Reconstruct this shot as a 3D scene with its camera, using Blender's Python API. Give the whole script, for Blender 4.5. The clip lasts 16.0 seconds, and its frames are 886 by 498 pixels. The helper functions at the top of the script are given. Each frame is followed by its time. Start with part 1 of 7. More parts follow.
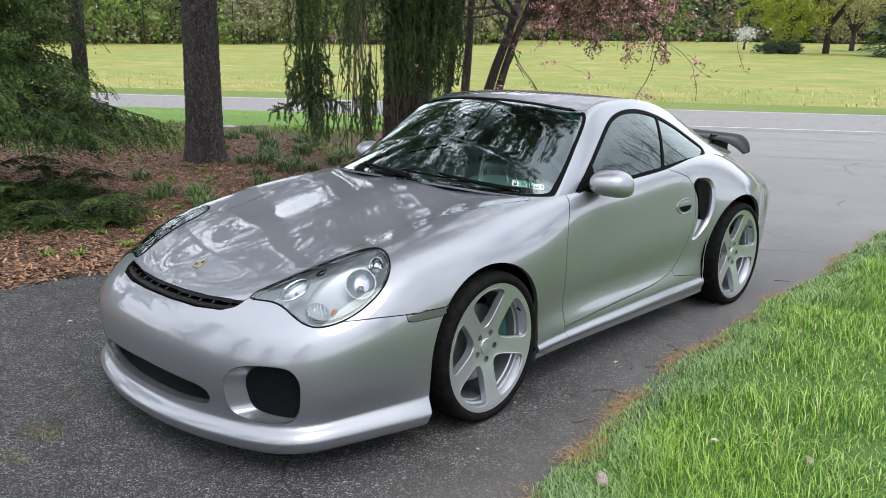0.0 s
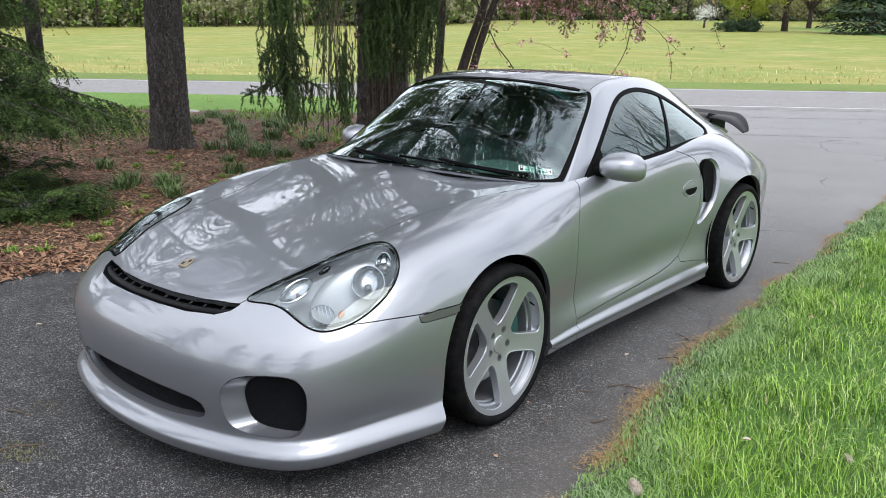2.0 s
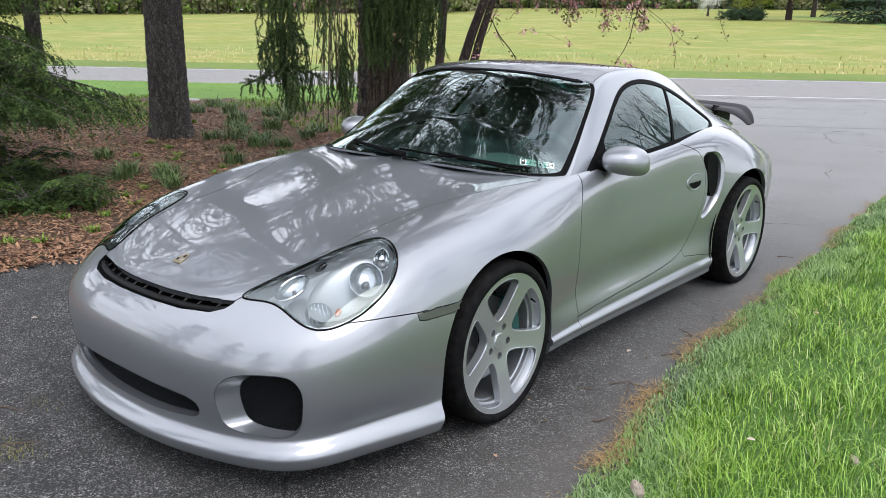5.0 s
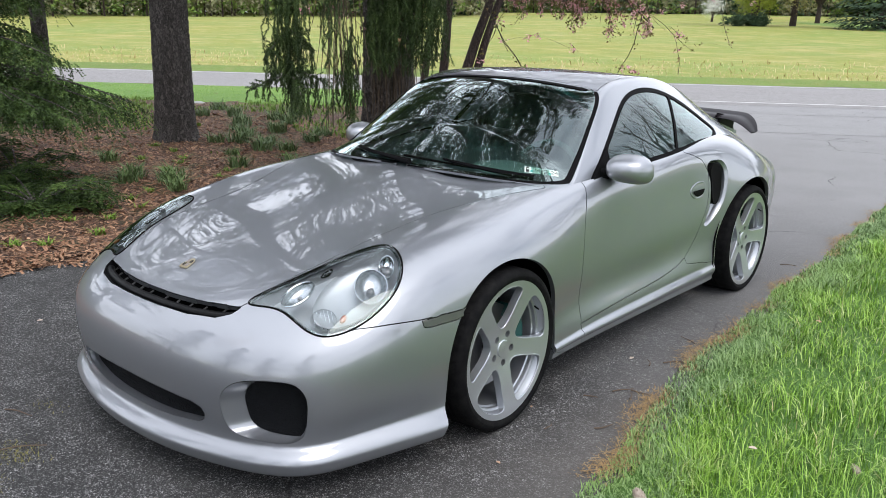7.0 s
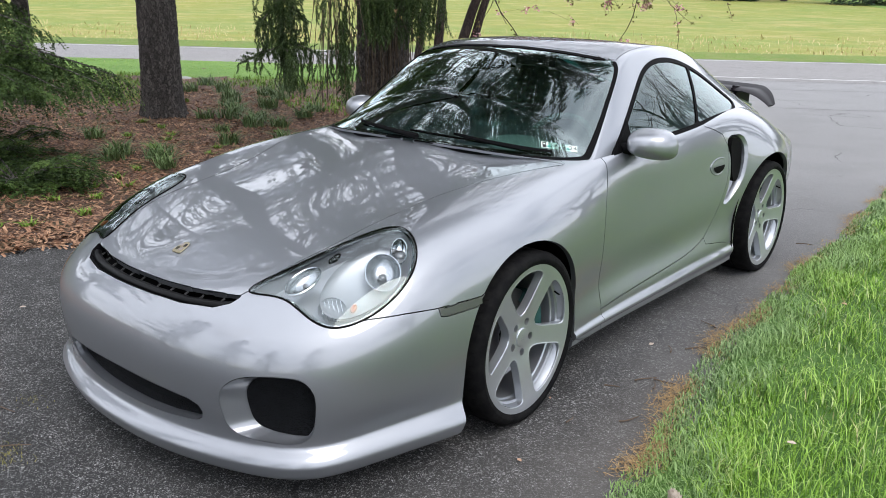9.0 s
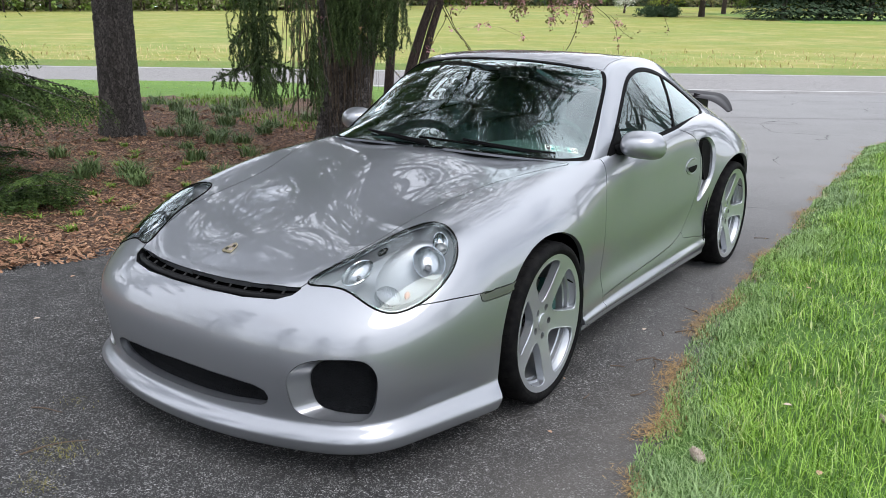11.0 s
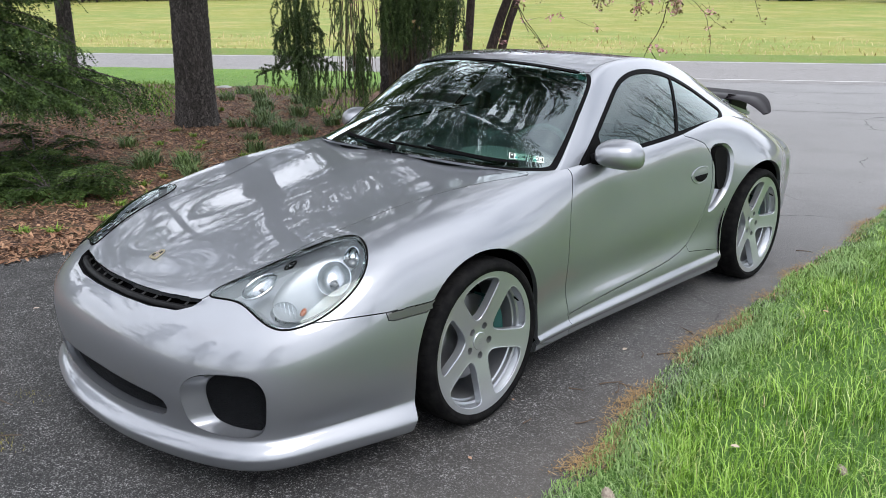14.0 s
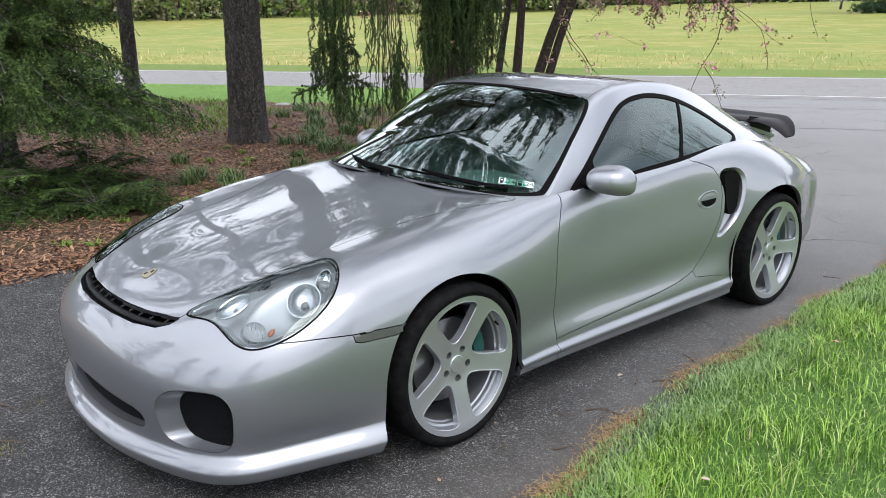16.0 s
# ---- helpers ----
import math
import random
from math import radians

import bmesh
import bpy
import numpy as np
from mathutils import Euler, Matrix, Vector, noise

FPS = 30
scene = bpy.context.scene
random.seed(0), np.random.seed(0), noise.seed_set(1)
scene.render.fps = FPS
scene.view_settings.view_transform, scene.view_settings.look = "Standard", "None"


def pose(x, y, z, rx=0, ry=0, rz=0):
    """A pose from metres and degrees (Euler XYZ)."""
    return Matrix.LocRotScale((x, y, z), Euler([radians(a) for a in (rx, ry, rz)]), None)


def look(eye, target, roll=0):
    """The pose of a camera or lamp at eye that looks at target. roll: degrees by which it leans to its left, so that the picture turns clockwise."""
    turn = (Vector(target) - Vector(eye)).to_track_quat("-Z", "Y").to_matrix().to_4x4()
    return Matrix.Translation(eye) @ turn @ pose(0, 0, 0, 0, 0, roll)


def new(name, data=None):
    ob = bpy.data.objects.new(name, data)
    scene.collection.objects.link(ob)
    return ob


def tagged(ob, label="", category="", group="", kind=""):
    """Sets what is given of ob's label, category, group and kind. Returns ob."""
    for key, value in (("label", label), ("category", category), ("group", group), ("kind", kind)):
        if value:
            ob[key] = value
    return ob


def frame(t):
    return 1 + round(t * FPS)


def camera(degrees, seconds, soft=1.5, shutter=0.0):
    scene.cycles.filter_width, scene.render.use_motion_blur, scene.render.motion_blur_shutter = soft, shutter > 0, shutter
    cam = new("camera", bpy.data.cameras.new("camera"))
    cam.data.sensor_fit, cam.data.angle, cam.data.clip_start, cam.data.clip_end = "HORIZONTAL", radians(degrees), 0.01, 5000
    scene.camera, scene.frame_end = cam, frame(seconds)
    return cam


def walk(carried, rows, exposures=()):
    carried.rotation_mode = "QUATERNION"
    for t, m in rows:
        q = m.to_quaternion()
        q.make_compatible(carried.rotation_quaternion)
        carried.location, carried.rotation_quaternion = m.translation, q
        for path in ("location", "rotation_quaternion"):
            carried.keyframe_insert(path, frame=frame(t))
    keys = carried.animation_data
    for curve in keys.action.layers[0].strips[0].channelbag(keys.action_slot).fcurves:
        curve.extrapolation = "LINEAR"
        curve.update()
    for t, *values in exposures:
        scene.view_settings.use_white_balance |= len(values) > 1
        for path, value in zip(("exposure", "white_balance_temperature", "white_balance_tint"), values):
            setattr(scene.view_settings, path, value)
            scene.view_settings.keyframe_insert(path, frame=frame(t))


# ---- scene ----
cam = camera(56.5, 16.0, soft=0.65)
PATH = [
    (0, (2.906, -2.5, 1.5), (1.583, -1.073, 1.036), 0.9),
    (0.5, (2.912, -2.508, 1.505), (1.581, -1.085, 1.054), 0.4),
    (1, (2.837, -2.47, 1.488), (1.521, -1.034, 1.033), 0.3),
    (1.5, (2.684, -2.436, 1.486), (1.397, -0.977, 1.021), 0.1),
    (2, (2.609, -2.43, 1.478), (1.359, -0.953, 0.973), 0.4),
    (2.5, (2.594, -2.423, 1.478), (1.353, -0.946, 0.948), 0.3),
    (3, (2.58, -2.395, 1.487), (1.333, -0.923, 0.96), -0.2),
    (3.5, (2.587, -2.383, 1.486), (1.337, -0.913, 0.963), -0.2),
    (4, (2.578, -2.373, 1.485), (1.33, -0.904, 0.953), -0.1),
    (6.5, (2.573, -2.39, 1.504), (1.319, -0.923, 0.979), 1.2),
    (7, (2.578, -2.393, 1.508), (1.323, -0.926, 0.984), 0.9),
    (7.5, (2.569, -2.391, 1.51), (1.325, -0.92, 0.974), 0.9),
    (8, (2.533, -2.378, 1.503), (1.292, -0.911, 0.949), 0.9),
    (8.5, (2.433, -2.284, 1.482), (1.193, -0.823, 0.911), 0.6),
    (9, (2.364, -2.281, 1.461), (1.14, -0.808, 0.885), 0.9),
    (9.2, (2.349, -2.311, 1.47), (1.139, -0.826, 0.893), 0.7),
    (11.3, (2.246, -2.722, 1.448), (1.152, -1.136, 0.912), 0.4),
    (11.5, (2.258, -2.706, 1.453), (1.161, -1.124, 0.913), 0.1),
    (12, (2.356, -2.648, 1.462), (1.242, -1.074, 0.931), -0.5),
    (12.5, (2.532, -2.565, 1.478), (1.365, -1.029, 0.949), -0.6),
    (13, (2.6, -2.464, 1.499), (1.375, -0.979, 0.957), -0.8),
    (13.5, (2.622, -2.308, 1.5), (1.367, -0.852, 0.949), -0.3),
    (14, (2.707, -2.161, 1.519), (1.386, -0.771, 0.951), -0.0),
    (14.5, (2.891, -2.014, 1.554), (1.485, -0.704, 1.002), -0.1),
    (15, (2.965, -1.969, 1.572), (1.538, -0.676, 1.034), -0.4),
    (15.5, (2.966, -1.956, 1.57), (1.528, -0.673, 1.036), -0.1),
    (16, (2.977, -1.941, 1.569), (1.529, -0.669, 1.034), -0.5),
]
walk(cam, [(t, look(eye, target, roll)) for t, eye, target, roll in PATH])

# ---- world and light: bright overcast spring day ----
world = bpy.data.worlds.new("world")
scene.world = world
world.use_nodes = True
wt = world.node_tree
wt.nodes.clear()
w_out = wt.nodes.new("ShaderNodeOutputWorld")
w_bg = wt.nodes.new("ShaderNodeBackground")
w_sky = wt.nodes.new("ShaderNodeTexSky")
w_sky.sky_type = "NISHITA"
w_sky.sun_disc = False
w_sky.sun_elevation = radians(52)
w_sky.sun_rotation = radians(200)
w_tc = wt.nodes.new("ShaderNodeTexCoord")
w_map = wt.nodes.new("ShaderNodeMapping")
w_map.inputs["Scale"].default_value = (1.0, 1.0, 2.2)
w_noise = wt.nodes.new("ShaderNodeTexNoise")
w_noise.inputs["Scale"].default_value = 2.3
w_noise.inputs["Detail"].default_value = 7
w_noise.inputs["Roughness"].default_value = 0.6
w_ramp = wt.nodes.new("ShaderNodeMapRange")
w_ramp.inputs["From Min"].default_value = 0.24
w_ramp.inputs["From Max"].default_value = 0.52
w_mix = wt.nodes.new("ShaderNodeMix")
w_mix.data_type = "RGBA"
w_mix.inputs[7].default_value = (18.6, 19.5, 21.6, 1)
wt.links.new(w_tc.outputs["Generated"], w_map.inputs["Vector"])
wt.links.new(w_map.outputs["Vector"], w_noise.inputs["Vector"])
wt.links.new(w_noise.outputs["Fac"], w_ramp.inputs["Value"])
wt.links.new(w_ramp.outputs["Result"], w_mix.inputs[0])
wt.links.new(w_sky.outputs["Color"], w_mix.inputs[6])
wt.links.new(w_mix.outputs[2], w_bg.inputs["Color"])
w_bg.inputs["Strength"].default_value = 0.108
wt.links.new(w_bg.outputs["Background"], w_out.inputs["Surface"])

sun = new("sun", bpy.data.lights.new("sun", "SUN"))
sun.data.energy = 1.75
sun.data.angle = radians(34)
sun.data.color = (1.0, 0.96, 0.91)
sun.matrix_world = look((16, -4, 25), (0, 0, 0))

# ---- building tools ----
rng = np.random.default_rng(11)


def mesh_object(name, verts, faces, material, parent=None, smooth=True, normals=None):
    me = bpy.data.meshes.new(name)
    me.from_pydata([tuple(map(float, v)) for v in verts], [], [tuple(map(int, f)) for f in faces])
    me.update()
    if smooth and len(me.polygons):
        me.polygons.foreach_set("use_smooth", [True] * len(me.polygons))
    if normals is not None:
        me.normals_split_custom_set_from_vertices([tuple(map(float, n)) for n in normals])
    if material:
        me.materials.append(material)
    ob = new(name, me)
    if parent:
        ob.parent = parent
    return ob


def part(name, bm, material, parent, label="", smooth=True):
    me = bpy.data.meshes.new(name)
    bm.normal_update()
    bm.to_mesh(me)
    bm.free()
    if smooth and len(me.polygons):
        me.polygons.foreach_set("use_smooth", [True] * len(me.polygons))
        me.set_sharp_from_angle(angle=radians(38))
    if material:
        me.materials.append(material)
    ob = new(name, me)
    if parent:
        ob.parent = parent
    if label:
        tagged(ob, label)
    return ob


def empty(name, label, category, at=(0, 0, 0), group="", kind=""):
    ob = new(name)
    ob.location = at
    return tagged(ob, label, category, group, kind)


def spline(knots, values, at):
    """Natural cubic spline through the values (n or n x d), read at the places."""
    x, y = np.asarray(knots, float), np.asarray(values, float)
    flat = y.ndim == 1
    if flat:
        y = y[:, None]
    n = len(x)
    h = np.diff(x)
    a = np.zeros((n, n))
    r = np.zeros_like(y)
    a[0, 0] = a[-1, -1] = 1
    for i in range(1, n - 1):
        a[i, i - 1], a[i, i], a[i, i + 1] = h[i - 1], 2 * (h[i - 1] + h[i]), h[i]
        r[i] = 6 * ((y[i + 1] - y[i]) / h[i] - (y[i] - y[i - 1]) / h[i - 1])
    m = np.linalg.solve(a, r)
    q = np.atleast_1d(np.asarray(at, float))
    k = np.clip(np.searchsorted(x, q) - 1, 0, n - 2)
    d0, d1, hk = (q - x[k])[:, None], (x[k + 1] - q)[:, None], h[k][:, None]
    out = (m[k] * d1**3 + m[k + 1] * d0**3) / (6 * hk) + (y[k] / hk - m[k] * hk / 6) * d1 + (y[k + 1] / hk - m[k + 1] * hk / 6) * d0
    return out[:, 0] if flat else out


def blur(v, sigma, axis=0):
    """Gaussian smoothing along one axis; the ends are mirrored through themselves, so they stay."""
    r = int(3 * sigma)
    w = np.exp(-0.5 * (np.arange(-r, r + 1) / sigma) ** 2)
    w /= w.sum()
    v = np.moveaxis(np.asarray(v, float), axis, 0)
    lo = 2 * v[:1] - v[r:0:-1]
    hi = 2 * v[-1:] - v[-2:-r - 2:-1]
    p = np.concatenate((lo, v, hi))
    out = sum(w[i] * p[i:i + len(v)] for i in range(2 * r + 1))
    return np.moveaxis(out, 0, axis)


def loop_points(pts, n=96, closed=True, corner=False):
    """A smooth closed curve through a few points."""
    p = np.asarray(pts, float)
    if corner:
        q = np.concatenate((p, p[:1])) if closed else p
        d = np.concatenate(([0], np.cumsum(np.linalg.norm(np.diff(q, axis=0), axis=1))))
        t = np.linspace(0, d[-1], n + 1)[:n] if closed else np.linspace(0, d[-1], n)
        return np.stack([np.interp(t, d, q[:, k]) for k in range(q.shape[1])], 1)
    if closed:
        q = np.concatenate((p[-3:], p, p[:4]))
    else:
        q = p
    d = np.concatenate(([0], np.cumsum(np.linalg.norm(np.diff(q, axis=0), axis=1) ** 0.7)))
    if closed:
        t = np.linspace(d[3], d[3 + len(p)], n + 1)[:n]
    else:
        t = np.linspace(0, d[-1], n)
    return spline(d, q, t)


def inside(poly, q):
    """Which of the points q lie inside the polygon."""
    x, y = q[:, 0], q[:, 1]
    c = np.zeros(len(q), bool)
    px, py = poly[:, 0], poly[:, 1]
    j = len(poly) - 1
    for i in range(len(poly)):
        s = (py[i] > y) != (py[j] > y)
        c ^= s & (x < (px[j] - px[i]) * (y - py[i]) / (py[j] - py[i] + 1e-12) + px[i])
        j = i
    return c


def nearest_on(poly, q, closed=True):
    a = poly
    b = np.roll(poly, -1, axis=0)
    best, out = np.full(len(q), 1e9), q.copy()
    for i in range(len(a) if closed else len(a) - 1):
        d = b[i] - a[i]
        t = np.clip(((q - a[i]) @ d) / (d @ d + 1e-12), 0, 1)
        p = a[i] + t[:, None] * d
        e = np.linalg.norm(p - q, axis=1)
        m = e < best
        best[m], out[m] = e[m], p[m]
    return out, best


class Sheet:
    """A smooth curved sheet over a grid of points, from which panels are cut along outlines."""

    def __init__(self, points):
        self.P = points
        du = np.gradient(points, axis=0)
        dv = np.gradient(points, axis=1)
        n = np.cross(du, dv)
        length = np.linalg.norm(n, axis=2, keepdims=True)
        n = n / np.maximum(length, 1e-12)
        self.N = n
        self.du, self.dv = du, dv

    def read(self, grid, uv):
        u = np.clip(uv[:, 0], 0, grid.shape[0] - 1.0001)
        v = np.clip(uv[:, 1], 0, grid.shape[1] - 1.0001)
        i, j = u.astype(int), v.astype(int)
        f, g = (u - i)[:, None], (v - j)[:, None]
        return grid[i, j] * (1 - f) * (1 - g) + grid[i + 1, j] * f * (1 - g) + grid[i, j + 1] * (1 - f) * g + grid[i + 1, j + 1] * f * g

    def at(self, uv):
        return self.read(self.P, np.atleast_2d(uv))

    def normal(self, uv):
        n = self.read(self.N, np.atleast_2d(uv))
        return n / np.maximum(np.linalg.norm(n, axis=1, keepdims=True), 1e-9)

    def find(self, pts, weight=(1, 1, 1), v0=0, v1=None):
        """The grid places nearest to points in space."""
        w = np.asarray(weight, float)
        sub = self.P[:, v0:v1]
        flat = sub.reshape(-1, 3) * w
        out = []
        for p in np.atleast_2d(pts):
            d = ((flat - p * w) ** 2).sum(1)
            k = int(d.argmin())
            i, j = divmod(k, sub.shape[1])
            j += v0
            a, b, e = self.du[i, j] * w, self.dv[i, j] * w, (p - self.P[i, j]) * w
            m = np.array([[a @ a, a @ b], [a @ b, b @ b]]) + np.eye(2) * 1e-12
            s = np.clip(np.linalg.solve(m, np.array([a @ e, b @ e])), -1, 1)
            out.append((i + s[0], j + s[1]))
        return np.array(out)

    def cut(self, regions):
        """regions: (name, outline on the grid). Gives each region, and the rest as '', as verts, normals, faces and border edges."""
        nu, nv = self.P.shape[:2]
        uv = np.stack(np.meshgrid(np.arange(nu), np.arange(nv), indexing="ij"), -1).reshape(-1, 2).astype(float)
        ii, jj = np.meshgrid(np.arange(nu - 1), np.arange(nv - 1), indexing="ij")
        base = (ii * nv + jj).ravel()
        quads = np.stack((base, base + nv, base + nv + 1, base + 1), 1)
        mid = np.stack((ii.ravel() + 0.5, jj.ravel() + 0.5), 1)
        kind = np.full(len(quads), -1)
        for k, (_, poly) in enumerate(regions):
            kind[(kind < 0) & inside(poly, mid)] = k
        grid = kind.reshape(nu - 1, nv - 1)
        border = {}
        du = grid[1:] != grid[:-1]
        for i, j in zip(*np.nonzero(du)):
            key = max(grid[i, j], grid[i + 1, j]), min(grid[i, j], grid[i + 1, j])
            for q in ((i + 1) * nv + j, (i + 1) * nv + j + 1):
                border.setdefault(q, set()).update(key)
        dv = grid[:, 1:] != grid[:, :-1]
        for i, j in zip(*np.nonzero(dv)):
            for q in (i * nv + j + 1, (i + 1) * nv + j + 1):
                border.setdefault(q, set()).update((grid[i, j], grid[i, j + 1]))
        ids = np.array(sorted(border), int)
        if len(ids):
            best, goal = np.full(len(ids), 1e9), uv[ids].copy()
            for k, (_, poly) in enumerate(regions):
                use = np.array([k in border[q] for q in ids])
                if use.any():
                    p, d = nearest_on(poly, uv[ids[use]])
                    w = np.nonzero(use)[0]
                    m = d < best[w]
                    best[w[m]], goal[w[m]] = d[m], p[m]
            ok = best < 1.3
            uv[ids[ok]] = goal[ok]
        P, N = self.at(uv), self.normal(uv)
        out = {}
        for k in range(-1, len(regions)):
            f = quads[kind == k]
            if not len(f):
                continue
            used, inv = np.unique(f, return_inverse=True)
            f = inv.reshape(f.shape)
            count = {}
            for q in f:
                for a, b in ((0, 1), (1, 2), (2, 3), (3, 0)):
                    e = (q[a], q[b])
                    count[(min(e), max(e))] = None if (min(e), max(e)) in count else e
            edges = [e for e in count.values() if e]
            at_border = set(np.searchsorted(used, ids[np.isin(ids, used)])) if len(ids) else set()
            edges = [e for e in edges if e[0] in at_border and e[1] in at_border]
            out[regions[k][0] if k >= 0 else ""] = [P[used], N[used], f, edges]
        return out


def panel(name, piece, material, parent, gap=0.0015, depth=0.012, mirror=None, lift=0.0, label=""):
    """A panel cut from a sheet: its border drawn in by gap and turned inward by depth. mirror: None, or 'x' for the other side too in one mesh, or 'flip' for the other side alone."""
    v, n, f, edges = (np.array(piece[0]), np.array(piece[1]), np.array(piece[2]), piece[3])
    v = v + n * lift
    pull = np.zeros_like(v)
    cnt = np.zeros(len(v))
    rim = set()
    for e in edges:
        rim.update(e)
    if rim and gap:
        c = v[f].mean(1)
        for k in range(4):
            np.add.at(pull, f[:, k], c - v[f[:, k]])
            np.add.at(cnt, f[:, k], 1)
        r = np.array(sorted(rim))
        d = pull[r]
        # pull across the border only
        tang = np.zeros_like(v)
        for a, b in edges:
            t = v[b] - v[a]
            tang[a] += t
            tang[b] += t
        t = tang[r] / np.maximum(np.linalg.norm(tang[r], axis=1, keepdims=True), 1e-9)
        d = d - (d * t).sum(1, keepdims=True) * t
        v[r] += d / np.maximum(np.linalg.norm(d, axis=1, keepdims=True), 1e-9) * gap
    faces = [tuple(q) for q in f]
    norms = list(n)
    verts = list(v)
    if depth and edges:
        top, low = {}, {}
        for a in rim:
            top[a] = len(verts)
            verts.append(v[a])
            norms.append(n[a])
            low[a] = len(verts)
            verts.append(v[a] - n[a] * depth)
            norms.append(n[a])
        for a, b in edges:
            faces.append((top[b], top[a], low[a], low[b]))
    verts, norms = np.array(verts), np.array(norms)
    # walls of the border get their own normals
    if depth and edges:
        acc = np.zeros_like(verts)
        for q in faces[len(f):]:
            w = np.cross(verts[q[1]] - verts[q[0]], verts[q[2]] - verts[q[0]])
            for k in q:
                acc[k] += w
        m = np.arange(len(verts)) >= len(v)
        norms[m] = acc[m] / np.maximum(np.linalg.norm(acc[m], axis=1, keepdims=True), 1e-12)
    if mirror:
        mv, mn = verts * (-1, 1, 1), norms * (-1, 1, 1)
        mf = [tuple(reversed(q)) for q in faces]
        if mirror == "flip":
            verts, norms, faces = mv, mn, mf
        else:
            k = len(verts)
            verts, norms = np.concatenate((verts, mv)), np.concatenate((norms, mn))
            faces = faces + [tuple(i + k for i in q) for q in mf]
    ob = mesh_object(name, verts, faces, material, parent, True, norms)
    return tagged(ob, label) if label else ob

# ---- materials ----
class Mat:
    def __init__(self, name, base=(0.5, 0.5, 0.5), rough=0.6, metal=0.0, **more):
        self.m = bpy.data.materials.new(name)
        self.m.use_nodes = True
        self.t = self.m.node_tree
        self.b = self.t.nodes["Principled BSDF"]
        self.set("Base Color", (*base, 1))
        self.set("Roughness", rough)
        self.set("Metallic", metal)
        for k, v in more.items():
            self.set(k.replace("_", " "), v)
        self.coord = None

    def set(self, name, value):
        self.b.inputs[name].default_value = value

    def node(self, kind, **values):
        n = self.t.nodes.new(kind)
        for k, v in values.items():
            n.inputs[k.replace("_", " ")].default_value = v
        return n

    def link(self, a, b):
        self.t.links.new(a, b)

    def place(self, scale=(1, 1, 1)):
        if self.coord is None:
            self.coord = self.node("ShaderNodeTexCoord")
        mp = self.node("ShaderNodeMapping")
        mp.inputs["Scale"].default_value = scale
        self.link(self.coord.outputs["Object"], mp.inputs["Vector"])
        return mp.outputs["Vector"]

    def noise(self, scale, detail=4, rough=0.55, stretch=(1, 1, 1)):
        n = self.node("ShaderNodeTexNoise", Scale=scale, Detail=detail, Roughness=rough)
        self.link(self.place(stretch), n.inputs["Vector"])
        return n.outputs["Fac"]

    def voronoi(self, scale, feature="F1", stretch=(1, 1, 1), out="Distance"):
        n = self.node("ShaderNodeTexVoronoi", Scale=scale)
        n.feature = feature
        self.link(self.place(stretch), n.inputs["Vector"])
        return n.outputs[out]

    def ramp(self, fac, stops):
        n = self.node("ShaderNodeValToRGB")
        e = n.color_ramp.elements
        while len(e) < len(stops):
            e.new(0.5)
        for k, (p, c) in enumerate(stops):
            e[k].position = p
            e[k].color = (*c, 1) if len(c) == 3 else c
        self.link(fac, n.inputs["Fac"])
        return n.outputs["Color"]

    def mix(self, fac, a, b, mode="MIX"):
        n = self.node("ShaderNodeMix")
        n.data_type, n.blend_type = "RGBA", mode
        for slot, v in ((0, fac), (6, a), (7, b)):
            if isinstance(v, (int, float)):
                n.inputs[slot].default_value = v
            elif isinstance(v, tuple):
                n.inputs[slot].default_value = (*v, 1)
            else:
                self.link(v, n.inputs[slot])
        return n.outputs[2]

    def math(self, op, a, b=0.0):
        n = self.node("ShaderNodeMath")
        n.operation = op
        for slot, v in ((0, a), (1, b)):
            if isinstance(v, (int, float)):
                n.inputs[slot].default_value = v
            else:
                self.link(v, n.inputs[slot])
        return n.outputs[0]

    def span(self, fac, a, b, lo=0.0, hi=1.0):
        n = self.node("ShaderNodeMapRange", From_Min=a, From_Max=b, To_Min=lo, To_Max=hi)
        self.link(fac, n.inputs["Value"])
        return n.outputs["Result"]

    def color(self, sock):
        self.link(sock, self.b.inputs["Base Color"])
        return self

    def rough(self, sock):
        self.link(sock, self.b.inputs["Roughness"])
        return self

    def bump(self, height, distance=0.01, strength=1.0):
        n = self.node("ShaderNodeBump", Distance=distance, Strength=strength)
        self.link(height, n.inputs["Height"])
        self.link(n.outputs["Normal"], self.b.inputs["Normal"])
        return self

    def island(self):
        n = self.node("ShaderNodeNewGeometry")
        return n.outputs["Random Per Island"]


def silver_paint():
    k = Mat("silver_paint", (0.28, 0.29, 0.31), 0.42, 0.84, Coat_Weight=1.0, Coat_Roughness=0.008, Coat_IOR=1.80, Specular_IOR_Level=0.2)
    flake = k.noise(2600, 1)
    big = k.noise(1.7, 3)
    k.color(k.mix(k.span(big, 0.3, 0.7), (0.272, 0.283, 0.309), (0.288, 0.300, 0.327)))
    k.rough(k.span(flake, 0.3, 0.7, 0.40, 0.50))
    n = k.node("ShaderNodeBump", Distance=0.0002, Strength=0.25)
    k.link(flake, n.inputs["Height"])
    k.link(n.outputs["Normal"], k.b.inputs["Normal"])
    return k.m


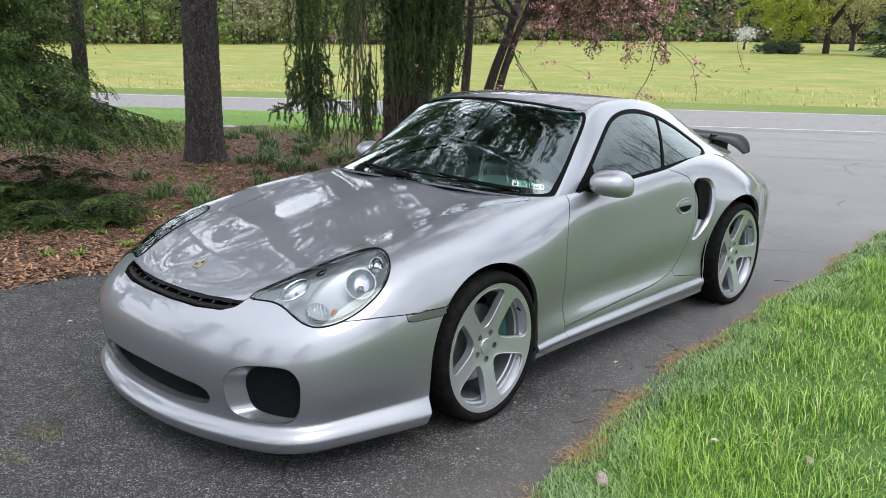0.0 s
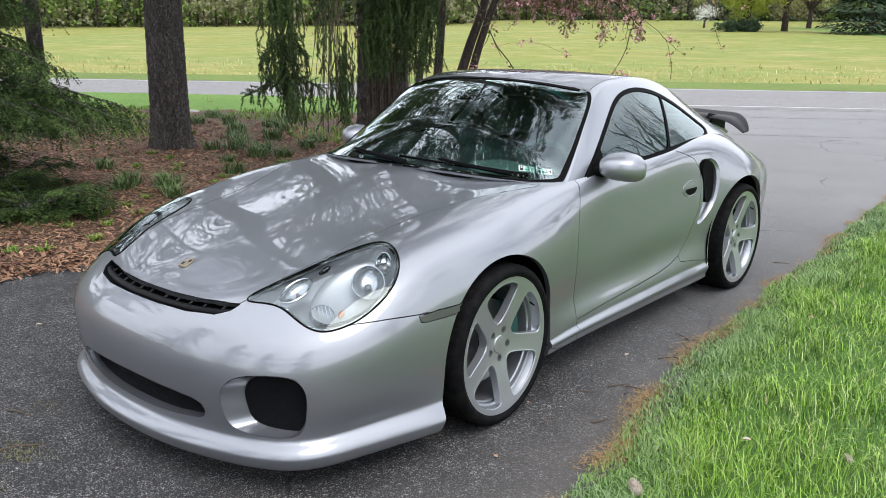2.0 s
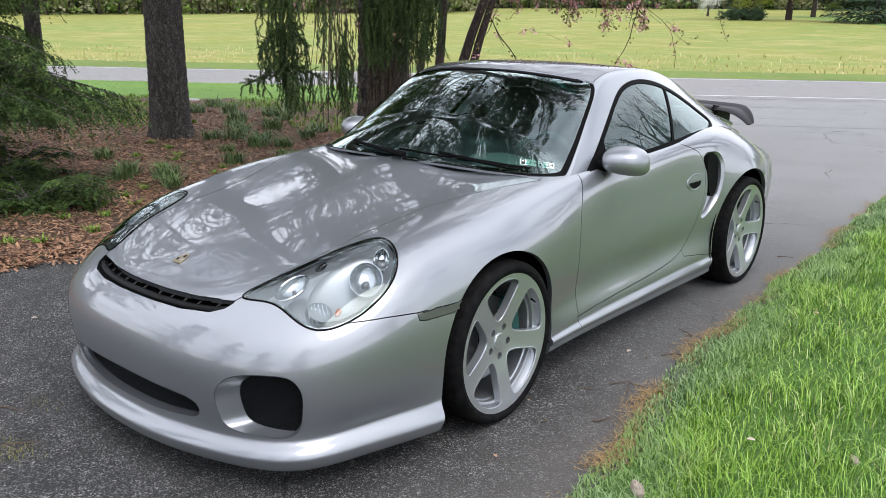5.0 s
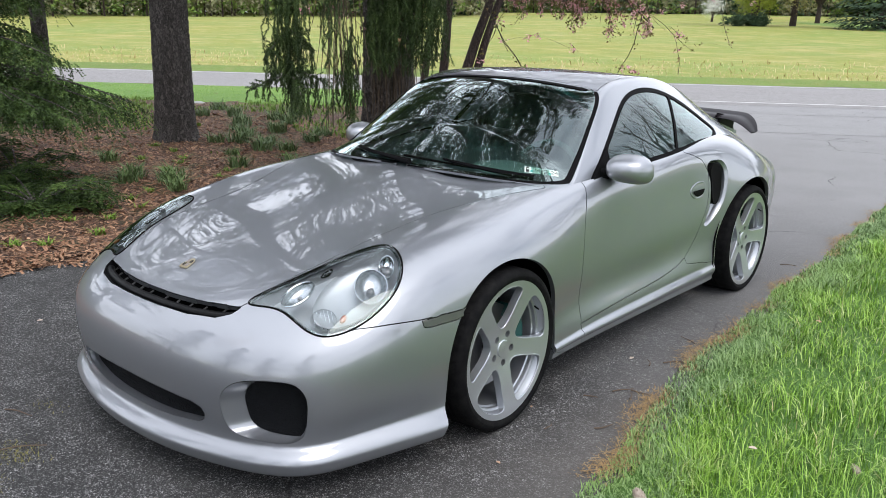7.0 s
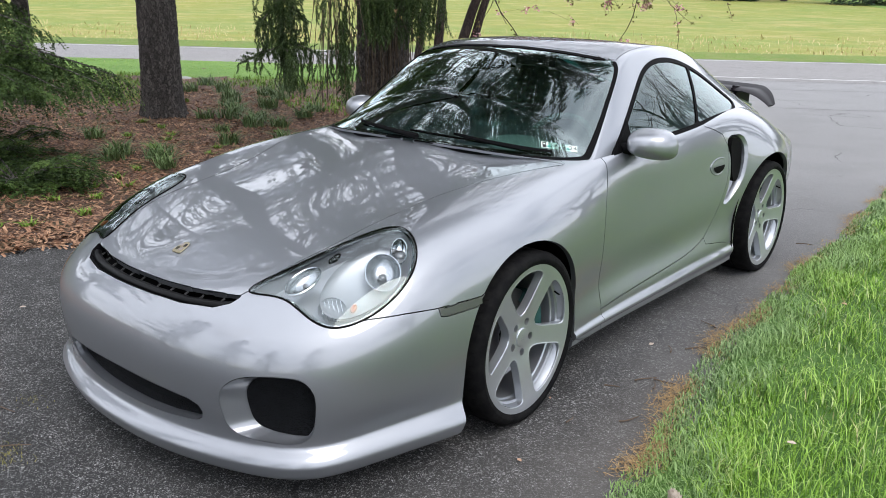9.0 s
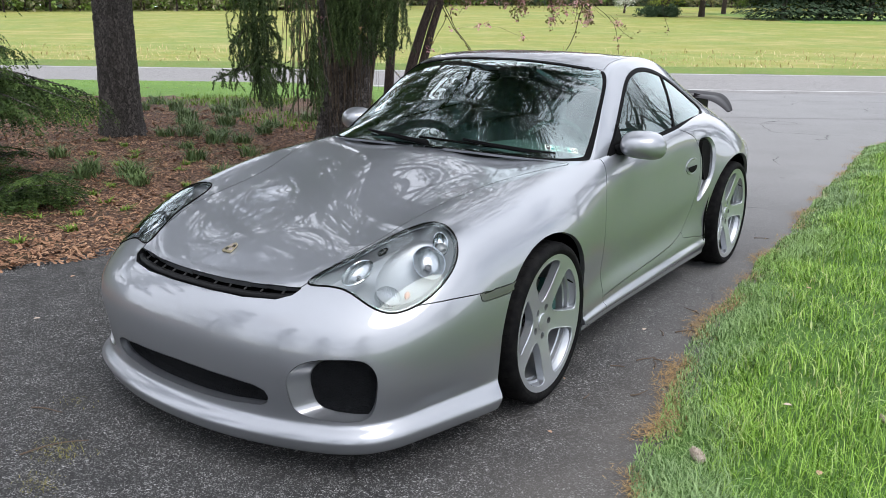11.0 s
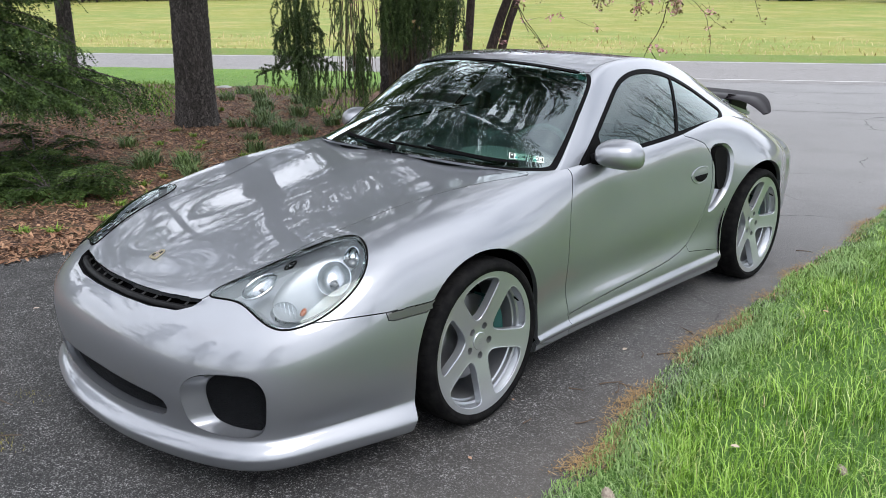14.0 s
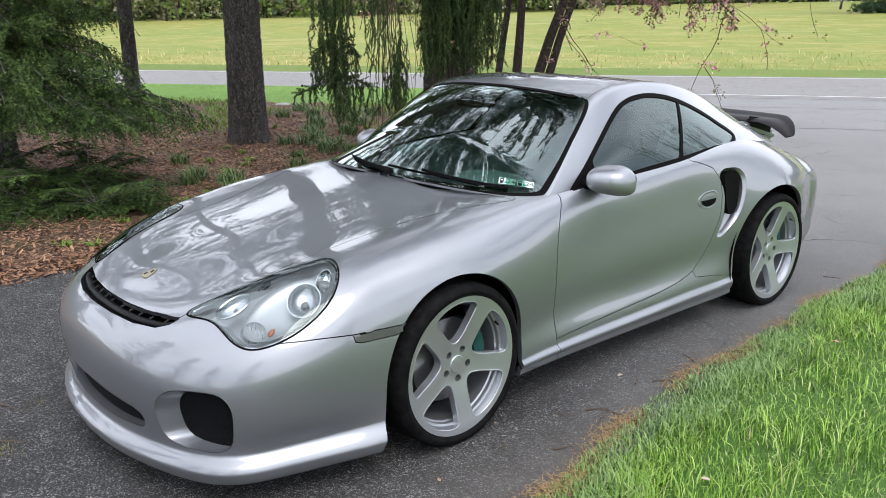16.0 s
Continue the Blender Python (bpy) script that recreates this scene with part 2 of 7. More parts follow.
SILVER = silver_paint()
BLACK_TRIM = Mat("black_trim", (0.006, 0.006, 0.0065), 0.5, Specular_IOR_Level=0.02).m
RUBBER_SEAL = Mat("rubber_seal", (0.004, 0.004, 0.004), 0.6, Specular_IOR_Level=0.04).m
DARK_VOID = Mat("dark_cavity", (0.006, 0.006, 0.006), 0.85, Specular_IOR_Level=0.05).m


def glass_mat(name, tint, rough=0.0, boosted=2.2):
    """Thin clear pane: a glossy coat over a tinted see-through."""
    m = bpy.data.materials.new(name)
    m.use_nodes = True
    t = m.node_tree
    t.nodes.clear()
    out = t.nodes.new("ShaderNodeOutputMaterial")
    mix = t.nodes.new("ShaderNodeMixShader")
    tr = t.nodes.new("ShaderNodeBsdfTransparent")
    tr.inputs["Color"].default_value = (*tint, 1)
    gl = t.nodes.new("ShaderNodeBsdfGlossy")
    gl.inputs["Roughness"].default_value = rough
    gl.inputs["Color"].default_value = (0.88, 0.98, 0.97, 1)
    fr = t.nodes.new("ShaderNodeFresnel")
    fr.inputs["IOR"].default_value = 1.52
    boost = t.nodes.new("ShaderNodeMath")
    boost.operation = "MULTIPLY_ADD"
    boost.inputs[1].default_value = boosted
    boost.inputs[2].default_value = 0.02
    t.links.new(fr.outputs[0], boost.inputs[0])
    t.links.new(boost.outputs[0], mix.inputs[0])
    t.links.new(tr.outputs[0], mix.inputs[1])
    t.links.new(gl.outputs[0], mix.inputs[2])
    t.links.new(mix.outputs[0], out.inputs[0])
    return m


GLASS = glass_mat("tinted_glass", (0.60, 0.82, 0.77), 0.0, 3.5)
SIDE_GLASS = glass_mat("tinted_side_glass", (0.56, 0.76, 0.73), 0.0, 1.5)
LENS_GLASS = glass_mat("clear_lens", (0.93, 0.95, 0.96), 0.0, 1.1)


def asphalt(name, dark, light, wear, far_lift=None):
    """Stones of two sizes in a dark binder, worn in patches; paler towards the road: apron tone with grazing brightness
    painted in.
    """
    k = Mat(name, (0.05, 0.05, 0.05), 0.85)

    def stones(scale, stops):
        g = k.node("ShaderNodeSeparateColor")
        k.link(k.voronoi(scale, out="Color"), g.inputs[0])
        return k.ramp(g.outputs[0], stops), g.outputs[1]

    fine = k.noise(420, 2)
    big = k.noise(0.55, 5, 0.6)
    mid = k.noise(5, 5, 0.65)
    tone = lambda f, c: tuple(min(1, f * v) for v in c)
    small, _ = stones(330, [(0.0, tone(0.6, dark)), (0.66, tone(1.5, dark)), (0.90, tone(0.8, light)), (1.0, tone(1.35, light))])
    coarse, pick = stones(215, [(0.0, tone(0.5, dark)), (0.64, tone(1.4, dark)), (0.88, tone(0.75, light)), (1.0, tone(1.4, light))])
    stone = k.mix(k.span(pick, 0.42, 0.50), small, coarse)
    patch = k.math("ADD", k.math("MULTIPLY", k.noise(45, 4, 0.7), 0.6), k.math("MULTIPLY", k.noise(9, 4, 0.7), 0.4))
    stone = k.mix(k.span(patch, 0.42, 0.60, 0.75, 0.0), stone, tone(0.8, dark))
    c = k.mix(k.span(big, 0.35, 0.7, 0, 0.30), stone, wear)
    c = k.mix(k.span(mid, 0.4, 0.75, 0, 0.4), c, tone(0.55, dark))
    if far_lift:
        # paler with y: apron's own tone plus grazing-view brightness put into the colour
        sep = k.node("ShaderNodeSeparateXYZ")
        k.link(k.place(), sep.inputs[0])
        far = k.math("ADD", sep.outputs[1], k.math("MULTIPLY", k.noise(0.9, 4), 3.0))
        pale = k.mix(k.span(k.noise(60, 4, 0.8), 0.35, 0.65), tone(0.80, far_lift), tone(1.18, far_lift))
        pale = k.mix(k.span(k.noise(1.3, 4), 0.45, 0.7, 0, 0.45), pale, tone(0.78, far_lift))
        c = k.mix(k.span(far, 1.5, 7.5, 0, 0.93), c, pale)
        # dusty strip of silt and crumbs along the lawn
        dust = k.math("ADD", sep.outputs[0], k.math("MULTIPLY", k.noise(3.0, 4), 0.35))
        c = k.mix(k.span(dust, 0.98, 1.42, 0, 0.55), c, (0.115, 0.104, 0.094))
    # fine cracks that wander over the surface
    warp = k.node("ShaderNodeMix")
    warp.data_type = "RGBA"
    warp.inputs[0].default_value = 0.25
    nz = k.node("ShaderNodeTexNoise", Scale=3.0, Detail=5)
    k.link(k.place(), nz.inputs["Vector"])
    k.link(k.place(), warp.inputs[6])
    k.link(nz.outputs["Color"], warp.inputs[7])
    vor = k.node("ShaderNodeTexVoronoi", Scale=1.1)
    vor.feature = "DISTANCE_TO_EDGE"
    k.link(warp.outputs[2], vor.inputs["Vector"])
    gap = k.math("MULTIPLY", k.span(vor.outputs["Distance"], 0.002, 0.007, 0.75, 0.0), k.span(k.noise(0.7, 3), 0.48, 0.58))
    c = k.mix(gap, c, tone(0.4, dark))
    k.color(c)
    h = k.math("ADD", k.voronoi(150), k.math("MULTIPLY", fine, 0.6))
    k.bump(h, 0.006, 0.5)
    return k.m


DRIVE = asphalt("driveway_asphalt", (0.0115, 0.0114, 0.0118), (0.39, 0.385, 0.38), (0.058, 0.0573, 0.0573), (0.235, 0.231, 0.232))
ROAD = asphalt("road_asphalt", (0.212, 0.202, 0.200), (0.325, 0.312, 0.309), (0.272, 0.259, 0.257))


def grass_ground(name, a, b, c, streak=None):
    k = Mat(name, a, 0.9)
    n1, n2, n3 = k.noise(0.16, 5, 0.6), k.noise(2.2, 5, 0.65), k.noise(38, 3, 0.7)
    col = k.mix(k.span(n1, 0.35, 0.65), a, b)
    col = k.mix(k.span(n2, 0.45, 0.75, 0, 0.75), col, c)
    col = k.mix(k.span(n3, 0.35, 0.7, 0, 0.3), col, tuple(0.6 * v for v in a))
    if streak:
        rot = k.node("ShaderNodeMapping")
        rot.inputs["Rotation"].default_value = (0, 0, -0.541)
        k.link(k.place(), rot.inputs["Vector"])
        sq = k.node("ShaderNodeMapping")
        sq.inputs["Scale"].default_value = (0.10, 0.20, 1)
        k.link(rot.outputs["Vector"], sq.inputs["Vector"])
        for scale, tint, lo, hi, amount in ((1.0, streak[0], 0.45, 0.62, 0.75), (2.3, streak[1], 0.52, 0.70, 0.7), (6.0, streak[2], 0.5, 0.75, 0.6)):
            ns = k.node("ShaderNodeTexNoise", Scale=scale, Detail=6, Roughness=0.65)
            k.link(sq.outputs["Vector"], ns.inputs["Vector"])
            col = k.mix(k.span(ns.outputs["Fac"], lo, hi, 0, amount), col, tint)
        col = k.mix(k.span(k.noise(1.1, 6, 0.7, (0.6, 1, 1)), 0.50, 0.68, 0, 0.55), col, (0.40, 0.33, 0.13))
        col = k.mix(k.span(k.noise(0.8, 6, 0.75), 0.54, 0.70, 0, 0.6), col, (0.14, 0.20, 0.03))
    k.color(col)
    k.bump(n3, 0.03, 0.8)
    return k.m


VERGE = grass_ground("verge_turf", (0.105, 0.165, 0.022), (0.15, 0.22, 0.032), (0.20, 0.19, 0.055))
# darker than lawn_turf: the blades' self-shadow is put into this colour
LAWN_NEAR = grass_ground("near_turf", (0.055, 0.130, 0.016), (0.080, 0.175, 0.022), (0.046, 0.105, 0.015))
LAWN = grass_ground("lawn_turf", (0.115, 0.225, 0.028), (0.160, 0.290, 0.038), (0.092, 0.19, 0.026))
FIELD = grass_ground("field_grass", (0.225, 0.235, 0.030), (0.175, 0.214, 0.030), (0.27, 0.235, 0.072), ((0.15, 0.215, 0.035), (0.37, 0.30, 0.12), (0.24, 0.26, 0.05)))


def mulch_mat():
    k = Mat("needle_mulch", (0.1, 0.06, 0.04), 0.95)
    chips = k.voronoi(55, out="Color")
    s = k.node("ShaderNodeSeparateColor")
    k.link(chips, s.inputs[0])
    c = k.ramp(s.outputs[0], [(0, (0.026, 0.014, 0.010)), (0.45, (0.10, 0.049, 0.029)), (0.8, (0.19, 0.098, 0.057)), (1, (0.34, 0.205, 0.13))])
    c = k.mix(k.span(k.noise(1.1, 5), 0.45, 0.7, 0, 0.6), c, (0.065, 0.042, 0.027))
    c = k.mix(k.span(k.noise(2.6, 4), 0.52, 0.72, 0, 0.55), c, (0.055, 0.075, 0.018))
    k.color(c)
    k.bump(k.math("ADD", k.voronoi(55), k.noise(150, 2)), 0.02, 0.9)
    return k.m


MULCH = mulch_mat()


def bark(name, a, b, scale=14):
    """Flaky plates of uneven tone between dark cracks."""
    k = Mat(name, a, 0.95)
    warp = k.node("ShaderNodeMix")
    warp.data_type = "RGBA"
    warp.inputs[0].default_value = 0.07
    nz = k.node("ShaderNodeTexNoise", Scale=scale * 0.6, Detail=4)
    k.link(k.place(), nz.inputs["Vector"])
    k.link(k.place((1, 1, 0.45)), warp.inputs[6])
    k.link(nz.outputs["Color"], warp.inputs[7])
    cell = k.node("ShaderNodeTexVoronoi", Scale=scale)
    edge = k.node("ShaderNodeTexVoronoi", Scale=scale)
    edge.feature = "DISTANCE_TO_EDGE"
    for v in (cell, edge):
        k.link(warp.outputs[2], v.inputs["Vector"])
    g = k.node("ShaderNodeSeparateColor")
    k.link(cell.outputs["Color"], g.inputs[0])
    n = k.noise(scale * 3, 5, 0.7)
    plate = k.mix(k.math("ADD", k.math("MULTIPLY", g.outputs[0], 0.6), k.math("MULTIPLY", n, 0.5)), tuple(1.8 * v for v in a), b)
    plate = k.mix(k.span(k.noise(2.2, 4), 0.45, 0.7, 0, 0.5), plate, tuple(0.55 * v for v in b))
    crack = k.span(edge.outputs["Distance"], 0.0, 0.16, 0.15, 1.0)
    k.color(k.mix(crack, a, plate))
    k.bump(k.math("ADD", crack, k.math("MULTIPLY", n, 0.5)), 0.03, 1.0)
    return k.m


BARK = bark("spruce_bark", (0.012, 0.010, 0.0095), (0.215, 0.190, 0.178), 40)
BARK_DOG = bark("dogwood_bark", (0.03, 0.02, 0.018), (0.085, 0.06, 0.05), 26)


def leaf_mat(name, a, b, c=None, rough=0.6, strands=None):
    """Leaves that vary one by one and in clumps. strands: scale, stretch and depth of lighter and darker sprays, the
    shade between them painted in.
    """
    k = Mat(name, a, rough, Specular_IOR_Level=0.25)
    r = k.island()
    col = k.mix(r, a, b)
    if c:
        col = k.mix(k.span(k.noise(1.3, 3), 0.45, 0.7), col, c)
    # noise-shaped darkening puts the shade between sprays into the needle colour
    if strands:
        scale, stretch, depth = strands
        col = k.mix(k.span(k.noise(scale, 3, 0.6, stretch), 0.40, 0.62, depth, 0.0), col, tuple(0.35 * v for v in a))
    k.color(col)
    return k.m


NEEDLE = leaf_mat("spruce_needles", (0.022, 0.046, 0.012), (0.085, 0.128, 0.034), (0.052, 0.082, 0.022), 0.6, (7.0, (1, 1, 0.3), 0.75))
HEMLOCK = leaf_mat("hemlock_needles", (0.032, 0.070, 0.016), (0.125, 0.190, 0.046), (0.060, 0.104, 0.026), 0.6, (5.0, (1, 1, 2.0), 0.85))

# ---- ground, driveway, road, field ----
E_R, N_R = np.array((0.857, 0.515)), np.array((-0.515, 0.857))   # along and across the road
EDGE_Y = (-12, -5, -3.5, -2, -0.8, -0.35, 0.0, 0.52, 1.06, 1.96, 3.3, 4.7, 6.5, 8.2, 9.2, 10.3, 12, 14, 16, 18)
EDGE_X = (8.0, 4.4, 3.2, 2.2, 1.60, 1.41, 1.345, 1.245, 1.165, 1.11, 1.055, 0.96, 0.89, 0.8, 0.98, 1.5, 3.0, 5.2, 7.6, 10.2)
LEFT_Y = (-12, -6, -2, 0, 2, 4, 6, 8, 9.5, 10.5, 12, 14, 16, 18)
LEFT_X = (-4.2, -3.0, -2.62, -2.42, -2.42, -2.55, -2.8, -3.5, -5.2, -7.2, -8.3, -6.3, -3.4, 0.2)


def right_edge(y):
    return np.interp(y, EDGE_Y, EDGE_X)


def left_edge(y):
    return np.interp(y, LEFT_Y, LEFT_X)


def across(x, y):
    return N_R[0] * x + N_R[1] * y


def field_height(x, y):
    s = across(x, y)
    r = E_R[0] * x + E_R[1] * y
    h = np.clip((s - 22.4) / 62, 0, 1.25) * 2.35
    h = h + np.clip((s - 24) / 30, 0, 1) * (0.18 * np.sin(r * 0.055 + 1.2) + 0.12 * np.sin(s * 0.13 + r * 0.02))
    return np.where(s > 22.4, h, 0.0)


def bed_height(x, y):
    """The mulch bed and the lawn behind it swell gently."""
    d = left_edge(y) - x
    return 0.012 + 0.16 * np.clip(d / 4.0, 0, 1) ** 1.3 * np.clip((16.5 - across(x, y)) / 4.0, 0.25, 1)


def sheet_object(name, X, Y, Z, material, label, category):
    nu, nv = X.shape
    verts = np.stack((X, Y, Z), -1).reshape(-1, 3)
    ii, jj = np.meshgrid(np.arange(nu - 1), np.arange(nv - 1), indexing="ij")
    b = (ii * nv + jj).ravel()
    faces = np.stack((b, b + nv, b + nv + 1, b + 1), 1)
    p = verts[faces[0]]
    if np.cross(p[1] - p[0], p[2] - p[0])[2] < 0:
        faces = faces[:, ::-1]
    return tagged(mesh_object(name, verts, faces, material), label, category, kind="structure")


def build_ground():
    # open field to the horizon, in road directions
    s = np.concatenate((np.linspace(-1500, -60, 10), np.linspace(-40, 20, 12), np.linspace(22.4, 110, 90), np.linspace(120, 1500, 20)))
    r = np.concatenate((np.linspace(-1500, -170, 14), np.linspace(-160, 160, 110), np.linspace(170, 1500, 14)))
    S, R = np.meshgrid(s, r, indexing="ij")
    X, Y = E_R[0] * R + N_R[0] * S, E_R[1] * R + N_R[1] * S
    Z = np.where(S > 22, field_height(X, Y), -0.12)
    sheet_object("ground", X, Y, Z, FIELD, "open yellow-green meadow rising gently beyond the road", "field")
    # green mown verge along the far side of the road
    s, r = np.linspace(21.3, 23.4, 9), np.linspace(-120, 120, 260)
    S, R = np.meshgrid(s, r, indexing="ij")
    jag = 0.16 * np.sin(R * 1.7) + 0.12 * np.sin(R * 4.1 + 1)
    S = S + jag * np.clip((22.2 - S), 0, 1)
    X, Y = E_R[0] * R + N_R[0] * S, E_R[1] * R + N_R[1] * S
    Z = -0.006 + 0.14 * np.clip((S - 21.3) / 1.4, 0, 1) - 0.10 * np.clip((S - 22.8) / 0.6, 0, 1)
    sheet_object("verge", X, Y, Z, VERGE, "mown green grass verge beside the road", "verge")
    # mown lawn round the far trees
    s, r = np.linspace(50, 82, 24), np.linspace(18, 120, 60)
    S, R = np.meshgrid(s, r, indexing="ij")
    S = S + 3.0 * np.sin(R * 0.09) * np.clip((56 - S) / 6, 0, 1)
    X, Y = E_R[0] * R + N_R[0] * S, E_R[1] * R + N_R[1] * S
    sheet_object("far_lawn", X, Y, field_height(X, Y) + 0.05 - 0.4 * ((S <= S.min(0)) | (S >= S.max(0)) | (R == r[0]) | (R == r[-1])), LAWN_FAR, "mown green lawn under the trees across the field", "lawn")
    # road
    s, r = np.linspace(14.7, 21.6, 12), np.linspace(-120, 120, 60)
    S, R = np.meshgrid(s, r, indexing="ij")
    X, Y = E_R[0] * R + N_R[0] * S, E_R[1] * R + N_R[1] * S
    sheet_object("road", X, Y, np.full_like(X, 0.004), ROAD, "pale grey two-lane asphalt road", "road")
    for name, s0, w in (("road_marking", 15.35, 0.11), ("road_marking", 20.95, 0.10)):
        s = np.array((s0 - w / 2, s0 + w / 2))
        S, R = np.meshgrid(s, r, indexing="ij")
        X, Y = E_R[0] * R + N_R[0] * S, E_R[1] * R + N_R[1] * S
        sheet_object(name, X, Y, np.full_like(X, 0.009), ROAD_PAINT, "worn white painted edge line on the road", "road marking")
    # driveway
    y = np.linspace(-11.5, 18, 150)
    q = np.linspace(0, 1, 24)
    a, b = left_edge(y), right_edge(y)
    X = a[:, None] - 0.12 + (b - a + 0.2)[:, None] * q
    Y = np.repeat(y[:, None], 24, 1)
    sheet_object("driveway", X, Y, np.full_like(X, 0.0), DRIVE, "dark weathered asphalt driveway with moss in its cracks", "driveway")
    # old seams across the apron
    r = np.linspace(-8, 22, 120)
    for s0 in (9.9, 12.9):
        S, R = np.meshgrid(np.array((-0.012, 0.012)), r, indexing="ij")
        S = S + s0 + 0.03 * np.sin(R * 2.3) + 0.02 * np.sin(R * 6.1)
        X, Y = E_R[0] * R + N_R[0] * S, E_R[1] * R + N_R[1] * S
        keep = (X[0] > left_edge(Y[0]) + 0.1) & (X[0] < right_edge(Y[0]) - 0.1)
        X, Y = X[:, keep], Y[:, keep]
        sheet_object("asphalt_seam", X, Y, np.full_like(X, 0.0045), SEAM, "dark tar-filled seam across the driveway", "seam")
    # mulch bed to the side
    y = np.linspace(-11.5, 11, 110)
    d = np.concatenate((np.linspace(0, 1, 14), np.linspace(1.2, 8, 40), np.linspace(9, 40, 12)))
    wob = 0.05 * np.sin(y * 3.1) + 0.035 * np.sin(y * 7.7 + 1)
    X = (left_edge(y) + wob)[:, None] - d[None, :]
    Y = np.repeat(y[:, None], len(d), 1)
    lump = 0.012 * np.sin(X * 5.1 + Y * 3) * np.sin(Y * 4.3 - X * 2)
    edge = np.clip(d / 0.25, 0, 1)[None, :]
    Z = -0.02 + (bed_height(X, Y) + lump + 0.03) * edge
    Z = np.where(across(X, Y) > 14.7, -0.05, Z)
    sheet_object("mulch_bed", X, Y, Z, MULCH, "reddish brown pine needle and bark mulch bed", "mulch bed")
    # lawn strip between the bed and the road
    s, r = np.linspace(9.9, 14.9, 30), np.linspace(-90, -0.6, 200)
    S, R = np.meshgrid(s, r, indexing="ij")
    S = S + 0.18 * np.sin(R * 1.3) * np.clip(10.7 - S, 0, 1)
    X, Y = E_R[0] * R + N_R[0] * S, E_R[1] * R + N_R[1] * S
    Z = np.maximum(bed_height(X, Y), 0.03) + 0.02 * np.clip((S - 9.9) * 5, -1, 1) - 0.10 * np.clip((S - 14.4) / 0.5, 0, 1)
    sheet_object("roadside_lawn", X, Y, Z, LAWN, "bright green mown lawn strip beside the road", "lawn")
    # lawn on the near side of the drive
    y = np.concatenate((np.linspace(-11.5, -1, 30), np.linspace(-0.9, 9.5, 120), np.linspace(9.7, 18, 30)))
    d = np.concatenate((np.linspace(0, 0.5, 12), np.linspace(0.6, 4, 30), np.linspace(4.5, 40, 16)))
    wob = 0.010 * np.sin(y * 4.3) + 0.009 * np.sin(y * 11.7 + 1)
    X = (right_edge(y) + wob)[:, None] + d[None, :]
    Y = np.repeat(y[:, None], len(d), 1)
    Z = -0.01 + 0.03 * np.clip(d / 0.12, 0, 1)[None, :] + 0.012 * np.sin(X * 3.1) * np.sin(Y * 2.7)
    sheet_object("lawn", X, Y, Z, LAWN_NEAR, "lush green lawn along the driveway", "lawn")


ROAD_PAINT = Mat("road_paint", (0.55, 0.55, 0.54), 0.7).m
SEAM = Mat("tar_seam", (0.035, 0.034, 0.034), 0.6).m
LAWN_FAR = grass_ground("far_lawn_turf", (0.13, 0.21, 0.035), (0.15, 0.24, 0.04), (0.12, 0.19, 0.035))
build_ground()

# ---- the car: curves of its body, nose towards -y, front axle at y = 0 ----
SIDE_Y = (-0.3, 0.0, 0.35, 0.7, 1.2, 1.7, 2.05, 2.35, 2.65, 2.9)
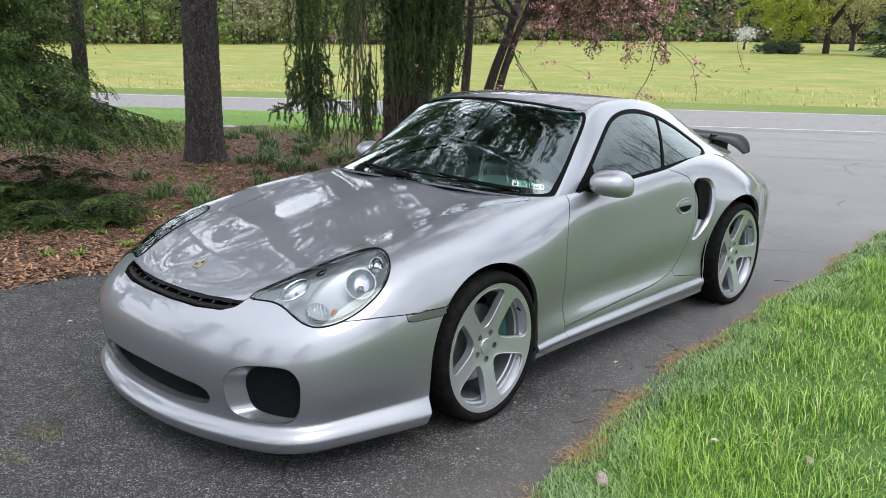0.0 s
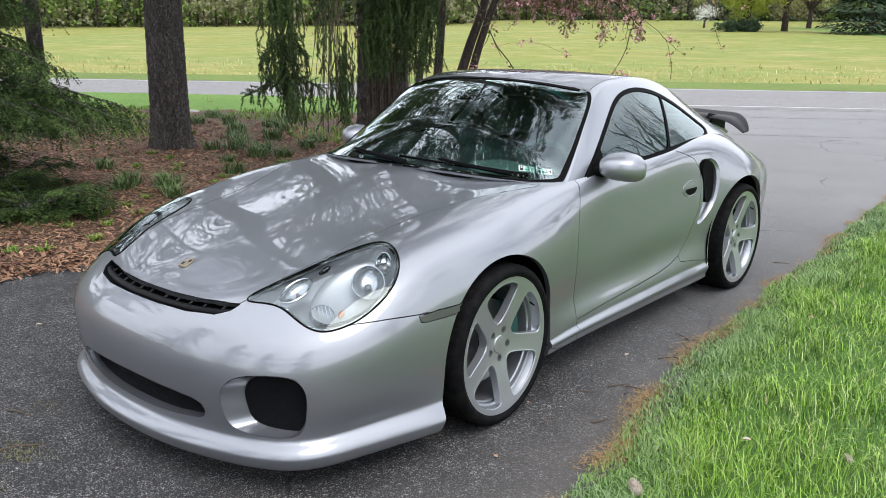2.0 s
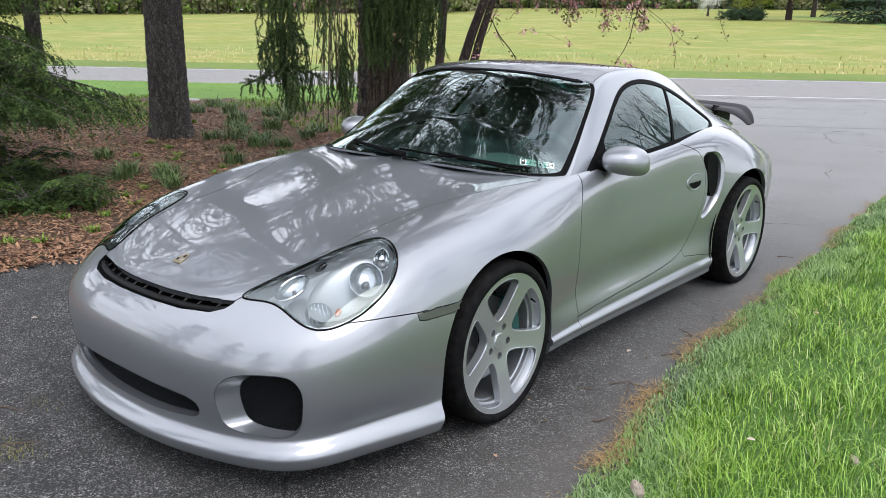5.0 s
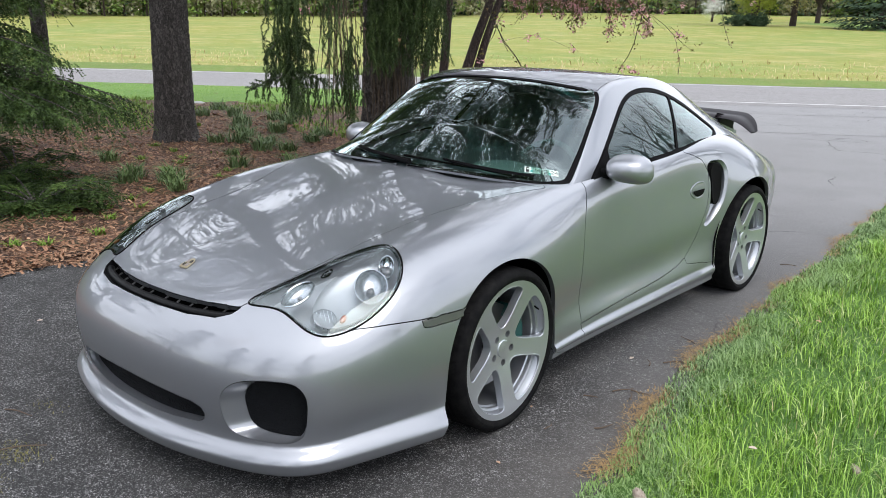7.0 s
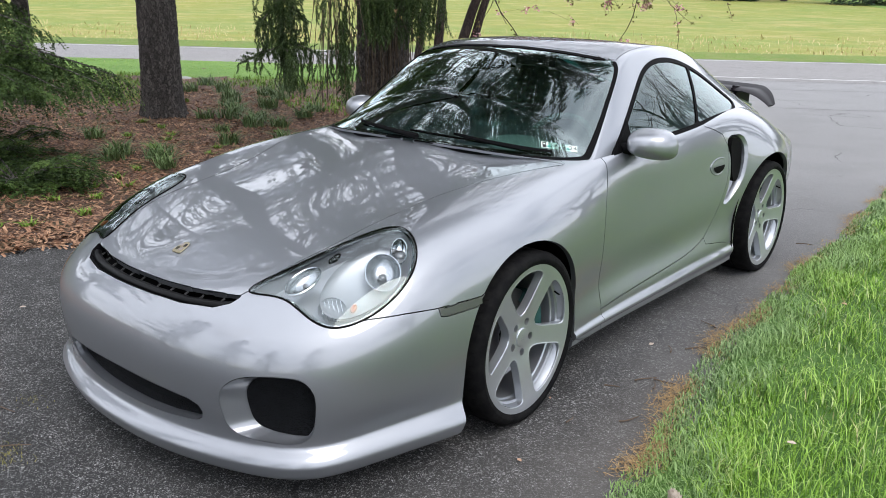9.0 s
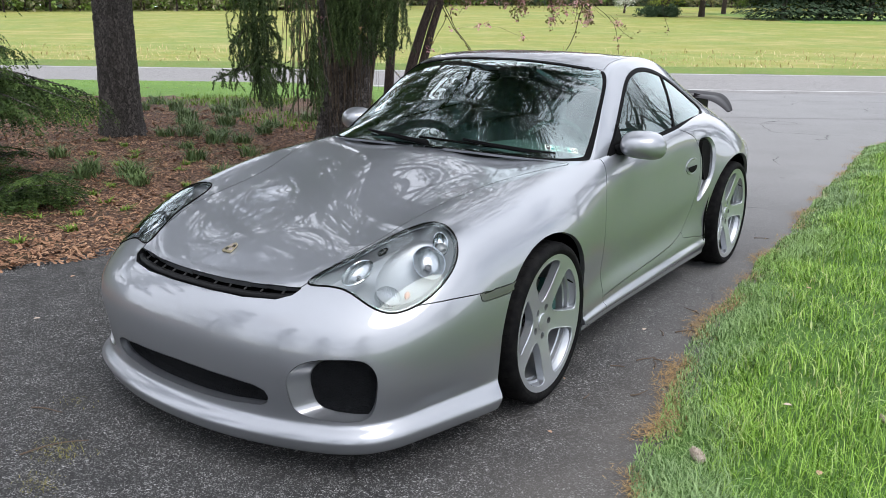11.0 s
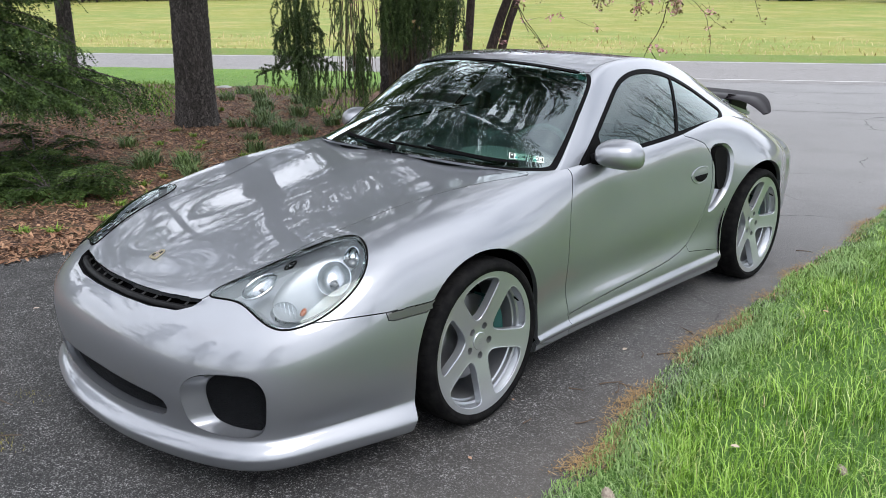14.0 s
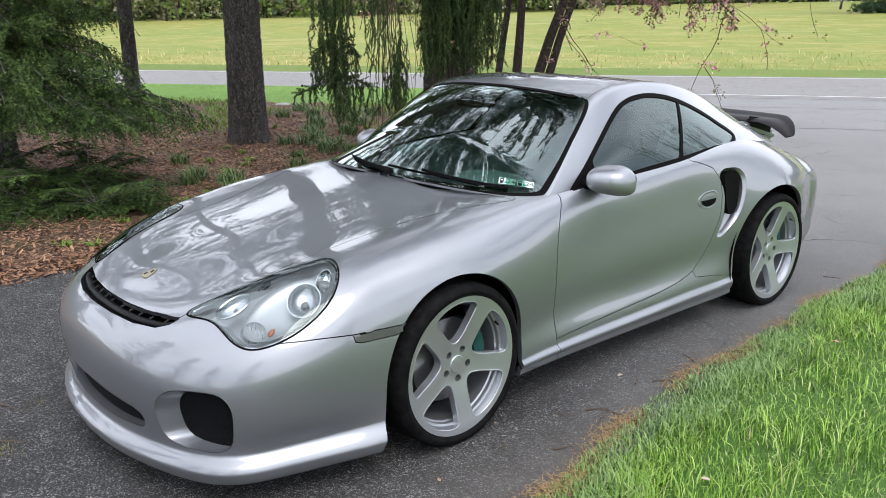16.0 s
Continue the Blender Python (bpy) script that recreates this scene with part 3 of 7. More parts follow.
# each rail: nose (y at the tip, squareness, z at tip, z at the corner), x and z along the side, tail (y at the end, squareness, z at the end)
RAILS = [
    ((-0.95, 3.0, 0.125, 0.125), (0.70, 0.70, 0.70, 0.70, 0.70, 0.70, 0.70, 0.70, 0.68, 0.62), (0.13, 0.16, 0.18, 0.178, 0.168, 0.157, 0.157, 0.19, 0.20, 0.22), (3.2, 2.6, 0.24)),
    ((-1.098, 2.9, 0.12, 0.117), (0.9, 0.866, 0.845, 0.835, 0.83, 0.825, 0.83, 0.85, 0.83, 0.75), (0.120, 0.155, 0.178, 0.176, 0.166, 0.155, 0.155, 0.19, 0.20, 0.22), (3.34, 2.5, 0.24)),
    ((-1.101, 2.9, 0.13, 0.127), (0.902, 0.870, 0.845, 0.835, 0.83, 0.825, 0.83, 0.85, 0.83, 0.75), (0.130, 0.162, 0.186, 0.184, 0.174, 0.163, 0.163, 0.198, 0.21, 0.23), (3.35, 2.5, 0.25)),
    ((-1.1, 2.9, 0.158, 0.158), (0.898, 0.876, 0.862, 0.853, 0.848, 0.842, 0.845, 0.87, 0.85, 0.77), (0.160, 0.185, 0.208, 0.209, 0.205, 0.201, 0.203, 0.245, 0.275, 0.295), (3.38, 2.5, 0.30)),
    ((-1.094, 2.9, 0.166, 0.167), (0.892, 0.876, 0.862, 0.853, 0.848, 0.842, 0.845, 0.87, 0.85, 0.77), (0.170, 0.194, 0.216, 0.217, 0.213, 0.210, 0.212, 0.255, 0.285, 0.305), (3.38, 2.5, 0.31)),
    ((-1.06, 2.9, 0.186, 0.19), (0.872, 0.872, 0.850, 0.835, 0.830, 0.828, 0.838, 0.876, 0.853, 0.772), (0.205, 0.220, 0.232, 0.237, 0.237, 0.237, 0.242, 0.282, 0.31, 0.33), (3.385, 2.5, 0.34)),
    ((-1.055, 2.9, 0.202, 0.205), (0.869, 0.872, 0.850, 0.835, 0.830, 0.828, 0.838, 0.876, 0.853, 0.772), (0.222, 0.238, 0.250, 0.255, 0.255, 0.255, 0.26, 0.30, 0.33, 0.35), (3.385, 2.5, 0.355)),
    ((-1.066, 2.9, 0.262, 0.255), (0.864, 0.876, 0.845, 0.818, 0.812, 0.814, 0.838, 0.882, 0.858, 0.776), (0.285, 0.31, 0.325, 0.325, 0.325, 0.33, 0.335, 0.36, 0.38, 0.40), (3.39, 2.5, 0.40)),
    ((-1.075, 2.9, 0.40, 0.39), (0.866, 0.884, 0.855, 0.817, 0.813, 0.813, 0.845, 0.895, 0.868, 0.785), (0.42, 0.46, 0.46, 0.46, 0.46, 0.46, 0.46, 0.48, 0.50, 0.50), (3.39, 2.5, 0.50)),
    ((-1.055, 2.8, 0.49, 0.475), (0.86, 0.884, 0.862, 0.818, 0.814, 0.813, 0.85, 0.898, 0.868, 0.785), (0.53, 0.58, 0.58, 0.57, 0.57, 0.57, 0.58, 0.60, 0.60, 0.59), (3.38, 2.5, 0.58)),
    ((-1.0, 2.6, 0.565, 0.555), (0.825, 0.855, 0.848, 0.812, 0.806, 0.803, 0.835, 0.872, 0.842, 0.762), (0.66, 0.705, 0.705, 0.70, 0.71, 0.715, 0.73, 0.74, 0.71, 0.675), (3.35, 2.4, 0.65)),
    ((-0.94, 2.4, 0.60, 0.648), (0.70, 0.73, 0.752, 0.768, 0.768, 0.764, 0.762, 0.755, 0.71, 0.64), (0.765, 0.812, 0.832, 0.848, 0.876, 0.905, 0.917, 0.89, 0.825, 0.765), (3.28, 2.4, 0.71)),
    ((-0.915, 2.3, 0.608, 0.672), (0.46, 0.48, 0.50, 0.52, 0.52, 0.52, 0.52, 0.52, 0.49, 0.43), (0.758, 0.812, 0.862, 0.88, 0.90, 0.92, 0.94, 0.94, 0.895, 0.83), (3.24, 2.3, 0.735)),
]
MID_Y = (-0.90, -0.806, -0.6, -0.3, 0.0, 0.35, 0.7, 1.7, 2.35, 2.65, 2.9, 3.1, 3.24)
MID_Z = (0.612, 0.655, 0.712, 0.775, 0.833, 0.888, 0.90, 0.93, 0.96, 0.93, 0.87, 0.80, 0.75)
NOSE_N, SIDE_N, TAIL_N = 80, 270, 50
# the spoiler lip in plan: a shallow arc, a corner, then straight back to the wheel; and how far each rail follows it, and how far inside
LIP_X = (0.0, 0.15, 0.27, 0.40, 0.52, 0.62, 0.69, 0.738, 0.768, 0.792, 0.834, 0.880, 0.904)
LIP_Y = (-1.098, -1.092, -1.076, -1.045, -1.008, -0.967, -0.925, -0.872, -0.80, -0.70, -0.55, -0.39, -0.30)
LIP_PULL = {1: (1.0, 0.0), 2: (1.0, -0.003), 3: (1.0, -0.001), 4: (1.0, 0.006), 5: (1.0, 0.032), 6: (0.9, 0.036), 7: (0.45, 0.036), 8: (0.15, 0.03)}


def body_sheet():
    ys = np.linspace(SIDE_Y[0], SIDE_Y[-1], SIDE_N)
    phi = np.linspace(0, math.pi / 2, NOSE_N, endpoint=False)
    chi = np.linspace(math.pi / 2, 0, TAIL_N + 1)[1:]
    rails = []
    lip_turn, lip_reach = np.arctan2(LIP_X, -(np.array(LIP_Y) + 0.3)), np.hypot(LIP_X, np.array(LIP_Y) + 0.3)
    for row, ((yn, pn, z0, zm), xs, zs, (yt, pt, zt)) in enumerate(RAILS):
        x, z = spline(SIDE_Y, xs, ys), spline(SIDE_Y, zs, ys)
        nx = x[0] * np.sin(phi) ** (2 / pn)
        ny = SIDE_Y[0] + (yn - SIDE_Y[0]) * np.cos(phi) ** (2 / pn)
        if row in LIP_PULL:
            share, inset = LIP_PULL[row]
            turn = np.arctan2(nx, -(ny + 0.3))
            goal = np.interp(turn, lip_turn, lip_reach) - inset
            reach = np.hypot(nx, ny + 0.3)
            reach = reach + share * (goal - reach)
            nx, ny = reach * np.sin(turn), -0.3 - reach * np.cos(turn)
        nz = spline((0, 0.55, 1.05, math.pi / 2), (z0, z0 + 0.35 * (zm - z0), zm + 0.25 * (zs[0] - zm), zs[0]), phi)
        tx = x[-1] * np.sin(chi) ** (2 / pt)
        ty = SIDE_Y[-1] + (yt - SIDE_Y[-1]) * np.cos(chi) ** (2 / pt)
        tz = zs[-1] + (zt - zs[-1]) * np.cos(chi)
        rails.append(np.stack((np.concatenate((nx, x, tx)), np.concatenate((ny, ys, ty)), np.concatenate((nz, z, tz))), 1))
    ny = SIDE_Y[0] + (MID_Y[0] - SIDE_Y[0]) * np.cos(phi)
    ty = SIDE_Y[-1] + (MID_Y[-1] - SIDE_Y[-1]) * np.cos(chi)
    my = np.concatenate((ny, ys, ty))
    rails.append(np.stack((np.zeros_like(my), my, spline(MID_Y, MID_Z, my)), 1))
    R = np.stack(rails)                                   # rails x columns x 3
    # even out the spacing of each column along the car, then smooth
    d = np.linalg.norm(np.diff(R[9], axis=0), axis=1)
    run = np.concatenate(([0], np.cumsum(d)))
    even = np.linspace(0, run[-1], 430)
    R = np.stack([np.stack([np.interp(even, run, r[:, k]) for k in range(3)], 1) for r in R])
    S = blur(R, 4.5, axis=1)
    S[:, 0, 0] = 0
    S[:, -1, 0] = 0
    # up the section
    chord = np.linalg.norm(np.diff(S, axis=0), axis=2).mean(1)
    t = np.concatenate(([0], np.cumsum(chord)))
    up = np.linspace(0, t[-1], 118)
    up = np.concatenate((up[:9], np.linspace(up[9], up[20], 45, endpoint=False), up[20:]))   # finer rows over the spoiler lip
    # the far side's rails carry the curve on over the middle, so that it has no ridge there
    over = S[-2:-5:-1] * (-1, 1, 1)
    t_all = np.concatenate((t, 2 * t[-1] - t[-2:-5:-1]))
    both = np.concatenate((S, over))
    cols = spline(t_all, both.reshape(len(both), -1), up).reshape(len(up), S.shape[1], 3)
    cols[-1, :, 0] = 0
    cols = blur(cols, 1.2, axis=0)
    cols[-1, :, 0] = 0
    grid = np.transpose(cols, (1, 0, 2))
    return Sheet(grid)


body = body_sheet()


def cabin_sheet():
    """Windscreen, roof, pillars and rear window above the belt line."""
    phi = np.linspace(0.02, math.pi / 2, 60, endpoint=False)
    y = np.concatenate((0.61 - 0.29 * np.cos(phi), np.linspace(0.61, 2.92, 200)))
    rail_y = (0.61, 0.84, 1.07, 1.3, 1.5, 1.8, 2.1, 2.4, 2.7, 2.92)
    cx = np.where(y < 0.61, 0, spline(rail_y, (0.738, 0.653, 0.578, 0.556, 0.543, 0.525, 0.50, 0.47, 0.44, 0.42), y))
    cz = np.where(y < 0.61, 0, spline(rail_y, (0.852, 1.035, 1.205, 1.262, 1.268, 1.24, 1.165, 1.06, 0.95, 0.87), y))
    bx = np.where(y < 0.61, 0, spline(rail_y, (0.745, 0.756, 0.762, 0.764, 0.763, 0.755, 0.735, 0.70, 0.64, 0.58), y))
    bz = np.where(y < 0.61, 0, spline(rail_y, (0.836, 0.848, 0.862, 0.876, 0.890, 0.907, 0.918, 0.905, 0.86, 0.80), y))
    n = len(phi)
    cx[:n] = bx[:n] = 0.738 * np.sin(phi) ** 0.8
    cz[:n] = bz[:n] = 0.895 - 0.043 * np.sin(phi) ** 2
    rz = spline((0.32, 0.6, 0.8, 0.97, 1.1, 1.3, 1.6, 1.9, 2.2, 2.5, 2.75, 2.92), (0.895, 1.072, 1.188, 1.268, 1.288, 1.295, 1.28, 1.225, 1.13, 1.02, 0.93, 0.865), y)
    # the crest is rounded over in plan
    cx, cz, bx, bz, rz = (blur(a, 2.0) for a in (cx, cz, bx, bz, rz))
    k1, k2 = 40, 50
    s = np.linspace(0, 1, k1, endpoint=False)[None, :]
    side_x = bx[:, None] + (cx - bx)[:, None] * s + 0.012 * np.sin(s * math.pi) * np.clip((y[:, None] - 0.6) * 4, 0, 1)
    side_z = bz[:, None] + (cz - bz)[:, None] * s
    q = np.linspace(1, 0, k2)[None, :]
    top_x = cx[:, None] * q
    p = np.interp(y, (0.3, 0.62, 1.1, 1.4), (2.0, 2.1, 2.5, 2.5))[:, None]
    top_z = rz[:, None] - (rz - cz)[:, None] * q**p
    X, Z = np.concatenate((side_x, top_x), 1), np.concatenate((side_z, top_z), 1)
    grid = np.stack((X, np.repeat(y[:, None], X.shape[1], 1), Z), -1)
    m = blur(grid, 1.6, axis=1)
    m[:, -1, 0] = 0
    return Sheet(m)


cabin = cabin_sheet()

# ---- materials of the car ----
def tyre_mat():
    k = Mat("tyre_rubber", (0.02, 0.02, 0.021), 0.75, Specular_IOR_Level=0.06)
    k.color(k.mix(k.span(k.noise(30, 4), 0.4, 0.7), (0.005, 0.005, 0.0055), (0.012, 0.0118, 0.0115)))
    k.bump(k.noise(260, 2), 0.002, 0.4)
    return k.m


def mesh_grille_mat():
    """Black wire mesh: lighter wires round dark holes."""
    k = Mat("grille_mesh", (0.012, 0.012, 0.012), 0.6, Specular_IOR_Level=0.05)
    v = k.voronoi(150, "DISTANCE_TO_EDGE", stretch=(1, 0.4, 1.3))
    k.color(k.mix(k.span(v, 0.06, 0.20), (0.013, 0.014, 0.016), (0.0005, 0.0005, 0.0006)))
    k.bump(v, 0.004, 1.0)
    return k.m


def leather_mat(name, a, b):
    k = Mat(name, a, 0.55)
    k.color(k.mix(k.noise(9, 4), a, b))
    k.bump(k.noise(420, 2), 0.001, 0.5)
    return k.m


TYRE = tyre_mat()
GRILLE = mesh_grille_mat()
ALLOY = Mat("painted_alloy", (0.49, 0.51, 0.54), 0.36, 0.8, Coat_Weight=0.6, Coat_Roughness=0.08).m
ALLOY_IN = Mat("rim_barrel", (0.42, 0.44, 0.47), 0.36, 0.8).m
CHROME = Mat("chrome", (0.66, 0.68, 0.70), 0.05, 1.0).m
REFLECTOR = Mat("lamp_reflector", (0.43, 0.445, 0.47), 0.22, 0.9).m
LAMP_GREY = Mat("lamp_housing", (0.46, 0.475, 0.50), 0.36, 0.45).m
SMOKED = Mat("smoked_lens", (0.10, 0.10, 0.105), 0.12, 0.3, Coat_Weight=1.0, Coat_Roughness=0.02).m
SLOT_PLASTIC = Mat("slot_plastic", (0.006, 0.006, 0.0065), 0.33, Specular_IOR_Level=0.10).m
SLOT_RIB = Mat("slot_rib", (0.05, 0.05, 0.05), 0.5).m
AMBER = Mat("amber_bulb", (0.42, 0.11, 0.03), 0.3).m
GOLD = Mat("badge_gold", (0.46, 0.40, 0.27), 0.3, 0.9).m
RED = Mat("badge_enamel", (0.34, 0.30, 0.30), 0.3).m
GLOSS_BLACK = Mat("gloss_black", (0.010, 0.010, 0.011), 0.1, 0.0, Coat_Weight=1.0, Coat_Roughness=0.03).m
TEAL = Mat("caliper_teal", (0.005, 0.055, 0.050), 0.4).m
DISC = Mat("brake_disc", (0.28, 0.28, 0.29), 0.35, 0.9).m
LEATHER = leather_mat("grey_leather", (0.09, 0.102, 0.10), (0.12, 0.133, 0.13))
DASH = leather_mat("dash_vinyl", (0.19, 0.225, 0.22), (0.24, 0.275, 0.27))
CARPET = Mat("dark_carpet", (0.02, 0.022, 0.022), 0.95).m
STICKER = Mat("sticker_paper", (0.62, 0.72, 0.66), 0.5).m
STICKER_TEAL = Mat("sticker_teal", (0.03, 0.30, 0.26), 0.5).m
INK = Mat("black_ink", (0.01, 0.01, 0.01), 0.5).m
GLASS_BAND = glass_mat("shade_band_glass", (0.10, 0.50, 0.44), 0.0, 3.5)
MIRROR = Mat("mirror_glass", (0.9, 0.9, 0.9), 0.01, 1.0).m
UNDERTRAY = Mat("undertray", (0.006, 0.006, 0.006), 0.9, Specular_IOR_Level=0.02).m

# ---- the car ----
car = empty("car", "silver sports coupe with five-spoke alloy wheels, parked on the driveway", "car")


def arch_outline(y0, r, z0, half_f, half_r):
    """A wheel opening seen from the side: round above, straight below."""
    ang = np.linspace(0, math.pi, 40)
    p = [(y0 - r * math.cos(a), z0 + r * math.sin(a)) for a in ang]
    return np.array([(y0 - half_f, 0.02)] + p + [(y0 + half_r, 0.02)])


def on_side(points):
    """Outline places on the body's flank from (y, z)."""
    p = np.array([(0.86, y, z) for y, z in points])
    return body.find(p, (0.02, 1, 1), 8, 122)


FRONT_ARCH = arch_outline(0.0, 0.347, 0.326, 0.385, 0.345)
REAR_ARCH = arch_outline(2.35, 0.355, 0.335, 0.345, 0.36)
front_arch, rear_arch = on_side(FRONT_ARCH), on_side(REAR_ARCH)
for arch in (front_arch, rear_arch):
    arch[0, 1] = arch[-1, 1] = -3

HEADLIGHT = loop_points([(0.425, -0.853, 0.613), (0.459, -0.740, 0.663), (0.502, -0.607, 0.704), (0.535, -0.478, 0.737), (0.590, -0.395, 0.756), (0.668, -0.404, 0.750), (0.737, -0.451, 0.713),
                         (0.774, -0.522, 0.658), (0.775, -0.629, 0.597), (0.753, -0.708, 0.565), (0.710, -0.778, 0.552), (0.664, -0.806, 0.564), (0.607, -0.816, 0.590), (0.555, -0.819, 0.607), (0.491, -0.837, 0.614)], 140)
headlight = body.find(HEADLIGHT)
mid_uv = headlight.mean(0)


# air slot over the bumper: one half, from the middle to the end and back
slot_half = np.array([(-0.02, -0.945, 0.600), (0.10, -0.944, 0.600), (0.204, -0.933, 0.601), (0.30, -0.915, 0.603), (0.37, -0.896, 0.606), (0.418, -0.880, 0.606), (0.408, -0.912, 0.591), (0.366, -0.946, 0.576), (0.247, -0.978, 0.569), (0.10, -0.992, 0.569), (-0.02, -0.994, 0.569)])
lower_half = np.array([(-0.02, -1.06, 0.318), (0.12, -1.058, 0.316), (0.25, -1.05, 0.313), (0.345, -1.04, 0.307), (0.385, -1.03, 0.293), (0.396, -1.03, 0.268), (0.388, -1.038, 0.243), (0.362, -1.05, 0.227), (0.25, -1.07, 0.219), (0.12, -1.082, 0.216), (-0.02, -1.085, 0.216)])
INTAKE = loop_points([(0.476, -1.020, 0.285), (0.474, -1.017, 0.348), (0.509, -1.010, 0.396), (0.561, -0.984, 0.420), (0.650, -0.927, 0.426), (0.698, -0.887, 0.412), (0.719, -0.868, 0.370), (0.718, -0.866, 0.290), (0.708, -0.880, 0.225), (0.660, -0.925, 0.205), (0.600, -0.965, 0.206), (0.530, -0.995, 0.212), (0.490, -1.018, 0.232)], 90)


def half_outline(p):
    uv = body.find(p)
    uv[0, 0] = uv[-1, 0] = -2
    return uv


slot = half_outline(loop_points(slot_half, 70, closed=False, corner=True))
lower = half_outline(loop_points(lower_half, 70, closed=False, corner=True))
intake = body.find(INTAKE)
MARKER = [(-0.468, 0.556), (-0.25, 0.551), (-0.249, 0.538), (-0.285, 0.520), (-0.44, 0.527), (-0.468, 0.535)]
marker = on_side(loop_points(MARKER, 60, corner=True))
SCOOP = loop_points([(1.845, 0.80), (1.875, 0.822), (1.94, 0.825), (2.015, 0.812), (2.055, 0.765), (2.045, 0.67), (2.00, 0.575), (1.93, 0.512), (1.862, 0.476), (1.835, 0.482), (1.862, 0.55), (1.882, 0.64), (1.872, 0.73)], 110)
scoop = on_side(SCOOP)
hood = np.concatenate((
    body.find(loop_points([(0.418, -0.868, 0.611), (0.451, -0.734, 0.665), (0.485, -0.597, 0.706), (0.492, -0.43, 0.742), (0.500, -0.25, 0.772), (0.530, -0.08, 0.803), (0.590, 0.10, 0.832), (0.648, 0.28, 0.850), (0.70, 0.46, 0.859)], 60, closed=False)),
    body.find([(0.66, 0.44, 0.865), (0.40, 0.37, 0.88), (0.2, 0.335, 0.885)]), [(0, 0)]))
hood[-1] = (body.find([(0, 0.32, 0.884)])[0][0], 180)
hood = np.concatenate((hood, [(-3, 180), (-3, 100.2)], slot[2:40:4] + (0, 0.4)))


def flank(points, n=60, closed=False):
    return on_side(loop_points(points, n, closed=closed))


door_front = flank([(0.59, 0.15), (0.578, 0.259), (0.570, 0.40), (0.570, 0.55), (0.585, 0.70), (0.625, 0.80), (0.66, 0.848)])
door_low = flank([(1.86, 0.66), (1.845, 0.585), (1.80, 0.50), (1.735, 0.405), (1.64, 0.338), (1.50, 0.305), (1.334, 0.290), (0.98, 0.276), (0.578, 0.260)])
door_back = np.concatenate((body.find([(0.60, 1.60, 0.93), (0.768, 1.62, 0.896), (0.795, 1.79, 0.842)]), on_side([(1.85, 0.776), (1.862, 0.70)])))
door_poly = np.concatenate((body.find([(0.60, 0.70, 0.875)]), door_back, door_low, door_front[6:]))
sill_top = np.concatenate((on_side([(0.25, 0.262), (0.45, 0.261)]), door_low[::-1][:40], on_side([(1.66, 0.30), (1.85, 0.272), (2.1, 0.25)])))
sill_poly = np.concatenate((sill_top, [(sill_top[-1][0], -3), (sill_top[0][0], -3)]))
seam = on_side([(-0.30, 0.553), (-0.357, 0.555), (-0.469, 0.560)])
seam = np.concatenate((seam, body.find([(0.814, -0.590, 0.568), (0.765, -0.689, 0.567), (0.735, -0.740, 0.561), (0.70, -0.72, 0.60)])))
fender_poly = np.concatenate((seam, body.find([(0.62, -0.6, 0.69)]), hood[8:60], body.find([(0.5, 0.55, 0.88), (0.55, 0.70, 0.88)]), door_front[::-1], on_side([(0.40, 0.18), (0.2, 0.3), (-0.1, 0.45)])))
tail_u = body.find([(0.9, 2.66, 0.55)])[0][0]
tail_poly = np.array([(tail_u, -3), (tail_u, 83), (tail_u + 14, 87), (tail_u + 40, 90), (460, 92), (460, -3)])
front_u = body.find([(0.88, 0.0, 0.5)])[0][0]
bumper_poly = np.array([(-3, -3), (front_u, -3), (front_u, 180), (-3, 180)])

cuts = body.cut([("front_arch", front_arch), ("rear_arch", rear_arch), ("lens", headlight), ("slot", slot), ("lower", lower), ("intake", intake), ("marker", marker), ("scoop", scoop),
                 ("hood", hood), ("fender", fender_poly), ("sill", sill_poly), ("door", door_poly), ("tail", tail_poly), ("bumper", bumper_poly)])

panel("hood", cuts["hood"], SILVER, car, 0.0026, 0.02, "x")
panel("front_bumper", cuts["bumper"], SILVER, car, 0.0018, 0.02, "x")
panel("body", cuts[""], SILVER, car, 0.0012, 0.02, "x")
panel("rear_bumper", cuts["tail"], SILVER, car, 0.0012, 0.02, "x")
doors = {}
for way, flip in ((1, None), (-1, "flip")):
    panel("fender", cuts["fender"], SILVER, car, 0.0018, 0.02, flip)
    doors[way] = panel("door", cuts["door"], SILVER, car, 0.0028, 0.02, flip)
    panel("side_skirt", cuts["sill"], SILVER, car, 0.0012, 0.02, flip)


def loop_mesh(rings, close_back=True):
    """Walls through rings of equal length; the last one filled."""
    bm = bmesh.new()
    vs = [[bm.verts.new(tuple(p)) for p in r] for r in rings]
    n = len(vs[0])
    for a, b in zip(vs, vs[1:]):
        for i in range(n):
            bm.faces.new((a[i], a[(i + 1) % n], b[(i + 1) % n], b[i]))
    if close_back:
        bm.faces.new(vs[-1])
    return bm


def flipped(rings, way):
    return rings if way > 0 else [[(-p[0], p[1], p[2]) for p in r] for r in rings]


def inward(ring, shift, scale):
    r = np.asarray(ring)
    c = r.mean(0)
    return c + (r - c) * scale + np.asarray(shift)


def full_ring(uv):
    """Both halves of an opening across the nose as one ring."""
    p = body.at(uv)
    p = p[1:-1]
    q = p[::-1] * (-1, 1, 1)
    return np.concatenate((p, q))


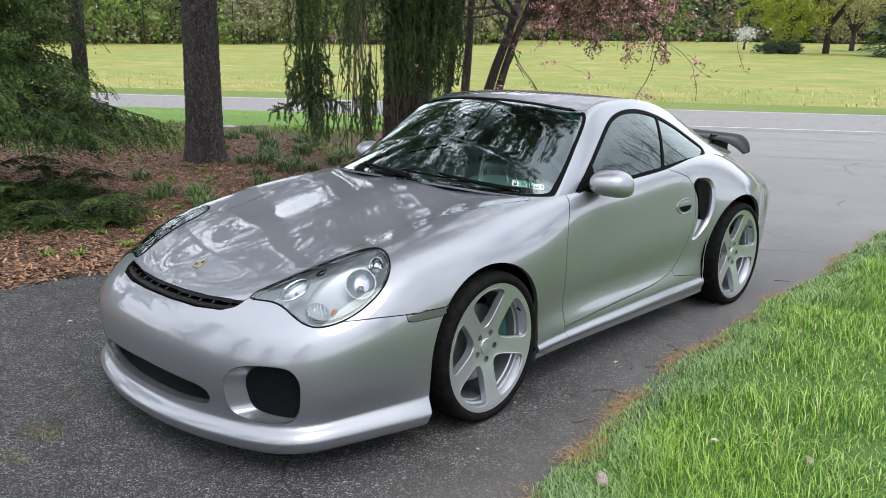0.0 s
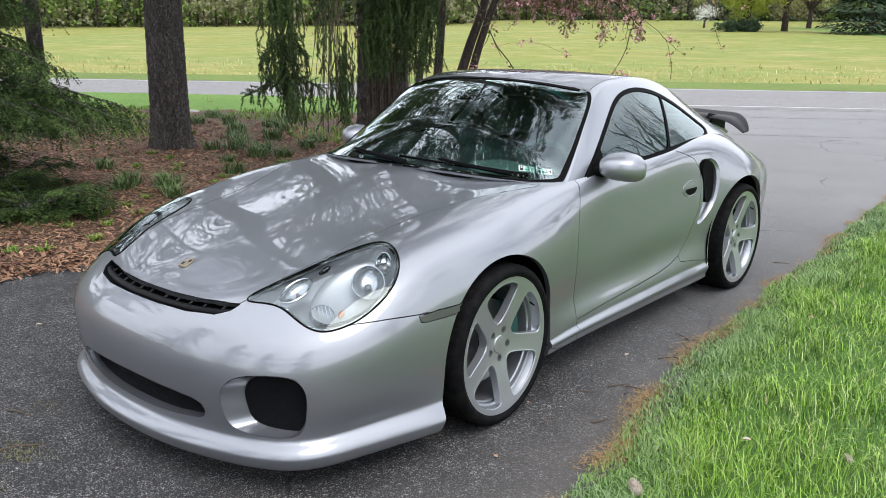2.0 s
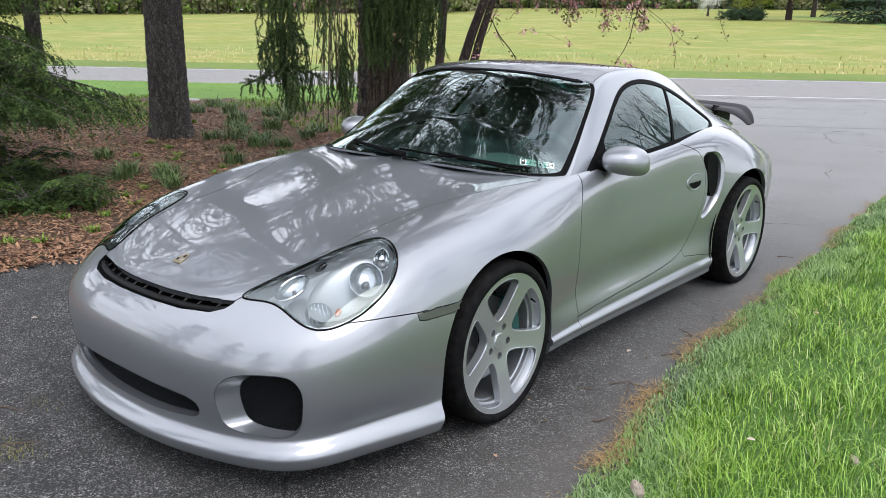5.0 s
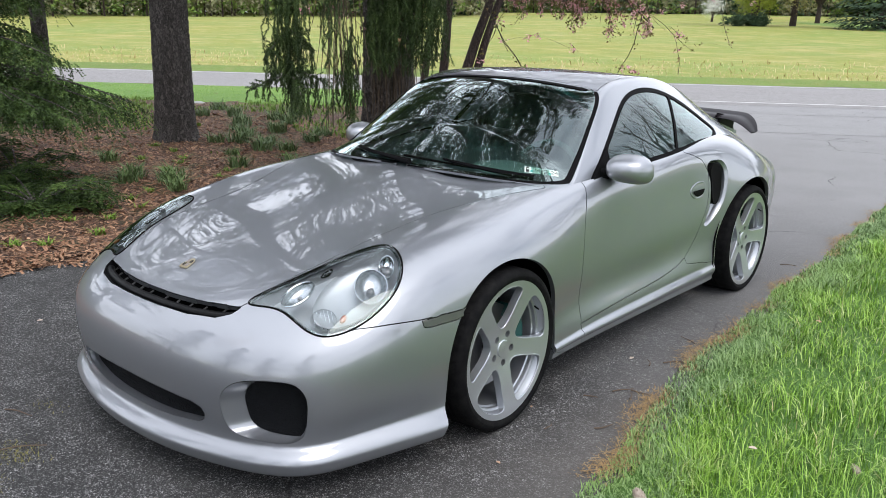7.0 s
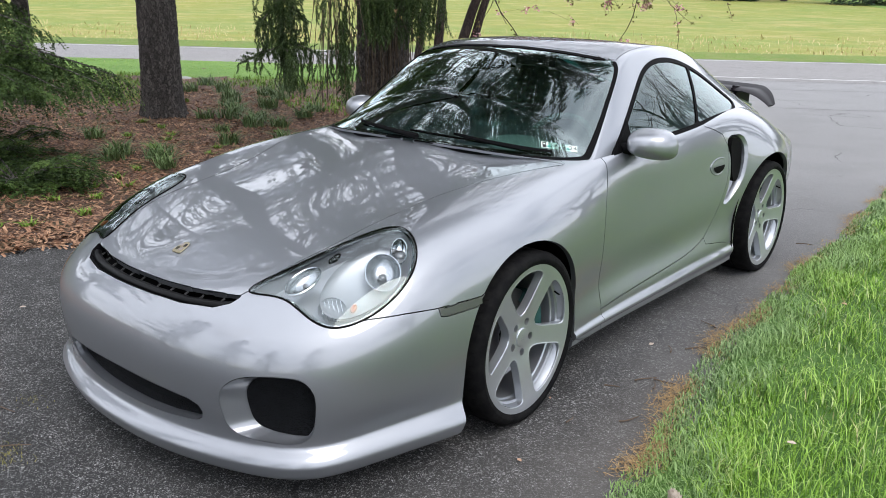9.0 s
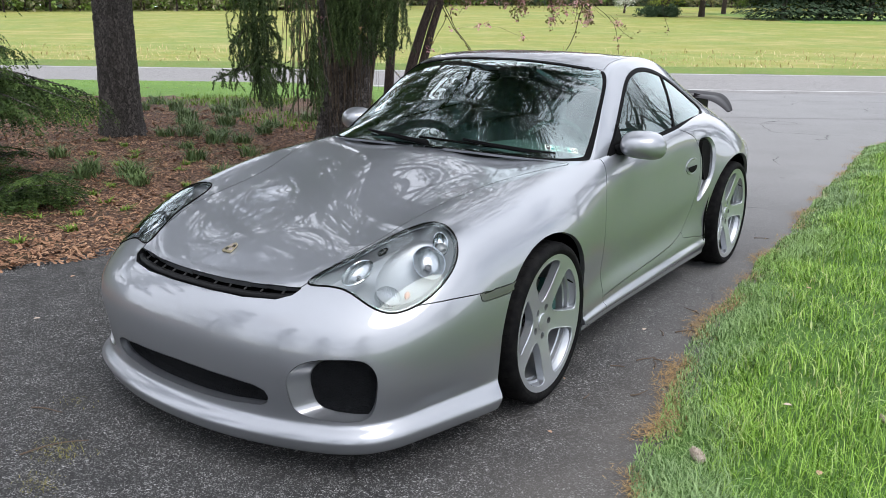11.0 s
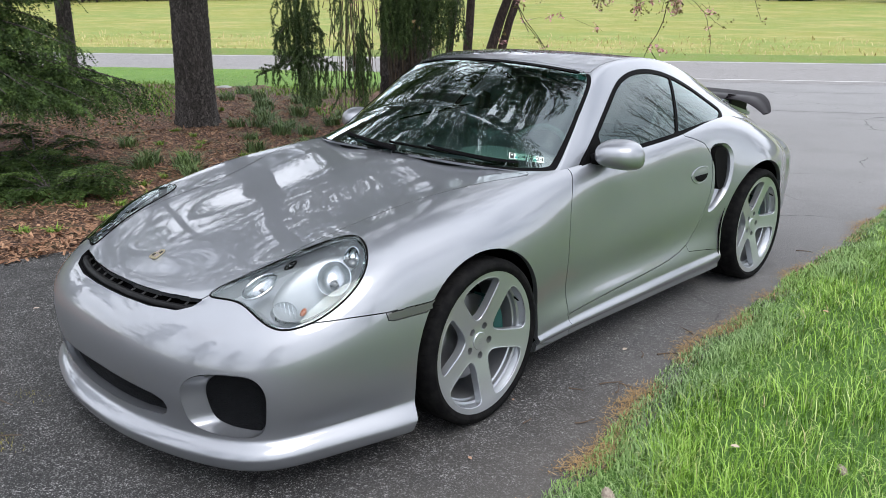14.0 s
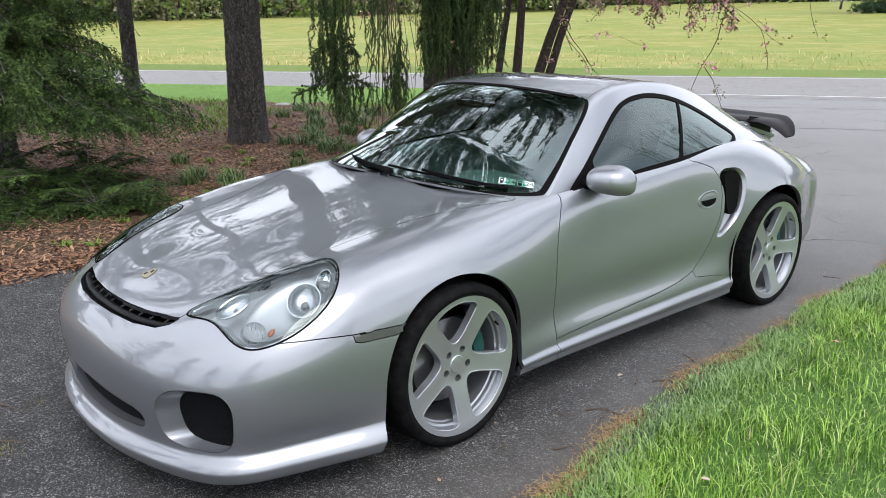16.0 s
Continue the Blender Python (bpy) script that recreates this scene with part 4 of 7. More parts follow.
# front openings
ring = full_ring(slot)
part("air_slot", loop_mesh([ring, inward(ring, (0, 0.05, -0.03), (0.99, 1, 0.8))]), BLACK_TRIM, car, "black plastic air slot above the bumper")
half_mid = 0.5 * (body.at(slot)[3:33] + body.at(slot)[-4:-34:-1])
vane = np.concatenate((half_mid[::-1] * (-1, 1, 1), half_mid))


def tube(points, radii, n=10, cap=True):
    """A tapered limb along points."""
    bm = bmesh.new()
    p = [Vector(tuple(map(float, q))) for q in points]
    rings = []
    side = None
    for k, q in enumerate(p):
        d = (p[min(k + 1, len(p) - 1)] - p[max(k - 1, 0)]).normalized()
        if side is None:
            side = d.orthogonal().normalized()
        side = (side - d * side.dot(d)).normalized()
        up = d.cross(side)
        rings.append([bm.verts.new(q + (side * math.cos(a) + up * math.sin(a)) * radii[k]) for a in (2 * math.pi * i / n for i in range(n))])
    for a, b in zip(rings, rings[1:]):
        for i in range(n):
            bm.faces.new((a[i], a[(i + 1) % n], b[(i + 1) % n], b[i]))
    if cap:
        bm.faces.new(rings[-1])
        bm.faces.new(list(reversed(rings[0])))
    return bm


part("slot_bar", tube([p + (0, 0.006, -0.020) for p in vane], [0.0145] * len(vane), 12), SLOT_PLASTIC, car, "gloss black bar in the air slot")


def box(bm, centre, size, turn=None):
    m = Matrix.Translation(centre) @ (turn or Matrix.Identity(4)) @ Matrix.Diagonal((*size, 1))
    return bmesh.ops.create_cube(bm, size=1, matrix=m)


for q in np.linspace(4, len(vane) - 5, 11).astype(int):
    bm = bmesh.new()
    box(bm, vane[q] + (0, 0.020, -0.009), (0.0016, 0.026, 0.006), pose(0, 0, 0, 24))
    part("slot_rib", bm, SLOT_RIB, car)
ring = full_ring(lower)
part("lower_grille_surround", loop_mesh([ring, inward(ring, (0, 0.034, 0.0), (0.995, 1, 0.975))], False), SILVER, car)
part("lower_grille", loop_mesh([inward(ring, (0, 0.033, 0), (0.999, 1, 0.99)), inward(ring, (0, 0.046, 0), (0.8, 1, 0.6))]), GRILLE, car, "fine black mesh grille", smooth=False)
ring = body.at(intake)
for way in (1, -1):
    r1 = inward(ring, (0.010, 0.035, 0), (0.96, 1, 0.97))
    r2 = inward(ring, (0.022, 0.065, 0.004), (0.86, 0.85, 0.93))
    part("intake_duct", loop_mesh(flipped([ring, r1, r2], way), False), SILVER, car)
    part("intake_mesh", loop_mesh(flipped([inward(r2, (0, -0.008, 0), 1.0), inward(r2, (0, -0.006, 0), 0.5)], way)), GRILLE, car, "fine black mesh grille", smooth=False)
    panel("side_marker", cuts["marker"], SMOKED, car, 0.0016, 0.01, None if way > 0 else "flip", 0.0008, "smoked grey side marker lamp")
    # air scoop behind the door
    ring_s = body.at(scoop)
    top = ring_s[:, 2:3]
    lean = np.clip((top - 0.47) / 0.3, 0, 1)
    r1 = inward(ring_s, (-0.012, 0.0, 0), (1, 0.86, 0.94))
    r2 = inward(ring_s, (0, 0, 0), (1, 0.70, 0.90)) + np.concatenate((-0.022 - 0.05 * lean, 0.03 * lean, 0 * lean), 1)
    part("scoop_lip", loop_mesh(flipped([ring_s, r1, r2], way), False), SILVER, car)
    part("scoop_channel", loop_mesh(flipped([r2, inward(r2, (-0.012, 0, 0), (1, 0.6, 0.6))], way)), SILVER, car)
    hole = np.array([(1.890, 0.780), (1.915, 0.802), (1.975, 0.802), (2.018, 0.775), (2.026, 0.70), (2.002, 0.62), (1.96, 0.585), (1.925, 0.590), (1.903, 0.64), (1.896, 0.71)])
    hole = loop_points(hole, 40)
    hole = np.stack((0.826 - 0.10 * (hole[:, 1] - 0.6), hole[:, 0], hole[:, 1]), 1)
    part("scoop_mouth", loop_mesh(flipped([inward(hole, (-0.03, 0, 0), 1.0), hole, inward(hole, (-0.004, 0, 0), 0.6)], way)), DARK_VOID, car, "black air scoop mouth")

# headlamps: rounds as name, place on the lens, two half axes
PROJECTOR = ((0.689, -0.478, 0.725), (0.022, 0.013, -0.004), (0.029, -0.038, -0.026))
MAIN = ((0.709, -0.571, 0.680), (0.032, 0.039, -0.002), (0.034, -0.034, -0.039))
FOG = ((0.539, -0.744, 0.654), (0.010, 0.056, 0.023), (0.033, -0.009, -0.013))
TURN = ((0.672, -0.750, 0.600), (0.027, 0.032, 0.004), (0.026, -0.014, -0.028))
WASHER = ((0.553, -0.627, 0.699), (-0.001, 0.030, 0.009), (0.013, -0.006, -0.003))
LOBE = ((0.672, -0.622, 0.652), (0.022, 0.150, 0.052), (0.080, -0.030, -0.052))
# rims as name, round, scale, thickness, depth, material
BEZELS = (("projector_bezel", PROJECTOR, 1.0, 0.0024, 0.016, CHROME), ("main_bezel", MAIN, 1.08, 0.0026, 0.016, CHROME), ("fog_bezel", FOG, 1.05, 0.0026, 0.010, CHROME),
          ("washer_bezel", WASHER, 0.8, 0.0030, 0.006, BLACK_TRIM))
# bowls as name, round, scale, how far the mouth is sunk, how deep it is, material
BOWLS = (("lobe_reflector", LOBE, 1.0, 0.012, 0.026, LAMP_GREY), ("main_reflector", MAIN, 1.08, 0.017, 0.034, REFLECTOR), ("projector_reflector", PROJECTOR, 1.0, 0.017, 0.030, CHROME),
         ("fog_reflector", FOG, 1.05, 0.010, 0.028, REFLECTOR), ("turn_reflector", TURN, 1.0, 0.020, 0.020, LAMP_GREY))


n_mid = body.normal(mid_uv[None])[0]


def around(c, ax, bx, k, sink, way, n=41):
    """A ring round a place on the lens, sunk below it."""
    out = Vector(body.normal(body.find([c]))[0])
    ring = [Vector(c) - out * sink + Vector(ax) * (k * math.cos(a)) + Vector(bx) * (k * math.sin(a)) for a in np.linspace(0, 2 * math.pi, n)]
    return [(p.x * way, p.y, p.z) for p in ring]


for way in (1, -1):
    flip = None if way > 0 else "flip"
    lamp = new("headlamp")
    lamp.parent = car
    panel("lens", cuts["lens"], LENS_GLASS, lamp, 0.0, 0.0, flip, 0.003, "clear headlamp lens")
    ring = body.at(headlight)
    seal = flipped([list(ring) + [ring[0], ring[1]]], way)[0]
    part("lamp_seal", tube(seal, [0.0036] * len(seal), 8, False), RUBBER_SEAL, lamp, "black rubber seal")
    sn = body.normal(headlight)
    back = inward(ring - 0.055 * n_mid, (0, 0, 0), 0.80)
    part("lamp_bowl", loop_mesh(flipped([ring - 0.003 * sn, inward(ring - 0.022 * n_mid, (0, 0, 0), 0.955), back], way)), LAMP_GREY, lamp)
    rim = flipped([inward(ring - 0.006 * sn, (0, 0, 0), 0.965)], way)[0]
    rim = list(rim) + [rim[0], rim[1]]
    part("lens_rim", tube(rim, [0.0042] * len(rim), 8, False), CHROME, lamp, "bright rim inside the lens")
    mirror_m = Matrix.Diagonal((way, 1, 1, 1))
    for name, (c, ax, bx), k, sink, deep, mat in BOWLS:
        rings = [around(c, ax, bx, k * math.cos(f * math.pi / 2), sink + deep * math.sin(f * math.pi / 2), way)[:-1] for f in np.linspace(0, 0.96, 8)]
        part(name, loop_mesh(rings), mat, lamp)
    for name, (c, ax, bx), k, thick, sink, mat in BEZELS:
        part(name, tube(around(c, ax, bx, k, sink, way), [thick] * 41, 6, False), mat, lamp)
    # ribs of the turn signal's reflector
    for f in np.linspace(-0.7, 0.7, 6):
        (c, ax, bx), w = TURN, math.sqrt(1 - f * f)
        out = Vector(body.normal(body.find([c]))[0])
        line = [Vector(c) + Vector(ax) * f + Vector(bx) * (w * g) - out * (0.013 + 0.020 * math.sqrt(max(0, 1 - f * f - (w * g) ** 2))) for g in (-0.9, -0.45, 0, 0.45, 0.9)]
        part("reflector_rib", tube([(v.x * way, v.y, v.z) for v in line], [0.0016] * 5, 6), CHROME, lamp)
    for name, (c, ax, bx), r, sink, mat in (("projector_lens", PROJECTOR, 0.022, 0.034, SMOKED), ("main_bulb_shield", MAIN, 0.013, 0.042, SMOKED), ("fog_bulb_shield", FOG, 0.008, 0.031, SMOKED), ("washer_cover", WASHER, 0.012, 0.010, GLOSS_BLACK)):
        out = Vector(body.normal(body.find([c]))[0])
        bm = bmesh.new()
        bmesh.ops.create_uvsphere(bm, u_segments=20, v_segments=12, radius=r, matrix=Matrix.Translation(Vector(c) - out * sink) @ out.to_track_quat("Z", "Y").to_matrix().to_4x4() @ Matrix.Diagonal((1, 1, 0.6, 1)))
        bmesh.ops.transform(bm, matrix=mirror_m, verts=bm.verts)
        part(name, bm, mat, lamp)
    bm = bmesh.new()
    bmesh.ops.create_uvsphere(bm, u_segments=16, v_segments=10, radius=0.012, matrix=Matrix.Translation((0.712, -0.700, 0.590)) @ pose(0, 0, 0, 25, 0, 25) @ Matrix.Diagonal((0.8, 1.5, 0.7, 1)))
    bmesh.ops.transform(bm, matrix=mirror_m, verts=bm.verts)
    part("turn_bulb", bm, AMBER, lamp, "amber turn signal bulb")

# cabin: glass, frames, roof
ws_top = np.array([(-0.02, 0.962, 1.264), (0.12, 0.968, 1.262), (0.25, 0.985, 1.256), (0.40, 1.025, 1.243), (0.50, 1.058, 1.229)])
ws_edge = np.array([(0.548, 1.074, 1.216), (0.572, 1.052, 1.195), (0.624, 0.918, 1.089), (0.68, 0.744, 0.96), (0.715, 0.62, 0.88)])


def screen(inset):
    """Windscreen outline on the sheet, drawn in by inset cells."""
    t, e = cabin.find(loop_points(ws_top, 30, False)), cabin.find(loop_points(ws_edge, 30, False))
    t[:, 0] -= inset
    e[:, 1] += inset * 1.25
    e[-1, 0] = t[0, 0] * 0 - 3
    line = np.concatenate(([(t[0, 0], 120)], t[1:-1], e[:-1]))
    line = np.concatenate((line, [(52, e[-2, 1]), (40, 41.5 + inset), (20, 41.5 + inset), (-3, 41.5 + inset), (-3, 120)]))
    return line


glass_ws, seal_ws = screen(1.2), screen(-0.5)
band = glass_ws.copy()
band[:, 0] = np.maximum(band[:, 0], 83.0 + 0.055 * np.clip(90 - band[:, 1], 0, 50) ** 1.25)
band_poly = np.array([(glass_ws[0, 0] - 5.5, 120), (glass_ws[0, 0] - 5.2, 80), (glass_ws[0, 0] - 1, 60), (glass_ws[0, 0] + 2.5, 47), (140, 38), (140, 120)])
WIN_OUT = loop_points([(0.735, 0.853), (0.80, 0.905), (0.934, 0.993), (1.125, 1.121), (1.20, 1.165), (1.269, 1.193), (1.419, 1.217), (1.618, 1.205), (1.801, 1.159), (1.970, 1.087), (2.093, 1.017), (2.155, 0.966), (2.125, 0.938), (1.934, 0.918), (1.611, 0.902), (1.385, 0.889), (1.10, 0.869)], 120)


def on_cabin(points):
    p = np.array([(0.70 - 0.3 * (z - 1.0), y, z) for y, z in points])
    return cabin.find(p, (0.05, 1, 1), 0, 40)


def narrowed(points, d):
    p = np.asarray(points)
    t = np.roll(p, -1, 0) - np.roll(p, 1, 0)
    n = np.stack((t[:, 1], -t[:, 0]), 1) / np.maximum(np.linalg.norm(t, axis=1, keepdims=True), 1e-9)
    return p + n * d


win_out = on_cabin(WIN_OUT)
win_in_yz = narrowed(WIN_OUT, 0.019)
front_glass = win_in_yz.copy()
rear_glass = win_in_yz.copy()
lean = lambda z, y0: y0 + (z - 0.915) * 0.70
front_glass[:, 0] = np.clip(win_in_yz[:, 0], 0.845, lean(win_in_yz[:, 1], 1.563) - 0.008)
rear_glass[:, 0] = np.maximum(win_in_yz[:, 0], lean(win_in_yz[:, 1], 1.563) + 0.014)
rear_win = np.array([(cabin.find([(0, y, z)])[0][0], v) for y, z, v in ((1.80, 1.25, 120), (1.80, 1.25, 62), (1.88, 1.23, 50), (2.25, 1.11, 48), (2.62, 0.98, 50), (2.68, 0.95, 60), (2.68, 0.95, 120))])
roof_line = cabin.find([(0.549, 1.085, 1.222), (0.535, 1.25, 1.26), (0.518, 1.552, 1.267), (0.505, 1.80, 1.242), (0.49, 2.1, 1.16), (0.46, 2.5, 1.02), (0.43, 2.85, 0.89)])
roof_poly = np.concatenate((roof_line, [(300, 45), (300, 130), (80, 130)]))
cab = cabin.cut([("band", band), ("glass", glass_ws), ("seal", seal_ws), ("door_glass", on_cabin(front_glass)), ("quarter_glass", on_cabin(rear_glass)), ("frame", win_out), ("rear_glass", rear_win), ("roof", roof_poly)])
screen_part = panel("windscreen", cab["glass"], GLASS, car, 0, 0, "x", -0.002, "tinted windscreen with a green shade band")
panel("shade_band", cab["band"], GLASS_BAND, screen_part, 0, 0, "x", -0.002, "teal green shade band")
panel("windscreen_seal", cab["seal"], BLACK_TRIM, car, 0, 0.01, "x", 0.001, "black windscreen surround")
panel("roof", cab["roof"], SILVER, car, 0.0015, 0.012, "x")
panel("rear_window", cab["rear_glass"], GLASS, car, 0.0, 0.01, "x", -0.002, "tinted rear window")
for way, flip in ((1, None), (-1, "flip")):
    panel("roof_pillar", cab[""], SILVER, car, 0.0015, 0.012, flip)
    panel("door_window", cab["door_glass"], SIDE_GLASS, car, 0.0, 0.0, flip, -0.003, "tinted door window")
    panel("quarter_window", cab["quarter_glass"], SIDE_GLASS, car, 0.0, 0.0, flip, -0.003, "tinted rear quarter window")
    panel("window_frame", cab["frame"], BLACK_TRIM, car, 0.0, 0.012, flip, 0.001, "black rubber window frame")


# ---- wheels ----
def lathe(profile, n=72):
    """A ring turned about the x axis from (x, radius) pairs."""
    bm = bmesh.new()
    rings = []
    for x, r in profile:
        rings.append([bm.verts.new((x, r * math.sin(a), r * math.cos(a))) for a in (2 * math.pi * k / n for k in range(n))])
    for p, q in zip(rings, rings[1:]):
        for k in range(n):
            bm.faces.new((p[k], q[k], q[(k + 1) % n], p[(k + 1) % n]))
    bmesh.ops.recalc_face_normals(bm, faces=bm.faces)
    return bm


RIM_R = np.linspace(0.030, 0.2745, 66)


def rim_sheet(lip):
    th = np.linspace(0, 2 * math.pi, 361)
    x = lip + spline((0.03, 0.06, 0.10, 0.16, 0.22, 0.255, 0.2745), (-0.036, -0.036, -0.030, -0.020, -0.010, -0.003, 0.0), RIM_R)
    T, R = np.meshgrid(th, RIM_R, indexing="ij")
    # spokes are crowned across
    return Sheet(np.stack((np.repeat(x[None], 361, 0), R * np.sin(T), R * np.cos(T)), -1))


def window_outline(mid):
    r = (0.086, 0.094, 0.122, 0.165, 0.210, 0.240, 0.2515)
    a = (4.0, 12.0, 20.0, 24.2, 26.4, 25.6, 17.0)
    side = [(q, -w) for q, w in zip(r, a)]
    other = [(q, w) for q, w in zip(r, a)][::-1]
    p = loop_points([(mid + w, (q - RIM_R[0]) / (RIM_R[1] - RIM_R[0])) for q, w in side + other], 70, corner=False)
    return p


def bolt_outline(mid, r=0.059, hole=0.0140):
    a = np.linspace(0, 2 * math.pi, 33)[:-1]
    return np.stack((mid + np.degrees(hole / r) * np.cos(a), (r + hole * np.sin(a) - RIM_R[0]) / (RIM_R[1] - RIM_R[0])), 1)


def wheel(x, y, way, width, spoke, steer=0.0, shared={}):
    w = new("wheel")
    w.parent = car
    w.matrix_basis = pose(way * x, y, 0.3155, 0, 0, steer)
    h = width / 2
    key = (width, spoke)
    if key not in shared:
        sheet = rim_sheet(h - 0.006)
        cut = sheet.cut([("w%d" % k, window_outline((spoke + 36 + 72 * k) % 360)) for k in range(5)] + [("v%d" % k, window_outline((spoke + 36 + 72 * k) % 360 - 360)) for k in range(5)] + [("u%d" % k, window_outline((spoke + 36 + 72 * k) % 360 + 360)) for k in range(5)] + [("h%d_%d" % (k, turn), bolt_outline(spoke + 72 * k + turn)) for k in range(5) for turn in (-360, 0, 360)])
        shared[key] = (sheet, cut)
    sheet, cut = shared[key]
    flip = None if way > 0 else "flip"
    m = Matrix.Diagonal((way, 1, 1, 1))

    def add(name, bm, mat, label="", parent=w):
        if way < 0:
            bmesh.ops.transform(bm, matrix=m, verts=bm.verts)
            bmesh.ops.reverse_faces(bm, faces=bm.faces)
        return part(name, bm, mat, parent, label)

    tyre = add("tyre", lathe([(-h * .8, .245), (-h, .27), (-h, .300), (-h * .93, .312), (-h * .8, .318), (-h * .35, .3195), (-h * .34, .313), (-h * .28, .313), (-h * .27, .3195), (h * .27, .3195), (h * .28, .313), (h * .34, .313), (h * .35, .3195),
                             (h * .80, .318), (h * .93, .312), (h * .99, .302), (h * 1.01, .293), (h * 1.015, .291), (h * 1.01, .289), (h * 1.0, .282), (h * .965, .2765), (h * .92, .268), (h * .90, .250)], 96), TYRE, "low-profile black tyre")
    # tread notches on the shoulder
    for k in range(44):
        a = 2 * math.pi * k / 44
        bm = bmesh.new()
        box(bm, (h * 0.66, 0, 0.3153), (h * 0.27, 0.004, 0.0063), Matrix.Rotation(0.25, 4, "Z"))
        bmesh.ops.rotate(bm, matrix=Matrix.Rotation(a, 3, "X"), cent=(0, 0, 0), verts=bm.verts)
        add("tread_groove", bm, DARK_VOID, parent=tyre)
    panel("rim", cut[""], ALLOY, w, 0.0, 0.034, flip)
    for k in range(5):
        o = window_outline(spoke + 36 + 72 * k)
        rr = RIM_R[0] + o[:, 1] * (RIM_R[1] - RIM_R[0])
        xx = np.interp(rr, RIM_R, sheet.P[0, :, 0])
        edge = np.stack((xx - 0.003, rr * np.sin(np.radians(o[:, 0])), rr * np.cos(np.radians(o[:, 0]))), 1)
        edge = [tuple(p) for p in edge] + [tuple(edge[0])]
        add("spoke_edge", tube(edge, [0.0038] * len(edge), 8, False), ALLOY)
    add("rim_lip", lathe([(h - 0.0060, .2744), (h - 0.0072, .2758), (h - 0.016, .2752), (h - 0.02, .262)], 96), ALLOY)
    add("rim_barrel", lathe([(h - 0.010, .258), (h - 0.024, .2515), (h - 0.042, .2465), (h - 0.046, .238), (h - 0.060, .236), (h - 0.064, .230), (h - 0.13, .226), (-h * .8, .240)], 96), ALLOY_IN)
    add("brake_disc", lathe([(h - 0.105, .05), (h - 0.100, .07), (h - 0.105, .085), (h - 0.105, .165), (h - 0.133, .165), (h - 0.133, .05)], 64), DISC)
    bm = bmesh.new()
    for k in range(7):
        a = radians(40 + 8 * k)
        box(bm, (h - 0.112, 0.150 * math.sin(a), 0.150 * math.cos(a)), (0.085, 0.026, 0.055), Matrix.Rotation(-a, 4, "X"))
    add("brake_caliper", bm, TEAL, "teal painted brake caliper")
    add("centre_cap", lathe([(h - 0.050, .0345), (h - 0.0395, .0345), (h - 0.0375, .0325), (h - 0.0365, .020), (h - 0.036, .0005)], 40), ALLOY)
    bm = bmesh.new()
    for dz, wd in ((0.008, 0.016), (0, 0.022), (-0.008, 0.016)):
        box(bm, (h - 0.0360, 0, dz), (0.0012, wd, 0.0035))
    add("cap_emblem", bm, ALLOY_IN)
    for k in range(5):
        a = radians(spoke + 72 * k)
        bm = lathe([(h - 0.080, .0125), (h - 0.066, .0100), (h - 0.060, .0080), (h - 0.0595, .0005)], 12)
        bmesh.ops.translate(bm, vec=(0, 0.059 * math.sin(a), 0.059 * math.cos(a)), verts=bm.verts)
        add("wheel_bolt", bm, BLACK_TRIM)
    bm = tube([(h - 0.03, 0.232 * math.sin(radians(spoke + 28)), 0.232 * math.cos(radians(spoke + 28))), (h - 0.005, 0.222 * math.sin(radians(spoke + 28)), 0.222 * math.cos(radians(spoke + 28)))], [0.004, 0.003], 8)
    add("valve", bm, BLACK_TRIM)


for way in (1, -1):
    wheel(0.762, 0.0, way, 0.235, 30, 1.9)
    wheel(0.740, 2.372, way, 0.28, 22)
    # dark liners over the wheels
    for y0, r in ((0.0, 0.375), (2.35, 0.385)):
        bm = bmesh.new()
        rows = []
        for x in (0.42, 0.84):
            rows.append([bm.verts.new((way * x, y0 + r * math.cos(a), 0.325 + r * math.sin(a))) for a in np.linspace(-0.35, math.pi + 0.35, 30)])
        for i in range(29):
            bm.faces.new((rows[0][i], rows[0][i + 1], rows[1][i + 1], rows[1][i]))
        bm.faces.new(rows[0])
        part("wheel_liner", bm, UNDERTRAY, car)

# underside and inner shell, which keep light out of the cavities
bm = bmesh.new()
box(bm, (0, 1.25, 0.17), (1.10, 3.7, 0.03))
part("undertray", bm, UNDERTRAY, car, "black undertray")
for centre, size in (((0, -0.58, 0.36), (1.15, 0.50, 0.34)), ((0, -0.42, 0.58), (0.80, 0.35, 0.10)), ((0, 0.30, 0.42), (1.0, 0.5, 0.5)), ((0, 2.75, 0.45), (1.1, 0.7, 0.5))):
    bm = bmesh.new()
    box(bm, centre, size)
    part("inner_shell", bm, UNDERTRAY, car)

